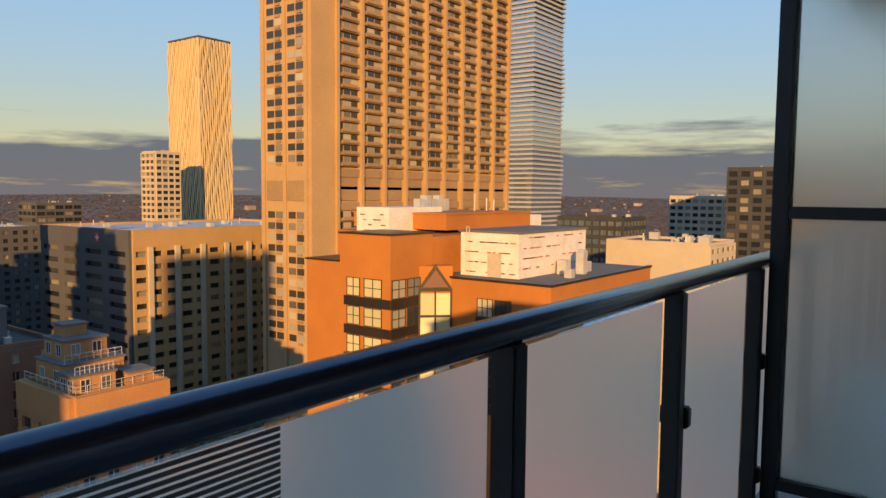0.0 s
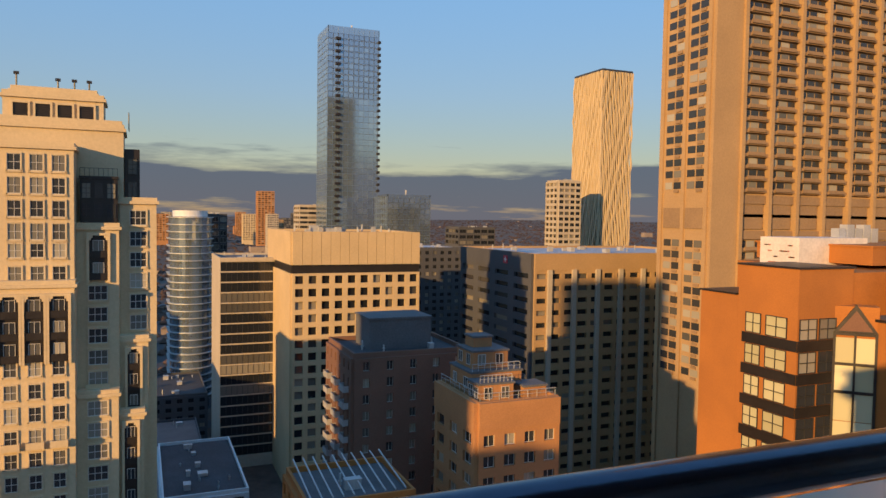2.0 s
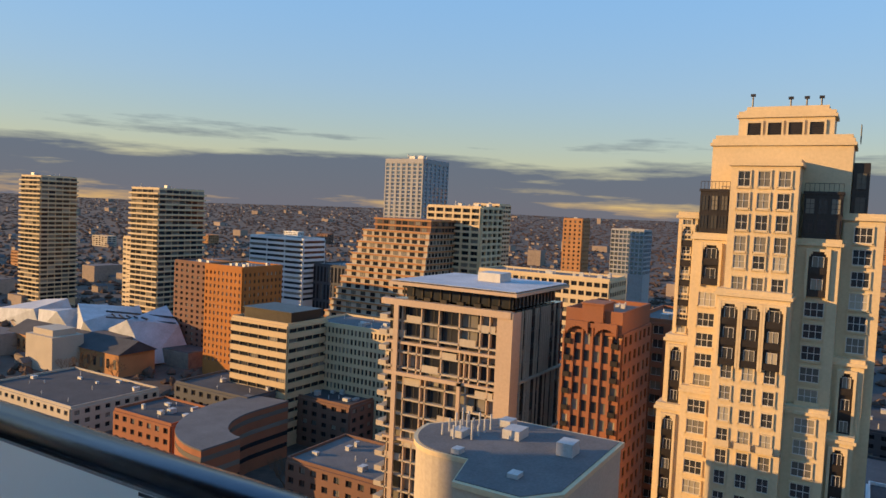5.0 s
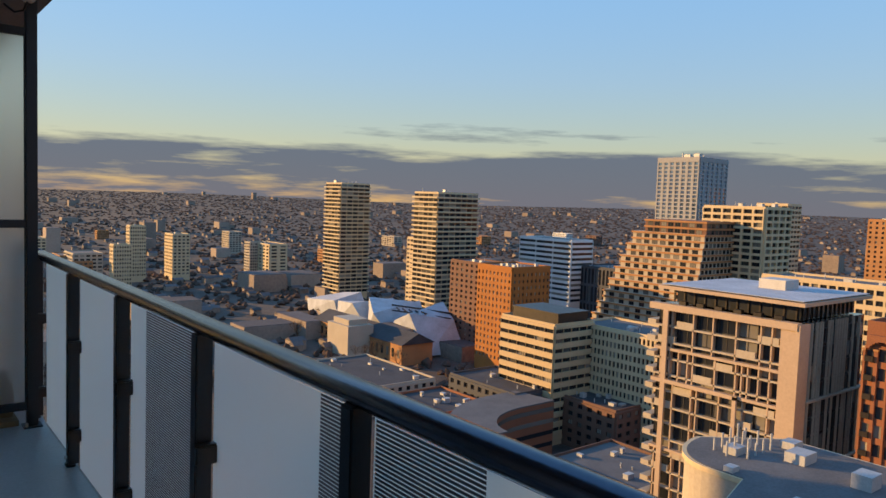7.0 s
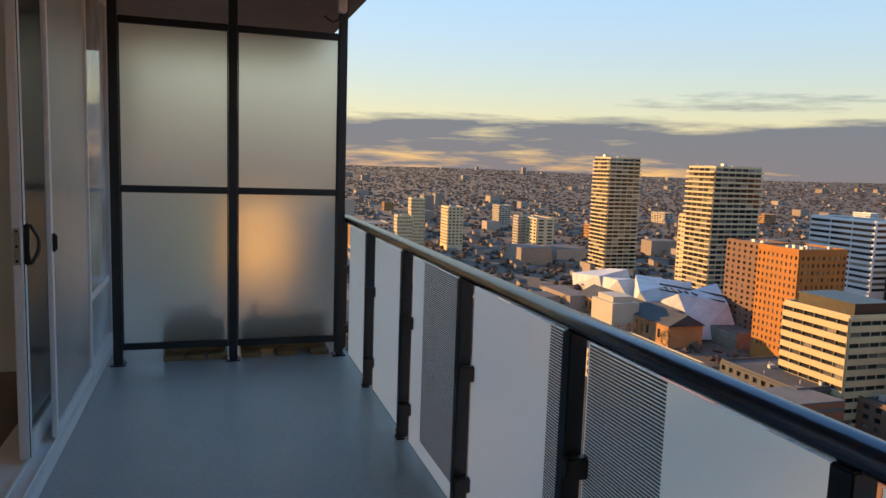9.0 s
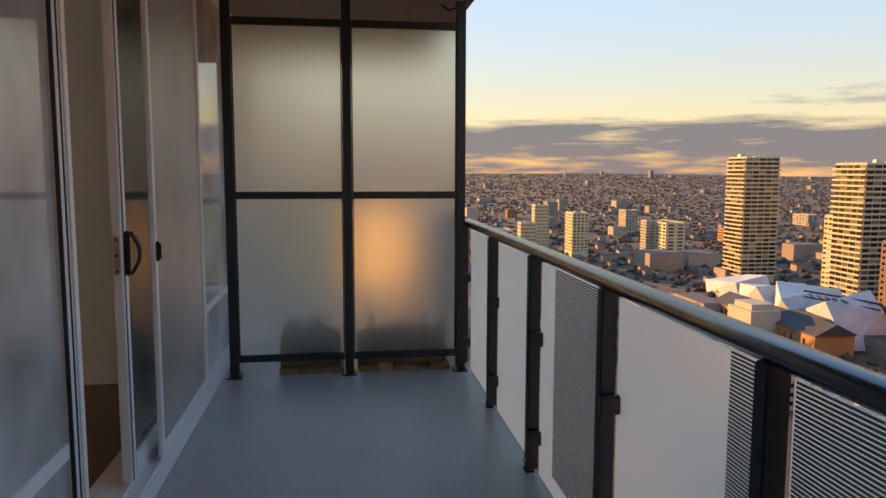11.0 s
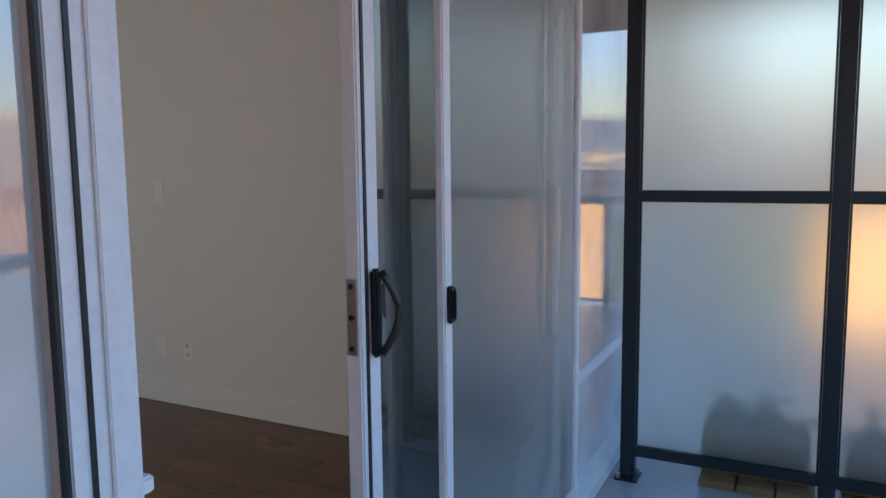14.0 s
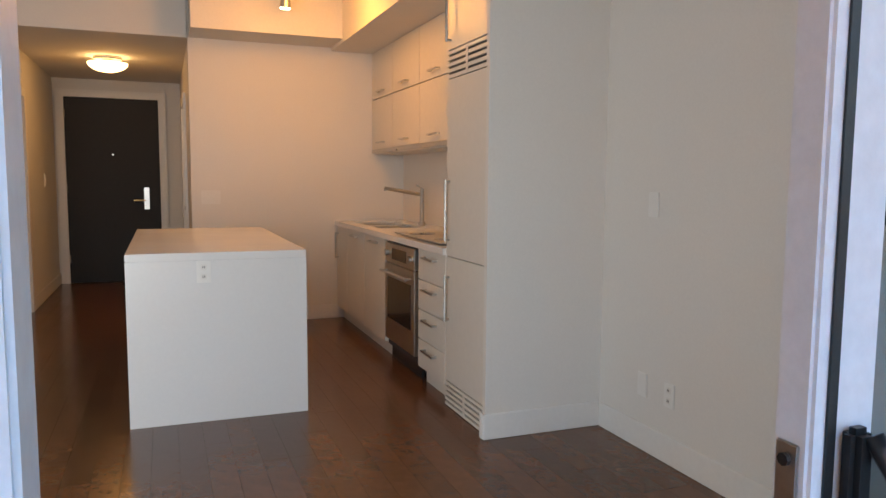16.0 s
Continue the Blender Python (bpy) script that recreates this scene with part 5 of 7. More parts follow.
    part("gable_panel", slant(-1.9, 1.9, -12.4, -9.8, 0.351, 0.40, 1), BRICK_BROWN, ob)
    for a, b in ((-2.5, -2.2), (-0.12, 0.12), (2.2, 2.5)):
        part("window_frame", slant(a, b, -28, -12.6, 0.0, 0.3), LEAD, ob)
    for z in (-12.9, -16.75, -20.35):
        part("window_frame", slant(-2.2, 2.2, z - 0.1, z + 0.25, 0.101, 0.25), LEAD, ob)
    # sloped glazing on the south-west face
    s = Side("W", 46.1)
    for k in range(7):
        pane = Geo()
        y = -117 + k * 4.0
        i0 = len(pane.v)
        pane.v += [(46.0, y, -14.0), (46.0, y + 3.6, -14.0), (43.2, y + 3.6, -17.5), (43.2, y, -17.5), (46.05, y, -14.2), (46.05, y + 3.6, -14.2), (43.4, y + 3.6, -17.7), (43.4, y, -17.7)]
        pane.f += [(0, 3, 2, 1), (4, 5, 6, 7), (0, 1, 5, 4), (1, 2, 6, 5), (2, 3, 7, 6), (3, 0, 4, 7)]
        part("glazing", pane, GLASS_BLUE, ob, "sloping blue conservatory pane")
    # roof storeys
    part("penthouse", Geo().box(69.6, -119, -4.59, 90, -92, -2.1).box(69.4, -119.2, -2.1, 90.2, -91.8, -1.85), BRICK_ORANGE, ob)
    for corners in ((53.6, -109.8, -10.94, 63.8, -88.0, -4.4), (76.5, -100, -8.79, 83.6, -86, -1.0), (70, -124, -5.1, 78, -119.3, -2.6)):
        part("wrapped_wall", Geo().box(*corners), WRAP, ob, "wall in white building wrap with red print")
    part("wrap_roof", Geo().box(53.3, -110.1, -4.39, 64.1, -87.7, -4.1), ROOF_GREY, ob)
    rnd = random.Random(4)
    marks = Geo()
    for k in range(120):
        z = -10.4 + (k % 8) * 0.75
        if k % 2:
            u = rnd.uniform(-109, -90)
            marks.box(53.55, u, z, 53.59, u + rnd.uniform(0.5, 1.4), z + 0.16)
        else:
            u = rnd.uniform(54, 62.5)
            marks.box(u, -87.99, z, u + rnd.uniform(0.4, 1.0), -87.95, z + 0.16)
    for k in range(40):
        z, u = -8.2 + (k % 8) * 0.85, rnd.uniform(76.8, 82.5)
        marks.box(u, -85.99, z, u + 0.7, -85.95, z + 0.16)
    part("wrap_print", marks, WRAP_MARK, ob, "short red printed bars", kind="stuff")
    part("roof_door", Geo().box(56.5, -87.99, -10.94, 58.9, -87.9, -7.4), BEIGE, ob, "tan roof door")
    part("ladder", Geo().rod((62.5, -87.6, -10.9), (62.5, -87.6, -3.6), 0.06).rod((62.0, -87.6, -10.9), (62.0, -87.6, -3.6), 0.06).rod((62.0, -87.6, -3.6), (62.5, -87.6, -3.6), 0.06), MECH, ob)
    for x, y, w, h in ((52, -99, 1.6, 2.2), (50, -101, 1.3, 3.4), (51.5, -105, 1.8, 1.6), (49, -95, 1.2, 1.3)):
        part("roof_unit", Geo().box(x - w / 2, y - w / 2, -10.95, x + w / 2, y + w / 2, -10.95 + h), MECH, ob)
    part("fan", Geo().rod((51.0, -102.0, -8.0), (49.8, -102.0, -8.0), 0.8, 14), MECH, ob)
    for k in range(5):
        part("stack", Geo().box(79 + k * 0.6, -98.5 - k * 2.6, -1.84, 80.4 + k * 0.6, -97 - k * 2.6, 0.4 + (k % 2) * 0.6), MECH, ob)
    for y, h in ((-108, 2.4), (-112, 1.6), (-114.5, 1.3)):
        part("stack_pipe", Geo().rod((75, y, -1.84), (75, y, h - 1.0), 0.13), MECH, ob)
    for k in range(0, len(g.v), 8):
        wing = Geo()
        wing.v, wing.f = g.v[k:k + 8], g.f[:6]
        part("wall", wing, BRICK_ORANGE, ob)
    part("coping", trim, LEAD, ob)


orange_building()


# tan slab tower with deep piers
def tan_tower():
    ob, g = block("tan_tower", "very tall tan concrete slab tower with deep vertical piers", 140, -223, -127.8, 19, 130, TAN, parapet=2)
    w, n = Side("W", 140), Side("N", -127.8)
    rest, sp = Geo(), Geo()
    fh, bays = 2.98, 9
    b0, b1 = -222.5, -136.8
    bw = (b1 - b0) / bays
    corner = Geo()
    w.box(corner, -136.7, -127.8, GROUND, 130, 0, 0.9)
    part("corner_wall", corner, TAN, ob)
    for k in range(bays + 1):
        y, pier = b0 + k * bw, Geo()
        w.box(pier, y - 0.55, y + 0.55, GROUND, 130, 0, 1.6)
        part("pier", pier, TAN, ob)
    for j in range(-10, 41):
        z = 8.6 + j * fh
        blank = -4 <= j <= -1
        for k in range(bays):
            y0, y1 = b0 + k * bw + 0.56, b0 + (k + 1) * bw - 0.56
            if blank:
                if j in (-1, -4):
                    w.box(sp, y0, y1, z, z + fh - 0.8, 0, 0.7)
                else:
                    w.box(sp, y0 + 0.6, y1 - 0.6, z - 0.4, z + fh + 0.39, 0, 0.4)
                continue
            w.box(sp, y0, y1, z - 0.1, z + 0.75, 0, 0.95)
            w.box(sp, y0 + 1.4, y1 - 1.4, z + 0.2, z + 1.1, 0.951, 1.35)
            for i in range(3):
                u = y0 + (i + 0.5) * (y1 - y0) / 3
                put_window(ob, w, u, z + 1.72, 0.02, (y1 - y0) / 3 * 0.86, 1.75, GLASS_BLIND, FRAME_DARK, (2, 1), rest)
    for j in range(-16, 41):
        z = 8.6 + j * fh
        if -4 <= j <= -1:
            if j == -3:
                for u in (145.0, 153.2):
                    n.box(sp, u - 3.2, u + 3.2, z - 0.5, z + fh * 1.6, 0.02, 0.3)
            continue
        for u in (145.0, 153.2):
            for q in (-1.6, 1.6):
                put_window(ob, n, u + q, z + 1.6, 0.02, 2.7, 1.8, GLASS_BLIND, FRAME_DARK, (2, 1), rest)
            n.box(sp, u - 2.4, u - 0.6, z - 0.2, z + 0.5, 0.0, 0.35)
    for u in (140.9, 149.1, 157.6):
        pier = Geo()
        n.box(pier, u - 0.6, u + 0.6, GROUND, 130, 0, 0.5)
        part("pier", pier, TAN, ob)
    part("wall", g, TAN, ob)
    part("spandrel_rows", sp, TAN_DARK, ob, kind="stuff")
    part("window_rows", rest, GLASS_BLIND_J, ob, kind="stuff")


tan_tower()

# cream office block with square windows
ob, g = block("office_building", "cream precast office block with rows of square dark windows", 220, -82, -41, 42, -5.0, PRECAST, roof=BRICK_BROWN)
rest = Geo()
w, n = Side("W", 220), Side("N", -41)
grid_face(ob, g, w, -82, -41, -79.8, -16.8, 10, 16, 0.62, 0.62, GLASS_DARK, FRAME_DARK, 0.9, (1, 1), rest)
for k in range(14):
    panel = Geo()
    w.box(panel, -82 + k * 41 / 14 + 0.05, -82 + (k + 1) * 41 / 14 - 0.05, -14.2, -4.0, 0, 1.0)
    part("panel", panel, PRECAST, ob)
n.box(g, 220, 262, -14.2, -4.0, 0, 0.6)
n.box(g, 220, 262, GROUND, -16.8, 0, 0.6)
dark = Geo()
w.box(dark, -82, -41, -16.79, -14.21, 0, 0.3)
n.box(dark, 220, 262, -16.79, -14.21, 0, 0.2)
part("shadow_band", dark, LEAD, ob, "dark recessed louvre band")
part("wall", g, PRECAST, ob)
if rest.f:
    part("window_rows", rest, GLASS_DARK_J, ob, kind="stuff")
roof_clutter(ob, 224, 258, -78, -45, -4.9, 5, 7, 1.5)

# tan office slab with a red sign, shade of its end painted grey
ob = simple("office_slab", "tan concrete office slab, end painted shade-grey, strip windows and a small red sign", 190, -185, -107.6, 52, -10.4, TAN, GLASS_DARK, FRAME_DARK, 16, 3.75, 0.7, 0.42, "W", crown=4.2, deep=0.8, clutter=9, seed=3, roof=ROOF_PALE)
g, rest = Geo(), Geo()
# dark grey puts the shade on this side into its colour
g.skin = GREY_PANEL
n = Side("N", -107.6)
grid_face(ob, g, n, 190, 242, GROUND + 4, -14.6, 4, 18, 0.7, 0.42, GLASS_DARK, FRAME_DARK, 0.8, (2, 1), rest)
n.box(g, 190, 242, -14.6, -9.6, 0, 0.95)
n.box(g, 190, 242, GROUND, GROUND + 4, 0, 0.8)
part("end_wall", g, GREY_PANEL, ob, "concrete end wall painted grey for its shade")
if rest.f:
    part("window_rows", rest, GLASS_DARK_J, ob, kind="stuff")
s = Side("N", -107.6)
sg = Geo()
s.box(sg, 205, 207.6, -13.4, -10.9, 1.0, 1.15)
part("sign", sg, paint("red sign", (0.5, 0.03, 0.05), 0.5), ob, "square red sign with a pale cross shape")
sg = Geo()
s.box(sg, 206.1, 206.5, -13.0, -11.3, 1.151, 1.18)
s.box(sg, 205.4, 207.2, -12.35, -11.95, 1.151, 1.178)
part("sign_mark", sg, WHITE_PANEL, ob)
cols = Geo()
for k in range(9):
    Side("W", 190).box(cols, -182 + k * 8.6, -180.6 + k * 8.6, GROUND, -14.4, 0.81, 1.7)
part("pilasters", cols, BEIGE, ob)

# small brick block with stepped penthouse, and the dark brick slab behind it
ob = simple("brick_block", "pale orange brick block with a stepped penthouse and roof terrace", 92, -56, -42.8, 15, -25.9, BRICK_PINK, GLASS_BLIND, FRAME_WHITE, 4, 3.0, 0.55, 0.55, "WN", scols=3, crown=3.2, clutter=4, seed=8, big=0.6)
for k, (x0, y0, z0, x1, y1, z1) in enumerate(((98, -53, -25.8, 106, -44.5, -22.3), (94.2, -49.6, -25.8, 97.99, -44, -23.2), (99.6, -51.4, -22.0, 105.4, -45.4, -19.4),
                                              (94.6, -55.4, -25.8, 97.99, -51.6, -24.1), (102.0, -49.8, -19.1, 105.0, -46.6, -17.6))):
    step = part("penthouse", Geo().box(x0, y0, z0, x1, y1, z1), BRICK_PINK, ob)
    part("coping", Geo().box(x0 - 0.2, y0 - 0.2, z1, x1 + 0.2, y1 + 0.2, z1 + 0.3), ROOF_GREY, step)
    if k < 3:
        for i in range(2):
            u = x0 + (i + 0.5) * (x1 - x0) / 2
            put_window(ob, Side("N", y1), u, (z0 + z1) / 2 + 0.1, 0.02, 1.3, 1.7, GLASS_BLIND, FRAME_WHITE, (2, 1))
            put_window(ob, Side("W", x0), y0 + (i + 0.5) * (y1 - y0) / 2, (z0 + z1) / 2 + 0.1, 0.02, 1.3, 1.7, GLASS_BLIND, FRAME_WHITE, (2, 1))
for x0, y0, x1, y1, z in ((92.3, -55.6, 92.3, -43.2, -25.0), (92.3, -43.2, 106.6, -43.2, -25.0), (94.4, -49.4, 94.4, -44.2, -22.9), (98.2, -52.8, 98.2, -44.7, -22.0)):
    rl, n = Geo(), 8
    for k in range(n + 1):
        x, y = x0 + (x1 - x0) * k / n, y0 + (y1 - y0) * k / n
        rl.rod((x, y, z), (x, y, z + 1.1), 0.04, 5)
    rl.rod((x0, y0, z + 1.1), (x1, y1, z + 1.1), 0.05, 5).rod((x0, y0, z + 0.55), (x1, y1, z + 0.55), 0.03, 5)
    part("terrace_rail", rl, MECH, ob)
ob = simple("brick_slab", "dark brown brick apartment slab with narrow window columns", 120, -54, -32.4, 18, -23.4, BRICK_BROWN, GLASS_BLIND, FRAME_WHITE, 5, 2.95, 0.28, 0.55, "WN", scols=6, clutter=8, seed=11, roof=ROOF_DARK)
part("penthouse", Geo().box(126, -49, -23.3, 135, -37, -17.8).box(125.8, -49.2, -17.8, 135.2, -36.8, -17.4), ROOF_GREY, ob)
b = Side("N", -32.4)
for j in range(17):
    for i in range(3):
        part("balcony", sided(b, 121.2 + i * 5.8, 124.4 + i * 5.8, -29.5 - j * 2.95, -28.4 - j * 2.95, 0.51, 1.5), CONCRETE, ob)
simple("striped_block", "dark glass block with pale concrete floor bands", 250, -52, -22.9, 30, -14.5, BEIGE, GLASS_DARK, FRAME_DARK, 1, 3.4, 0.985, 0.88, "W", deep=0.25, split=(16, 1), crown=0.4, clutter=3, seed=2)

# round-fronted glass tower
ob = thing("round_tower", (335, -19, GROUND), "rounded pale glass apartment tower with white balcony bands", "tower")


def curve_outline(cx, cy, rx, ry, grow=0.0, n=20):
    pts = [(cx + 14, cy - ry - grow), (cx + 14, cy + ry + grow)]
    return pts + [(cx - (rx + grow) * math.sin(math.pi * k / n), cy + (ry + grow) * math.cos(math.pi * k / n)) for k in range(n + 1)]


part("glass", Geo().prism(curve_outline(336, -19, 9, 8.8), GROUND, -0.6), GLASS_BLUE, ob)
for j in range(26):
    z = -1.0 - j * 3.1
    part("balcony_band", Geo().prism(curve_outline(336, -19, 9, 8.8, 0.9), z - 0.12, z + 0.18), MECH, ob)
part("roof", Geo().prism(curve_outline(336, -19, 7, 7), -0.59, 2.0), WHITE_PANEL, ob)
simple("dark_tower", "dark glass tower behind the rounded one", 352, -36, -22, 14, -0.2, DARK_PANEL, GLASS_DARK, FRAME_WHITE, 4, 3.2, 0.8, 0.7, "W", clutter=2)


def glass_tower(name, label, x, y0, y1, depth, top, fh=3.9, cols=10, sides="WN", low=-60, crown=3.5, mat=None, fin=0.12):
    ob = thing(name, (x + depth / 2, (y0 + y1) / 2, GROUND), label, "tower")
    part("core", Geo().box(x, y0, GROUND, x + depth, y1, top - crown), mat or GLASS_BLUE, ob)
    rest, bars = Geo(), Geo()
    for way in sides:
        side = Side("W", x) if way == "W" else Side("N", y1) if way == "N" else Side("S", y0)
        a, b = (y0, y1) if way == "W" else (x, x + depth)
        n = cols if way == "W" else max(2, round(cols * depth / (y1 - y0)))
        rows = int((top - low) / fh)
        for j in range(rows):
            for i in range(n):
                put_window(ob, side, a + (i + 0.5) * (b - a) / n, top - crown - (j + 0.5) * fh, 0.02, (b - a) / n * 0.95, fh * 0.8, GLASS_BLUE, FRAME_DARK, (1, 1), rest)
            side.box(bars, a - 0.2, b + 0.2, top - crown - (j + 1) * fh - 0.12, top - crown - (j + 1) * fh + 0.12, 0.0, fin)
        for k in range(n + 1):
            u = a + (b - a) * k / n
            side.box(bars, u - 0.07, u + 0.07, low, top, 0.0, fin + 0.1)
    part("mullions", bars, MULLION_BLUE, ob)
    if rest.f:
        part("window_rows", rest, GLASS_BLUE_J, ob, kind="stuff")
    scr = Geo().box(x, y0, top - crown, x + 0.4, y1, top + 1).box(x, y1 - 0.4, top - crown, x + depth, y1, top + 1).box(x, y0, top - crown, x + depth, y0 + 0.4, top + 1)
    part("screen", scr, GLASS_BLUE, ob, "glass roof screen")
    part("mast", Geo().rod((x + 6, (y0 + y1) / 2, top - crown), (x + 6, (y0 + y1) / 2, top + 4), 0.5, 8), MECH, ob)
    return ob


ob = glass_tower("glass_tower", "slender pale blue glass tower with a ladder of dark balconies", 480, -149.5, -114, 30, 126)
for j in range(44):
    part("balcony", Geo().box(478.4, -122.5, 118 - j * 4.2, 479.9, -119.2, 119.6 - j * 4.2), LEAD, ob)
    part("balcony", Geo().box(478.4, -150.4, 118 - j * 4.2, 481, -148.6, 119.6 - j * 4.2), LEAD, ob)
glass_tower("glass_block", "dark blue glass apartment block", 420, -165, -137, 25, 13, 3.3, 8, "WN", -40, 1.0)
simple("banded_block", "yellow banded block among the trees", 520, -128, -104, 20, 7, BEIGE, GLASS_DARK, FRAME_DARK, 4, 3.4, 0.96, 0.5, "WN", low=-40, clutter=2)
simple("low_office", "low dark office block", 400, -200, -176, 20, -6, GREY_PANEL, GLASS_DARK, FRAME_DARK, 5, 3.4, 0.9, 0.6, "WN", low=-40, clutter=2)

# tower with wavy white fins
ob = thing("wavy_tower", (375, -259, GROUND), "slender tower wrapped in rippling cream vertical fins", "tower")
part("core", Geo().box(360.8, -269.4, GROUND, 389, -249.2, 88), GLASS_DARK, ob)
part("cap", Geo().box(360, -270.1, 88, 389.6, -248.4, 89.2), DARK_PANEL, ob)
for way, p, a, b in (("W", 360.6, -270, -248.5), ("N", -249.0, 360.3, 389.6)):
    side, n = Side(way, p), 15 if way == "W" else 20
    for k in range(n + 1):
        u, fin, steps = a + (b - a) * k / n, Geo(), 58
        for j in range(steps + 1):
            z = -84 + j * 172 / steps
            o = 0.30 * math.sin(z * 0.33 + k * 1.9) + 0.18 * math.sin(z * 0.71 + k)
            out = 0.9 + 0.25 * math.sin(z * 0.4 + k * 2.3)
            fin.v += [side.place(u - 0.36 + o, z, 0), side.place(u - 0.36 + o, z, out), side.place(u + 0.36 + o, z, out), side.place(u + 0.36 + o, z, 0)]
        for j in range(steps):
            q = 4 * j
            fin.f += [(q, q + 1, q + 5, q + 4), (q + 1, q + 2, q + 6, q + 5), (q + 2, q + 3, q + 7, q + 6), (q + 3, q, q + 4, q + 7)]
        fin.f += [(0, 3, 2, 1), (4 * steps, 4 * steps + 1, 4 * steps + 2, 4 * steps + 3)]
        part("fin", fin, LIMESTONE, ob)
simple("beige_slab", "beige apartment slab beside the wavy tower", 340, -222, -208, 12, 21, BEIGE, GLASS_DARK, FRAME_DARK, 4, 3.1, 0.85, 0.55, "WN", low=-60, clutter=3, deep=0.9)

# tower with wrap-round white balconies
ob = thing("balcony_tower", (241, -420, GROUND), "very tall glass tower with undulating white balconies", "tower")
part("core", Geo().box(231, -439, GROUND, 252, -401, 190), GLASS_BLUE, ob)
for j in range(78):
    z = -50 + j * 3.05
    r = 1.2 + 0.5 * math.sin(j * 0.35)
    q = 1.2 + 0.5 * math.cos(j * 0.31)
    g = Geo().box(231 - r, -439 - q, z, 252, -401 + q, z + 0.25).box(231 - r, -439 - q, z + 0.25, 231 - r + 0.15, -401 + q, z + 1.25).box(231 - r + 0.15, -401 + q - 0.15, z + 0.25, 252, -401 + q, z + 1.25)
    part("balcony", g, CONCRETE, ob)

# blocks past the privacy screen end
simple("dark_tower", "dark apartment tower with pale balcony grid", 40, -290, -262, 33, 10.5, DARK_PANEL, GLASS_DARK, FRAME_WHITE, 6, 3.0, 0.7, 0.6, "WN", low=-50, scols=8, clutter=2)
simple("yellow_block", "sunlit beige block far off", 93, -350, -330, 24, 0.5, BEIGE, GLASS_DARK, FRAME_DARK, 6, 3.2, 0.7, 0.5, "WN", low=-40, clutter=3)
simple("beige_block", "beige rendered block with a bare side wall", 60, -225, -200, 30, -12.5, BEIGE, GLASS_DARK, FRAME_DARK, 5, 3.2, 0.6, 0.45, "W", low=-40, clutter=6, big=1.4)
simple("dark_office", "low dark glass office block", 111, -285, -262, 28, -8, DARK_PANEL, GLASS_BLUE, FRAME_DARK, 7, 3.4, 0.8, 0.6, "WN", low=-40, clutter=2)


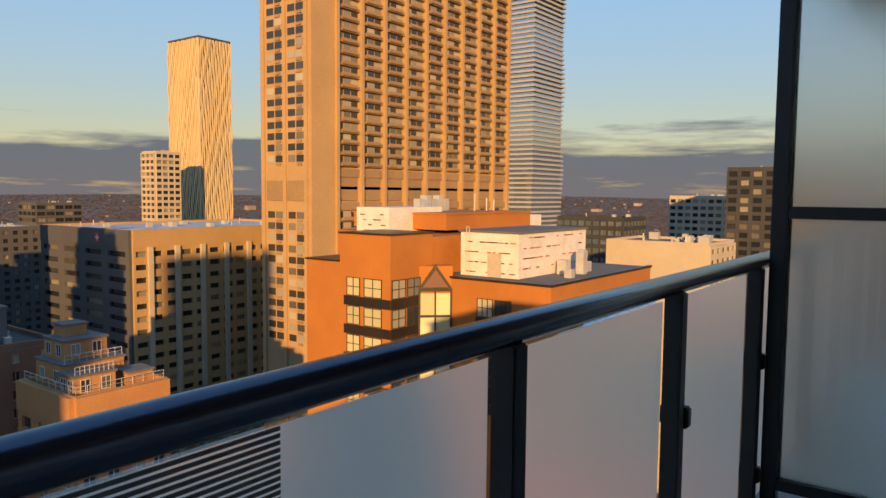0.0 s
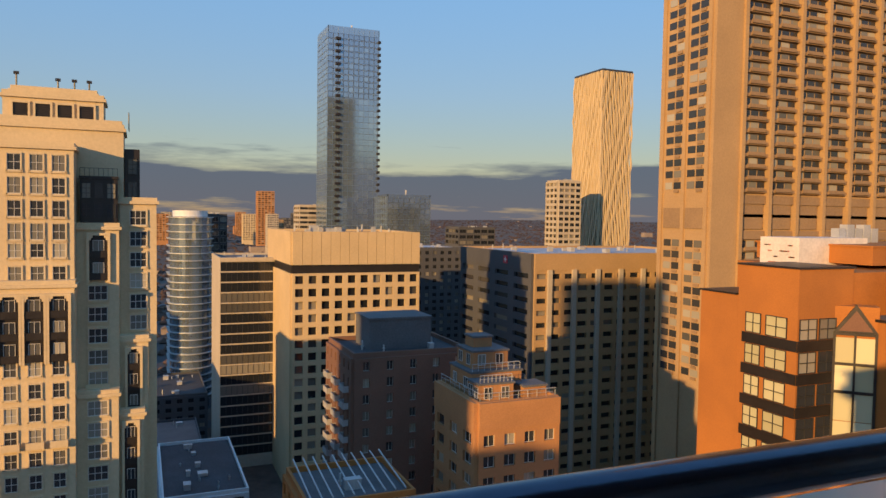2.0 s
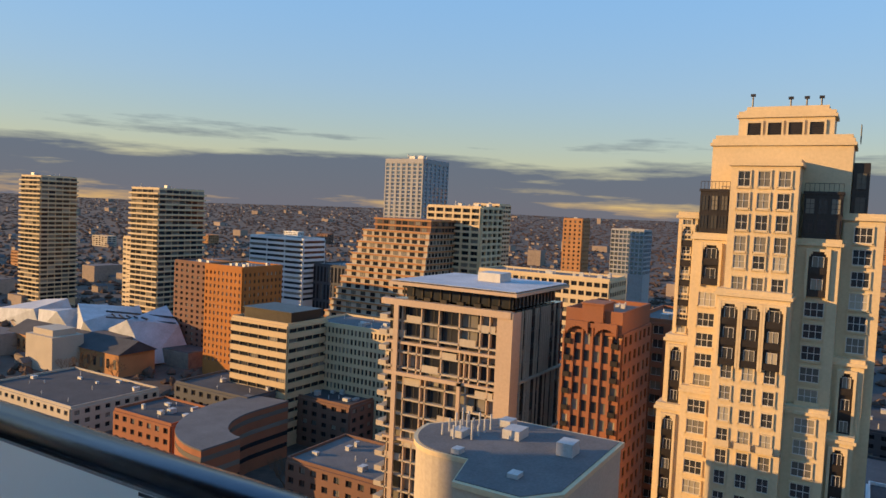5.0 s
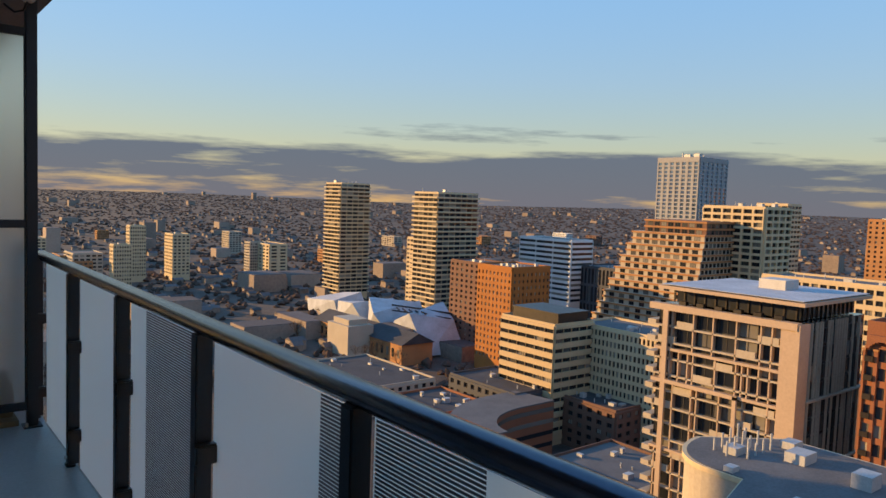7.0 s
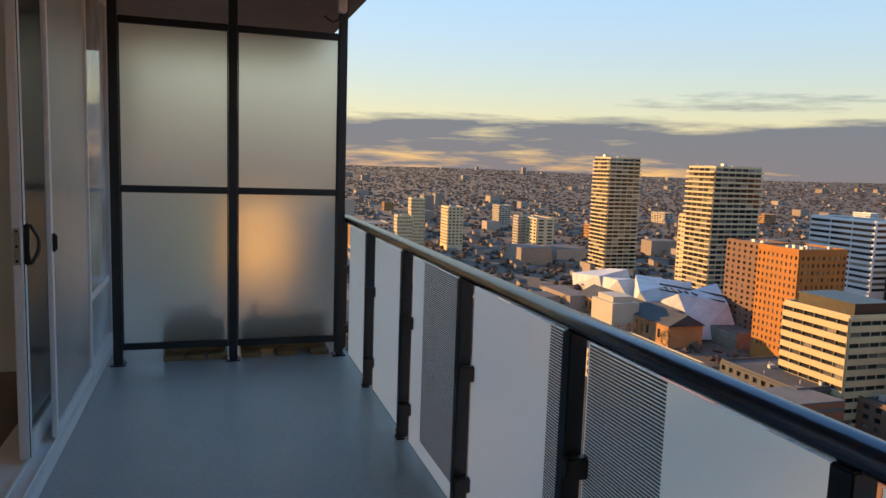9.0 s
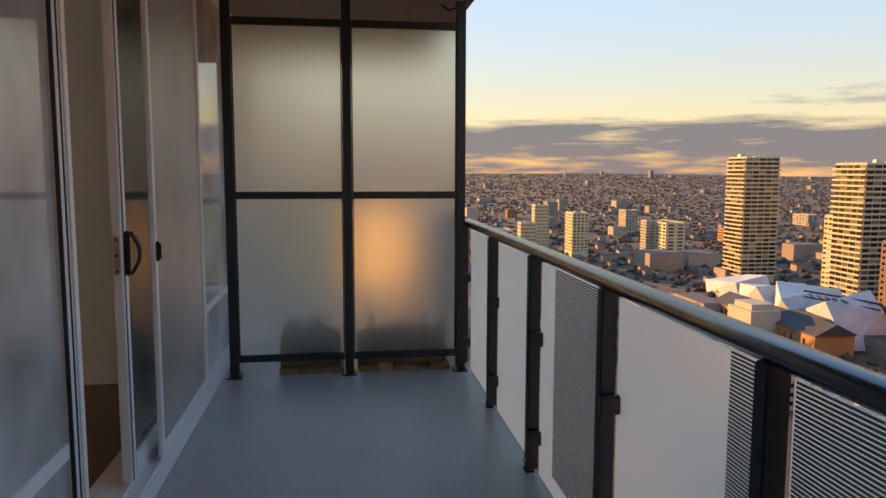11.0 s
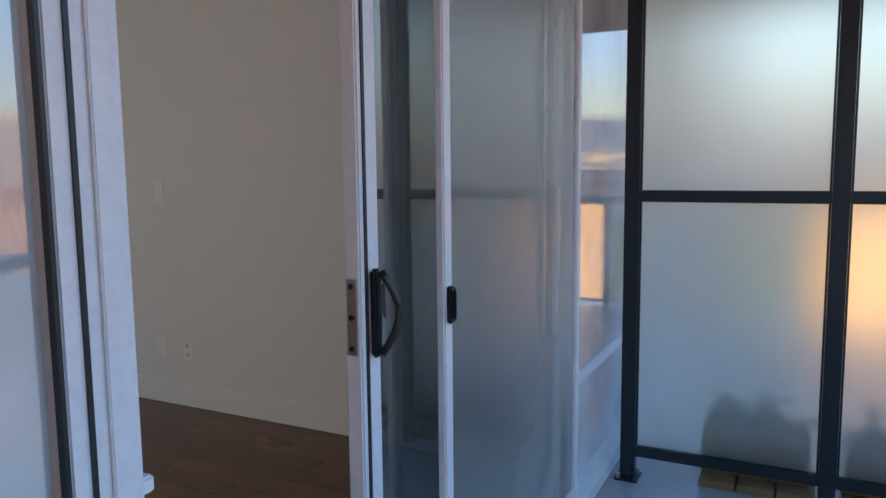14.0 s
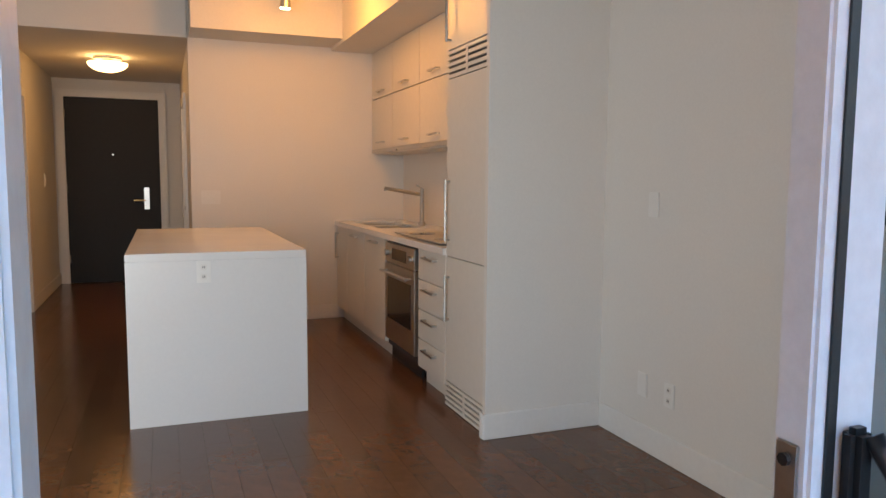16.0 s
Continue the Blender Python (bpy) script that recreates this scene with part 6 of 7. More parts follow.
# framed glass condominium
def framed_condo():
    ob = thing("condominium", (130, 68, GROUND), "glass condominium in pale pink-beige concrete frames under a broad flat roof", "building")
    X, Y0, Y1, Z = 118.0, 54.6, 81.4, -16.6
    g, fine = Geo(), Geo()
    w, s = Side("W", X), Side("S", Y0)
    part("core", Geo().box(X, Y0 + 0.1, GROUND, X + 24, Y1, Z), GLASS_DARK, ob)
    w.box(g, Y0, Y0 + 2.7, GROUND, Z, 0.0, 1.4)
    s.box(g, X - 1.4, X + 2.2, GROUND, Z, 0.0, 0.4)
    w.box(g, Y0, Y1 + 1.2, Z - 1.0, Z + 0.2, 0.0, 1.6)
    fh, rest = 3.05, Geo()
    rnd = random.Random(21)
    n = 22
    for j in range(n):
        z = Z - 1.0 - (j + 1) * fh
        w.box(fine, Y0 + 2.7, Y1, z - 0.15, z + 0.18, 0.0, 1.0)
        for k in range(6):
            u = Y0 + 3.0 + (k + 0.5) * 3.9
            put_window(ob, w, u, z + 1.6, 0.03, 3.5, 2.6, GLASS_DARK, FRAME_DARK, (2, 1), rest)
            if (j * 5 + k * 3) % 4 == 0:
                part("balcony", sided(w, u - 1.8, u + 1.8, z + 0.19, z + 1.25, 0.31, 0.95), BEIGE, ob)
        for k in range(6):
            put_window(ob, s, X + 3.4 + (k + 0.5) * 3.35, z + 1.6, 0.03, 3.0, 2.6, GLASS_DARK, FRAME_DARK, (2, 1), rest)
        if j % 4 == 3:
            s.box(fine, X + 2.2, X + 24, z - 0.15, z + 0.25, 0.0, 0.6)
        # slab ends with balconies on the far corner
        part("balcony", Geo().box(X - 1.0, Y1 + 0.01, z - 0.15, X + 4, Y1 + 1.8, z + 0.9), BEIGE, ob)
    for zt, zb in ((Z - 1.0, Z - 8.0), (Z - 8.2, Z - 14.0), (Z - 14.2, Z - 27), (Z - 27.2, Z - 45)):
        u = Y0 + 4.2
        while u < Y1 - 1:
            w.box(g, u, u + 0.26, zb, zt, 0.0, 1.0)
            u += rnd.choice((1.1, 1.9, 3.9, 4.4))
        w.box(g, Y0 + 2.7, Y1, zb - 0.5, zb, 0.0, 1.3)
    for zt, zb in ((Z, Z - 13), (Z - 13.2, Z - 26), (Z - 26.2, Z - 45)):
        u = X + 3.0
        while u < X + 23.6:
            s.box(fine, u, u + 0.14, zb, zt, 0.0, 0.45)
            u += rnd.choice((1.0, 1.7, 2.6))
    w.box(g, Y0 + 9.5, Y0 + 10.2, GROUND, Z - 14, 1.31, 1.8)
    w.box(g, Y0 + 9.5, Y1, Z - 14.6, Z - 13.9, 1.31, 1.8)
    w.box(g, Y1 - 3.0, Y1 - 2.0, GROUND, Z - 1, 1.31, 1.7)
    part("frame", g, PALE_PINK, ob, "pale pink-beige concrete frame")
    part("floor_edges", fine, BEIGE, ob)
    if rest.f:
        part("window_rows", rest, GLASS_DARK_J, ob, kind="stuff")
    part("top_storey", Geo().box(X + 2.5, Y0 + 1.5, Z + 0.2, X + 23, Y1 - 2, Z + 2.9), GLASS_BLIND, ob)
    posts = Geo()
    for k in range(12):
        posts.box(X + 2.3, Y0 + 2 + k * 2.1, Z + 0.2, X + 2.48, Y0 + 2.3 + k * 2.1, Z + 2.9)
        posts.box(X + 3 + k * 1.7, Y0 + 1.28, Z + 0.2, X + 3.2 + k * 1.7, Y0 + 1.48, Z + 2.9)
    part("posts", posts, LEAD, ob)
    part("roof", Geo().box(X - 1.2, Y0 - 0.8, Z + 2.91, X + 24.8, Y1 - 0.2, Z + 3.5), PALE_PINK, ob, "broad flat roof slab")
    part("roof_sheet", Geo().box(X - 0.8, Y0 - 0.4, Z + 3.705, X + 24.4, Y1 - 0.6, Z + 3.8), ROOF_PALE, ob)
    part("roof_unit", Geo().box(X + 12, Y0 + 9, Z + 3.81, X + 17, Y0 + 14, Z + 5.6), MECH, ob)
    for k in range(6):
        part("hedge_tub", Geo().box(X - 0.6, Y0 + 3 + k * 3.6, Z + 0.21, X + 0.4, Y0 + 4.4 + k * 3.6, Z + 0.9), LEAD, ob)


framed_condo()

# orange brick apartment block with piers and arches
ob, g = block("arched_block", "orange-red brick apartment block with tall piers and arched tops", 122, 36.2, 46.4, 18, -15.8, BRICK_RED)
rest = Geo()
w = Side("W", 122)
grid_face(ob, g, Side("S", 36.2), 122, 140, -81, -18.6, 6, 21, 0.5, 0.6, GLASS_BLIND, FRAME_DARK, 0.35, (2, 1), rest)
grid_face(ob, g, w, 36.2, 46.4, -81, -18.6, 6, 21, 0.70, 0.66, GLASS_BLIND, FRAME_DARK, 0.35, (2, 1), rest)
for k in range(7):
    u, wide = 36.2 + k * 10.2 / 6, 0.55 if k % 2 else 0.34
    pier = Geo()
    w.box(pier, u - wide / 2, u + wide / 2, GROUND, -17.2 if k in (2, 3, 4) else -19.5, 0.36, 0.66)
    part("pier", pier, BRICK_RED, ob)
    part("pier_cap", Geo().box(121.2, u - wide / 2 - 0.1, -17.2 if k in (2, 3, 4) else -19.5, 121.7, u + wide / 2 + 0.1, -16.9 if k in (2, 3, 4) else -19.2), BRICK_PINK, ob)
for u in (38.75, 43.85):
    arch = Geo()
    for i in range(12):
        a0, a1 = math.pi * i / 12, math.pi * (i + 1) / 12
        arch.prism([(120.9, u + 1.9 * math.cos(a0)), (121.64, u + 1.9 * math.cos(a0)), (121.64, u + 1.9 * math.cos(a1)), (120.9, u + 1.9 * math.cos(a1))][::-1], -19.4 + 1.5 * min(math.sin(a0), math.sin(a1)), -17.0)
    part("arch", arch, BRICK_RED, ob)
part("gable", Geo().box(121.2, 39.4, -18.0, 127, 43.2, -14.0).box(121.0, 39.2, -14.0, 127.2, 43.4, -13.7), BRICK_RED, ob)
for j in range(21):
    for u in (37.05, 45.55):
        part("balcony", sided(w, u - 0.62, u + 0.62, -80.6 + j * 2.97, -79.7 + j * 2.97, 0.36, 1.0), LEAD, ob)
part("wall", g, BRICK_RED, ob)
if rest.f:
    part("window_rows", rest, GLASS_BLIND_J, ob, kind="stuff")
roof_clutter(ob, 124, 138, 38, 45, -15.6, 31, 4, 0.8)
simple("brick_wing", "dark red brick wing in shade", 158, 33, 44.4, 26, -21, BRICK_RED, GLASS_BLIND, FRAME_WHITE, 3, 3.05, 0.6, 0.6, "WS", clutter=3)

# curved low building with plant on its roof
ob = thing("curved_building", (80, 40, GROUND), "grey-roofed building with a rounded corner and pale coping", "building")
outline = [(93, 27), (93, 44)] + [(84 - 9 * math.sin(math.pi / 2 * k / 10) + 0, 44 + 7 * math.cos(math.pi / 2 * k / 10)) for k in range(11)] + [(75, 40), (68, 38), (68, 30), (72, 27)]
part("wall", Geo().prism(outline, GROUND, -28.6), BEIGE, ob)
part("coping", Geo().prism([(80.5 + (x - 80.5) * 1.03, 38 + (y - 38) * 1.03) for x, y in outline], -28.6, -28.0), LIMESTONE, ob)
part("roof", Geo().prism([(80.5 + (x - 80.5) * 0.98, 38 + (y - 38) * 0.98) for x, y in outline], -28.0, -27.9), ROOF_GREY, ob)
for x, y, a, h in ((82, 45, 1.1, 0.9), (86, 39, 1.5, 1.2), (84, 31, 1.3, 1.6), (76, 42, 0.7, 0.6), (73, 33, 0.8, 0.5), (90, 42, 1.1, 0.9)):
    part("roof_unit", Geo().box(x - a, y - a * 0.8, -27.9, x + a, y + a * 0.8, -27.9 + h), MECH, ob)
for k in range(14):
    part("vent_pipe", Geo().rod((88 - k * 0.6, 47 - (k % 3) * 2.0, -27.9), (88 - k * 0.6, 47 - (k % 3) * 2.0, -26.4 + (k % 4) * 0.3), 0.14, 8), MECH, ob)
for k in range(4):
    arcs = [(66 - k * 1.6 + 5 * math.sin(math.pi / 2 * i / 8) - 5, 47 + k * 1.5 - 6 * math.cos(math.pi / 2 * i / 8)) for i in range(9)]
    ring = arcs + [(x + 1.0, y + 1.0) for x, y in arcs[::-1]]
    part("terrace_wall", Geo().prism(ring[::-1], -44, -33.5 - k * 1.5), LIMESTONE, ob)
part("terrace", Geo().box(56, 40, GROUND, 68, 54, -38), BEIGE, ob)
for y in range(28, 38, 2):
    put_window(ob, Side("W", 68), y + 1.0, -33, 0.02, 1.7, 5.0, GLASS_BLIND, FRAME_DARK, (1, 3))

# stepped brown tower
ob = thing("stepped_tower", (315, 212, GROUND), "brown brick tower stepping down in balconied terraces", "tower")
for k in range(9):
    top = -4.5 - k * 6.2
    y1 = 226 + k * 2.4 if k else 222
    x0 = 306 - k * 1.2
    part("storey", Geo().box(x0, 188, top - 6.2 if k < 8 else GROUND, 338, y1, top), BRICK_BROWN if k == 0 else BEIGE, ob)
    part("band", Geo().box(x0 - 0.5, 187.6, top - 0.9, 338.3, y1 + 0.5, top - 0.1).box(x0 - 0.5, 187.6, top - 4.0, 338.3, y1 + 0.5, top - 3.2), BRICK_PINK, ob)
    for i in range(8):
        for dz in (-2.05, -5.1):
            put_window(ob, Side("W", x0), 190 + i * (y1 - 191) / 8 + 1.8, top + dz, 0.02, 3.0, 1.9, GLASS_DARK, FRAME_DARK, (2, 1))
    for i in range(9):
        for dz in (-2.05, -5.1):
            put_window(ob, Side("S", 188), x0 + 2 + i * 3.3, top + dz, 0.02, 2.2, 1.9, GLASS_DARK, FRAME_DARK, (2, 1))
simple("white_block", "white concrete block with staggered balconies", 330, 173, 205, 24, 2.6, LIMESTONE, GLASS_DARK, FRAME_DARK, 6, 3.2, 0.8, 0.62, "WS", low=-60, deep=1.1, clutter=4, big=1.5)
simple("grey_tower", "grey-blue apartment tower with pale corner piers", 560, 354, 396, 44, 45, CONCRETE, GLASS_BLUE, FRAME_DARK, 7, 3.6, 0.6, 0.7, "WS", low=-40, scols=6, crown=3, deep=0.8, clutter=2, big=3)
balcony_tower("gold_tower", "slim tower with pale balconies catching the sun", 300, 511, 536, 27, 11.5, LIMESTONE, GLASS_DARK, FRAME_DARK, 3.2, 1.4, "WS", cols=5)
balcony_tower("white_tower", "white tower with continuous balcony bands", 290, 371, 397, 34, 5.5, LIMESTONE, GLASS_DARK, FRAME_DARK, 3.15, 1.5, "WS", cols=5)
simple("stepped_block", "stepped cream apartment block", 296, 397.2, 412, 22, -26, LIMESTONE, GLASS_DARK, FRAME_DARK, 4, 3.1, 0.8, 0.5, "WS", low=-78, clutter=2)
simple("brick_tower", "brown brick apartment building", 262, 296, 321, 18, -33, BRICK_BROWN, GLASS_DARK, FRAME_DARK, 6, 3.0, 0.45, 0.5, "WS", clutter=2)
simple("brick_hotel", "orange brick hotel with a dark top storey", 245, 253, 278, 26, -31, BRICK_ORANGE, GLASS_BLIND, FRAME_WHITE, 9, 3.2, 0.4, 0.5, "WS", clutter=5, low=-78, crown=1.5)
simple("banded_office", "beige office block with strip windows and a dark roof storey", 190, 173.6, 201, 21, -42, PRECAST, GLASS_DARK, FRAME_DARK, 6, 3.6, 0.98, 0.42, "WS", clutter=5, split=(4, 1), deep=0.6)
part("top_storey", Geo().box(193, 175, -41.8, 209, 198, -38.2).box(192.6, 174.6, -38.2, 209.4, 198.4, -37.7), LEAD, ob)
simple("white_grid_office", "white office block with a close window grid", 210, 142, 181, 22, -43.5, LIMESTONE, GLASS_DARK, FRAME_DARK, 22, 3.5, 0.55, 0.6, "WS", clutter=6, split=(1, 1), scols=10)
simple("white_hotel", "white banded hotel block", 340, 300, 345, 20, -21.5, WHITE_PANEL, GLASS_DARK, FRAME_DARK, 3, 3.2, 0.97, 0.5, "WS", low=-60, clutter=3, split=(6, 1))
simple("arcade_block", "pale grey block with tall arcade piers", 350, 266, 300, 30, -37, GREY_PANEL, GLASS_DARK, FRAME_DARK, 12, 12.0, 0.6, 0.85, "WS", clutter=2)
simple("long_block", "long low cream block with strip windows", 260, 82, 136, 20, -22.5, LIMESTONE, GLASS_DARK, FRAME_DARK, 18, 3.4, 0.75, 0.5, "WS", low=-60, clutter=7)
simple("blue_block", "blue glass apartment block far off", 520, 140, 164, 20, -8, CONCRETE, GLASS_BLUE, FRAME_DARK, 8, 3.2, 0.8, 0.7, "WS", low=-40, clutter=1)
simple("tan_block", "tan apartment tower far off", 480, 172, 186, 14, -2, BRICK_PINK, GLASS_DARK, FRAME_DARK, 4, 3.0, 0.4, 0.5, "WS", low=-40, clutter=1)
simple("rear_tower", "pale tower behind the white block", 480, 236, 258, 18, 6, LIMESTONE, GLASS_DARK, FRAME_DARK, 5, 3.2, 0.9, 0.5, "WS", low=-40, clutter=1)



# museum with a crystal of tilted white planes
ob = thing("museum_crystal", (262, 352, GROUND), "museum wing of tilted pale metal crystals", "museum")
for pts in (((238, 310, -84), (262, 306, -84), (268, 345, -84), (240, 348, -84), (234, 322, -62), (258, 312, -66), (272, 340, -60), (238, 344, -70)),
            ((240, 342, -84), (266, 340, -84), (274, 384, -84), (244, 380, -84), (230, 352, -66), (262, 350, -60), (282, 378, -66), (250, 388, -62)),
            ((246, 380, -84), (274, 378, -84), (280, 430, -84), (250, 428, -84), (240, 392, -66), (270, 390, -64), (286, 424, -72), (252, 430, -70)),
            ((252, 428, -84), (276, 426, -84), (282, 486, -84), (256, 480, -84), (250, 432, -70), (274, 436, -66), (286, 480, -72), (258, 486, -76))):
    g = Geo()
    g.v += list(pts)
    g.f += [(0, 3, 2, 1), (4, 5, 6, 7), (0, 1, 5, 4), (1, 2, 6, 5), (2, 3, 7, 6), (3, 0, 4, 7)]
    cr = part("crystal", g, ROOF_PALE, ob)
slits = Geo()
for k in range(5):
    slits.rod((238 - k * 1.0, 316 + k * 4.5, -60.5), (252 - k * 2, 326 + k * 4.5, -65), 0.5, 4)
slits.rod((236, 342, -60), (262, 318, -63.5), 0.5, 4).rod((232, 336, -62), (256, 312, -65), 0.4, 4)
part("window_slits", slits, LEAD, ob, "dark slanting window strips")
ob = thing("museum_hall", (226, 345, GROUND), "old buff stone museum range with a dark pitched roof", "museum")
part("wall", Geo().box(214, 300, GROUND, 234, 392, -74), BRICK_PINK, ob)
rf = Geo()
rf.v += [(213, 299, -74), (235, 299, -74), (224, 299, -68.5), (213, 393, -74), (235, 393, -74), (224, 393, -68.5)]
rf.f += [(0, 1, 2), (3, 5, 4), (0, 2, 5, 3), (1, 4, 5, 2), (0, 3, 4, 1)]
part("roof", rf, ROOF_DARK, ob)
for k in range(18):
    put_window(ob, Side("W", 214), 303 + k * 5.0, -79, 0.02, 2.0, 4.5, GLASS_DARK, FRAME_DARK, (2, 3))
part("tower", Geo().box(200, 330, GROUND, 216, 352, -68).box(202, 333, -68, 214, 349, -65), BEIGE, ob)

# low buildings below
for name, label, x, y0, y1, d, top, wall, roof in (
        ("low_building", "low white-edged building with a dark flat roof", 172, -22, -3, 42, -64, WHITE_PANEL, ROOF_DARK),
        ("low_building", "low grey building with roof plant", 176, 178, 214, 24, -66, GREY_PANEL, ROOF_DARK),
        ("low_building", "low dark roofed building", 196, 150, 176, 22, -68, BRICK_BROWN, ROOF_DARK),
        ("low_building", "red brick terrace with dark roofs", 150, 184, 212, 20, -70, BRICK_RED, ROOF_DARK),
        ("low_building", "low brick building by the street", 150, 96, 136, 26, -70, BRICK_BROWN, ROOF_GREY),
        ("low_building", "low grey roofed block", 220, -16, 14, 40, -70, GREY_PANEL, ROOF_GREY),
        ("low_building", "dark low block between the offices", 300, -100, -84, 40, -24, DARK_PANEL, ROOF_GREY),
        ("low_building", "low roofed block with a pale edge", 286, -22, 2, 40, -68, GREY_PANEL, ROOF_DARK),
        ("low_building", "white block topped with roof plant", 330, -150, -122, 40, -15, GREY_PANEL, ROOF_PALE),
        ("low_building", "brick and stone range by the museum", 150, 236, 290, 36, -74, BEIGE, ROOF_DARK),
        ("low_building", "low brown block behind the brick apartments", 190, 40, 76, 40, -40, BRICK_BROWN, ROOF_GREY)):
    simple(name, label, x, y0, y1, d, top, wall, GLASS_DARK, FRAME_DARK, max(3, int((y1 - y0) / 4)), 3.4, 0.5, 0.5, "WN" if y0 < 0 else "WS", clutter=6, roof=roof, seed=int(x + y0), low=GROUND + 1)
ob = thing("curved_brick_building", (157, 166, GROUND), "low red-brown brick building with a curved front", "building")
curve = [(183, 166), (180, 182)] + [(168 - 36 * math.sin(math.pi / 2 * k / 12), 150 + 32 * math.cos(math.pi / 2 * k / 12)) for k in range(13)] + [(146, 150)] + [(168 - 22 * math.sin(math.pi / 2 * (12 - k) / 12), 150 + 16 * math.cos(math.pi / 2 * (12 - k) / 12)) for k in range(1, 13)]
part("wall", Geo().prism(curve, GROUND, -66), BRICK_RED, ob)
part("roof", Geo().prism(curve, -65.99, -65.5), ROOF_GREY, ob)
for j in range(4):
    part("window_band", Geo().prism([(x - 0.15, y - 0.1) for x, y in curve], -81 + j * 4, -79.6 + j * 4), GLASS_DARK, ob)
ob = simple("ribbed_roof_building", "orange brick building with a ribbed glass roof", 88, -32, -17.6, 14, -35.5, BRICK_ORANGE, GLASS_DARK, FRAME_DARK, 4, 3.2, 0.4, 0.5, "WN", clutter=1, roof=ROOF_GREY)
for k in range(10):
    part("rib", Geo().rod((89, -31 + k * 1.4, -34.6), (101, -31 + k * 1.4, -33.2), 0.12, 6), MECH, ob)

for name, label, x, y0, y1, d, top in (("far_tower", "white apartment tower far off", 189, 700, 712, 14, -33), ("far_tower", "pale patterned apartment tower far off", 228, 700, 724, 16, -41),
                                       ("far_tower", "beige slab far off", 327, 700, 752, 20, -52), ("far_tower", "brown apartment block far off", 160, 640, 652, 14, -46)):
    simple(name, label, x, y0, y1, d, top, LIMESTONE, GLASS_DARK, FRAME_DARK, 6, 3.3, 0.6, 0.5, "WS", low=-80, clutter=1)

# ground that rises gently to the horizon, streets, lawn
g = Geo()
radii = (0, 60, 150, 300, 600, 1000, 1600, 2300, 3100, 4000, 4850)
seg = 72
for r in radii:
    for k in range(seg):
        a = 2 * math.pi * k / seg
        lift = max(0, (r - 1000) / 3850) ** 1.3 * (66 + 7 * math.sin(5 * a) + 5 * math.sin(11 * a + 1))
        g.v.append((r * math.cos(a), r * math.sin(a), GROUND + lift))
for i in range(len(radii) - 1):
    g.f += [(i * seg + k, (i + 1) * seg + k, (i + 1) * seg + (k + 1) % seg, i * seg + (k + 1) % seg) for k in range(seg)]
ground = tagged(new("ground", g.mesh("ground", EARTH, smooth=True)), "brown winter city ground reaching the horizon", "ground", kind="structure")
for name, b in (("road", (140, -600, 152, 900)), ("road_cross", (30, -12, 900, -2)), ("road_park", (20, 88, 900, 94)), ("road_east", (30, -70, 900, -60)), ("road_avenue", (300, -600, 312, 900))):
    solid(name, Geo().box(b[0], b[1], GROUND + 0.02, b[2], b[3], GROUND + 0.1), ASPHALT, "dark asphalt street", "road")
solid("lawn", Geo().box(150, -104, GROUND + 0.02, 188, -72, GROUND + 0.12), LAWN, "small winter lawn between the blocks", "lawn")
solid("lawn_park", Geo().box(156, 98, GROUND + 0.02, 200, 132, GROUND + 0.12), LAWN, "winter lawn by the curved building", "lawn")


def ground_height(x, y):
    r, a = math.hypot(x, y), math.atan2(y, x)
    return GROUND + max(0, (r - 1000) / 3850) ** 1.3 * (66 + 7 * math.sin(5 * a) + 5 * math.sin(11 * a + 1))


# houses and slabs of the far city, and the bare woods between them
rnd = random.Random(77)
walls, roofs, woods = Geo(), Geo(), Geo()


def far_house(x, y, z, w, d, h, ridge):
    walls.box(x - w / 2, y - d / 2, z - 1, x + w / 2, y + d / 2, z + h)
    n, a, b = len(roofs.v), w / 2 + 0.4, d / 2 + 0.4
    if ridge:
        roofs.v += [(x - a, y - b, z + h), (x + a, y - b, z + h), (x + a, y + b, z + h), (x - a, y + b, z + h), (x - a, y, z + h + ridge), (x + a, y, z + h + ridge)]
        roofs.f += [(n, n + 1, n + 5, n + 4), (n + 2, n + 3, n + 4, n + 5), (n + 3, n, n + 4), (n + 1, n + 2, n + 5), (n, n + 3, n + 2, n + 1)]
    else:
        roofs.box(x - w / 2 + 0.4, y - d / 2 + 0.4, z + h + 0.01, x + w / 2 - 0.4, y + d / 2 - 0.4, z + h + 0.3)


for k in range(4200):
    a, r = rnd.uniform(radians(-75), radians(100)), 400 + 4200 * rnd.random() ** 1.35
    x, y = r * math.cos(a), r * math.sin(a)
    z = ground_height(x, y)
    north = a > radians(16)
    if not north and rnd.random() < 0.78 or r > 1700 and rnd.random() < 0.55:
        continue
    tall = rnd.random()
    if tall < 0.90:
        far_house(x, y, z, rnd.uniform(5, 10), rnd.uniform(5, 9), rnd.uniform(3.0, 5.5), rnd.uniform(1.2, 2.4))
    elif tall < 0.985:
        far_house(x, y, z, rnd.uniform(14, 34), rnd.uniform(12, 40), rnd.uniform(8, 16), 0)
    elif r > 900:
        far_house(x, y, z, rnd.uniform(14, 22), rnd.uniform(14, 26), rnd.uniform(20, 44), 0)
tagged(new("far_houses", walls.mesh("far_houses", FAR_WALL)), "far low houses and slabs of the city", "houses", kind="stuff")
tagged(new("far_roofs", roofs.mesh("far_roofs", FAR_ROOF)), "dark roofs of the far houses", "roofs", kind="stuff")
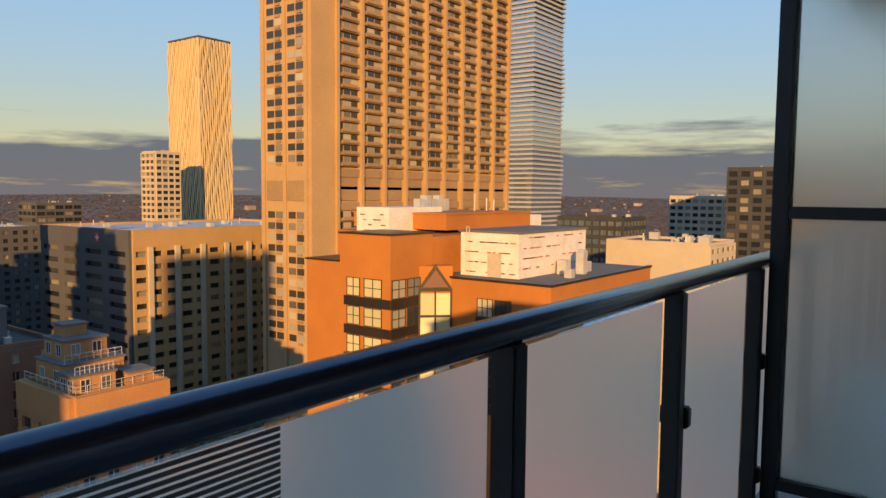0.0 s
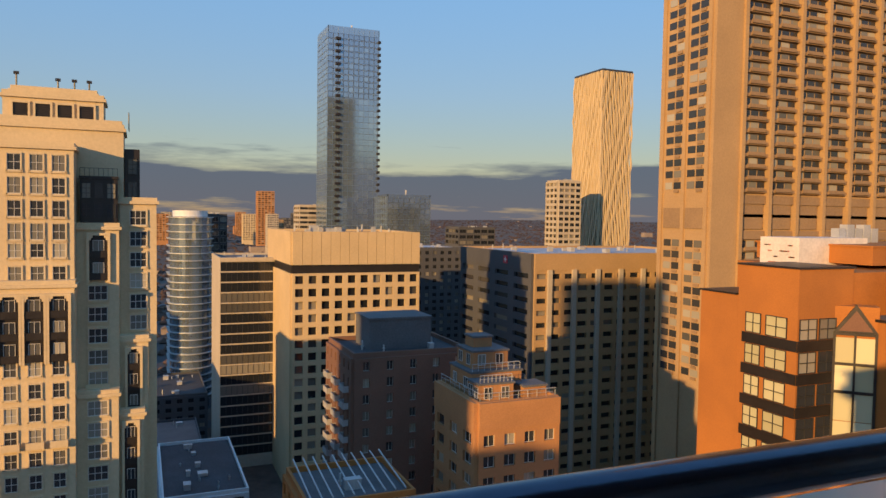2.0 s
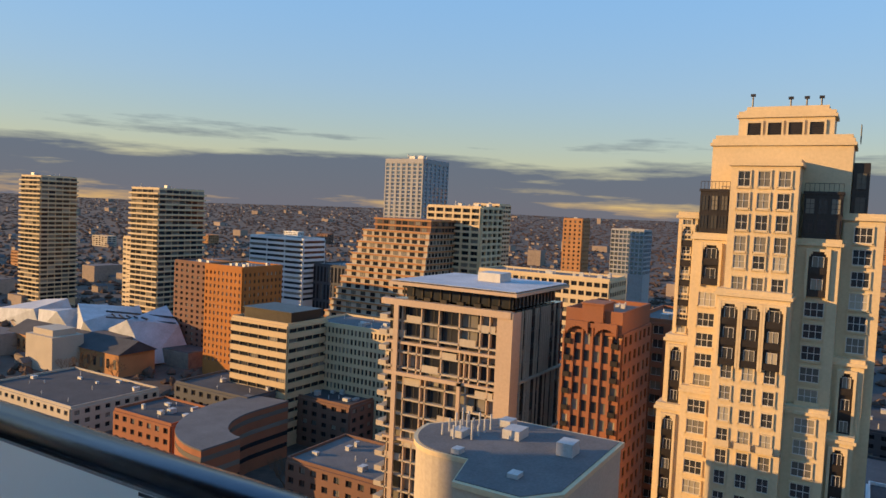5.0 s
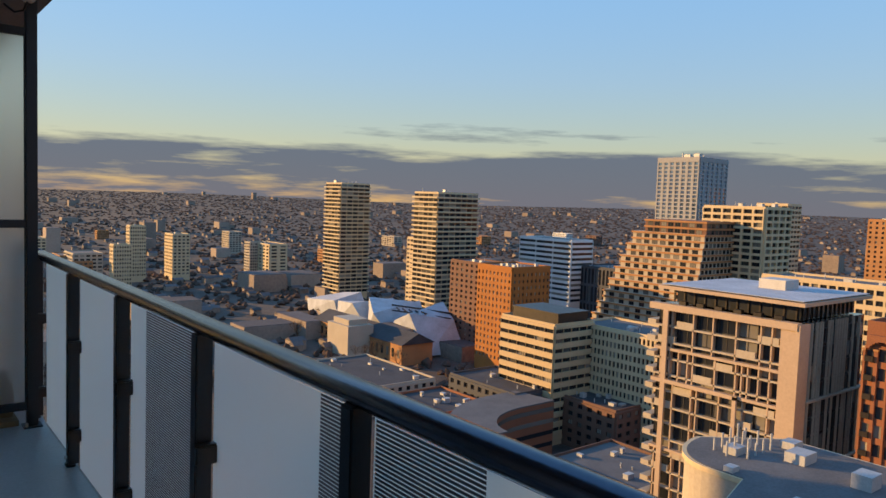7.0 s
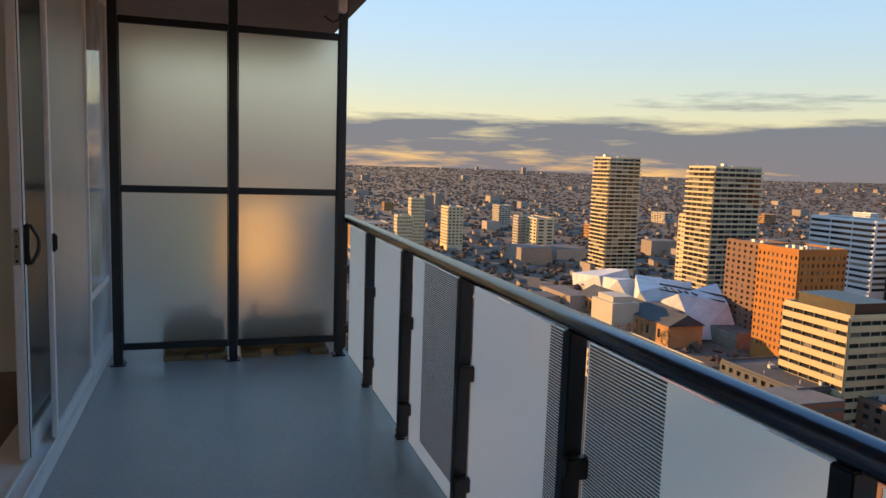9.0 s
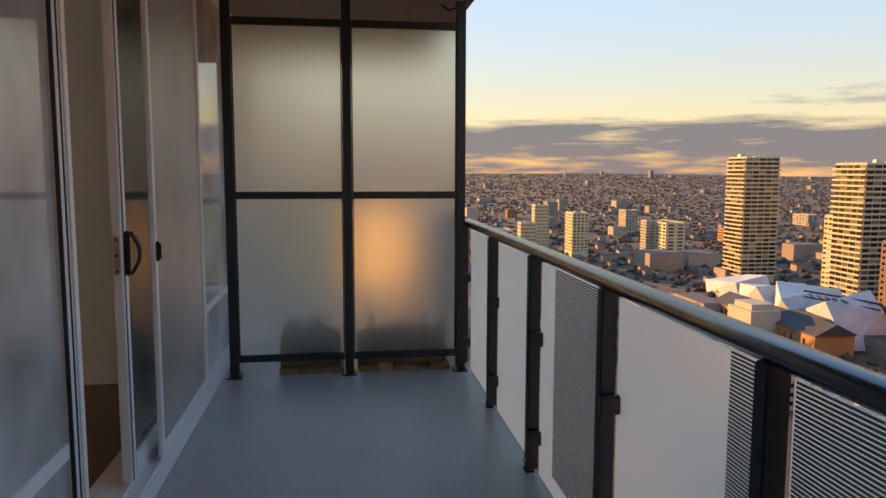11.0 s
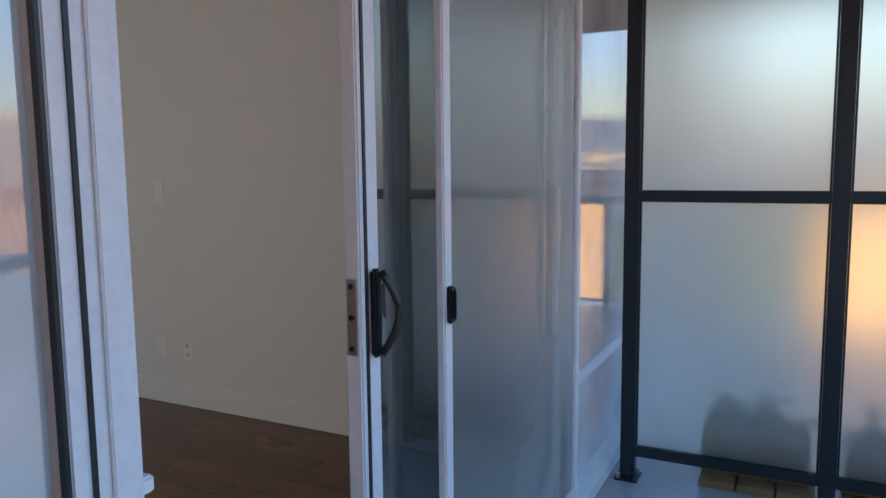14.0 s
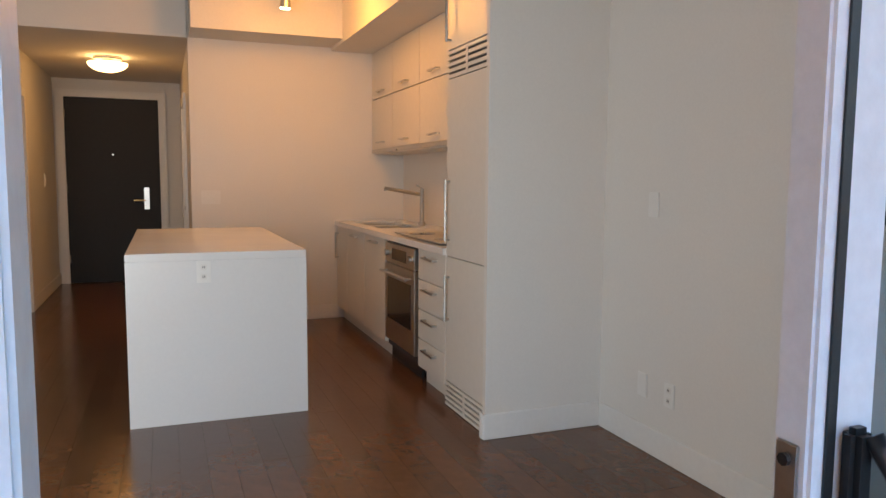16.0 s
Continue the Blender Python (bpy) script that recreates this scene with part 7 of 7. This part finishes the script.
for k in range(44000):
    a, r = rnd.uniform(radians(-80), radians(100)), 330 + 4450 * rnd.random() ** 1.5
    x, y = r * math.cos(a), r * math.sin(a)
    if r < 560 and rnd.random() < 0.6:
        continue
    z = ground_height(x, y)
    s = rnd.uniform(1.8, 3.9) * (1 + r / 2300)
    h = rnd.uniform(2.2, 4.4)
    n = len(woods.v)
    woods.v.append((x + rnd.uniform(-1, 1), y + rnd.uniform(-1, 1), z + h))
    for low, size in ((0.72, 0.62), (0.38, 1.0), (0.0, 0.45)):
        for i in range(5):
            t, q = 2 * math.pi * i / 5 + rnd.uniform(-0.4, 0.4), s * size * rnd.uniform(0.65, 1.2)
            woods.v.append((x + q * math.cos(t), y + q * math.sin(t), z - 0.5 + h * (low + rnd.uniform(-0.08, 0.08) * (low > 0))))
    for i in range(5):
        j = (i + 1) % 5
        woods.f += [(n, n + 1 + i, n + 1 + j), (n + 1 + i, n + 6 + i, n + 6 + j, n + 1 + j), (n + 6 + i, n + 11 + i, n + 11 + j, n + 6 + j)]
tagged(new("far_woods", woods.mesh("far_woods", WOODS)), "bare brown winter trees between far houses", "trees", kind="stuff")

# middling blocks among the far houses
LIMIT = 0
for k in range(26):
    a, r = radians(rnd.uniform(24, 86)), rnd.uniform(620, 1500)
    x, y = r * math.cos(a), r * math.sin(a)
    wall, tint = rnd.choice(((BEIGE, "beige"), (LIMESTONE, "cream"), (BRICK_BROWN, "brown brick"), (BRICK_PINK, "orange brick"), (WHITE_PANEL, "white")))
    simple("far_block", tint + " apartment block among far houses", x, y, y + rnd.uniform(14, 40), rnd.uniform(14, 24), ground_height(x, y) + rnd.uniform(14, 34), wall, GLASS_DARK, FRAME_DARK, rnd.choice((5, 6, 8)), 3.2, 0.7, 0.5, "WS", low=GROUND + 3, clutter=0, seed=k)
# the far cluster of towers on the horizon
for k in range(38):
    a, r = rnd.gauss(radians(-11), radians(5.0)), rnd.uniform(1400, 2500)
    x, y = r * math.cos(a), r * math.sin(a)
    wall, tint = rnd.choice(((BEIGE, "beige"), (LIMESTONE, "cream"), (TAN, "tan"), (BRICK_PINK, "orange brick"), (GREY_PANEL, "grey")))
    simple("far_tower", tint + " tower in the far cluster", x, y, y + rnd.uniform(18, 36), rnd.uniform(16, 28), -85 + rnd.uniform(36, 92) if k else 48, wall, GLASS_DARK, FRAME_DARK, 5, 4.4, 0.7, 0.5, "WN", low=-66, clutter=0, seed=k)

# bare street trees and parked cars below
def bare_tree(x, y, h, seed):
    ob = thing("tree", (x, y, GROUND), "bare winter street tree with fine brown twigs", "tree", "bare street trees")
    r = random.Random(seed)
    part("trunk", Geo().rod((x, y, GROUND), (x, y, GROUND + h * 0.4), h * 0.03, 7, h * 0.02), PLANT, ob)
    crown = Geo()

    def grow(p, way, long, thick, level):
        q = p + way * long
        crown.rod(p, q, thick, 4, thick * 0.6)
        if level:
            for k in range(3):
                bend = Vector((r.uniform(-1, 1), r.uniform(-1, 1), r.uniform(-0.1, 0.9)))
                grow(q, (way * 0.7 + bend * 0.75).normalized(), long * r.uniform(0.6, 0.8), thick * 0.6, level - 1)

    for k in range(4):
        grow(Vector((x, y, GROUND + h * (0.3 + 0.03 * k))), Vector((math.cos(k * 1.6), math.sin(k * 1.6), 1.3)).normalized(), h * 0.26, h * 0.016, 4)
    part("crown", crown, PLANT, ob, kind="stuff")


for k, (x, y) in enumerate(((160, 104), (168, 112), (176, 104), (184, 118), (192, 108), (164, 124), (178, 128), (154, 140), (205, 290), (204, 310), (206, 365), (198, 384), (190, 300), (156, -80), (166, -92), (180, -84))):
    bare_tree(x, y, 10 + (k * 7) % 5, k)


def parked_car(x, y, color, label):
    ob = thing("car", (x, y, GROUND), label, "car", "cars parked below")
    z = GROUND + 0.1
    part("body", Geo().box(x - 2.1, y - 0.88, z + 0.3, x + 2.1, y + 0.88, z + 0.85), color, ob, bevel=0.15)
    part("cabin", Geo().prism([(x - 1.3, y - 0.75), (x + 0.9, y - 0.75), (x + 0.9, y + 0.75), (x - 1.3, y + 0.75)], z + 0.851, z + 1.4), GLASS_DARK, ob)
    part("roof", Geo().box(x - 1.0, y - 0.7, z + 1.401, x + 0.6, y + 0.7, z + 1.46), color, ob)
    for dx in (-1.35, 1.35):
        for dy in (-0.9, 0.72):
            part("wheel", Geo().rod((x + dx, y + dy, z + 0.33), (x + dx, y + dy + 0.18, z + 0.33), 0.33, 12), BLACK, ob)


for x, y, color, label in ((118, 90, WHITE_PANEL, "white car parked on the street"), (127, 90, DARK_PANEL, "black car parked on the street"), (136, 92, MECH, "silver car parked on the street"),
                           (240, -7, DARK_PANEL, "black car on the street below"), (262, -9, WHITE_PANEL, "white car on the street below"), (205, -7, MECH, "silver car on the street below")):
    parked_car(x, y, color, label)

# oak strips of the inner floor
strips = {}
rnd = random.Random(5)
count = 0
y = 1.30
while y < 4.95:
    x = -0.985
    while x > -10.15 and count < 300:
        long = rnd.choice((0.9, 1.2, 1.5, 1.8))
        x1 = max(x - long, -10.19)
        key = round(x - x1, 3)
        if key not in strips:
            strips[key] = Geo().box(-key + 0.001, 0.0005, -0.011, -0.001, 0.1195, 0).mesh("floor_board", WOOD_FLOOR)
        ob = new("floor_board", strips[key])
        ob.parent = floor_in
        ob.location = Vector((x, y, FLOOR_IN)) - floor_in.location
        count += 1
        x = x1
    y += 0.12
joined = Geo()
joined.box(-10.15, -1.55, FLOOR_IN - 0.0115, -0.985, 1.2995, FLOOR_IN - 0.0005)
part("floor_boards", joined, WOOD_FLOOR, floor_in, kind="stuff")
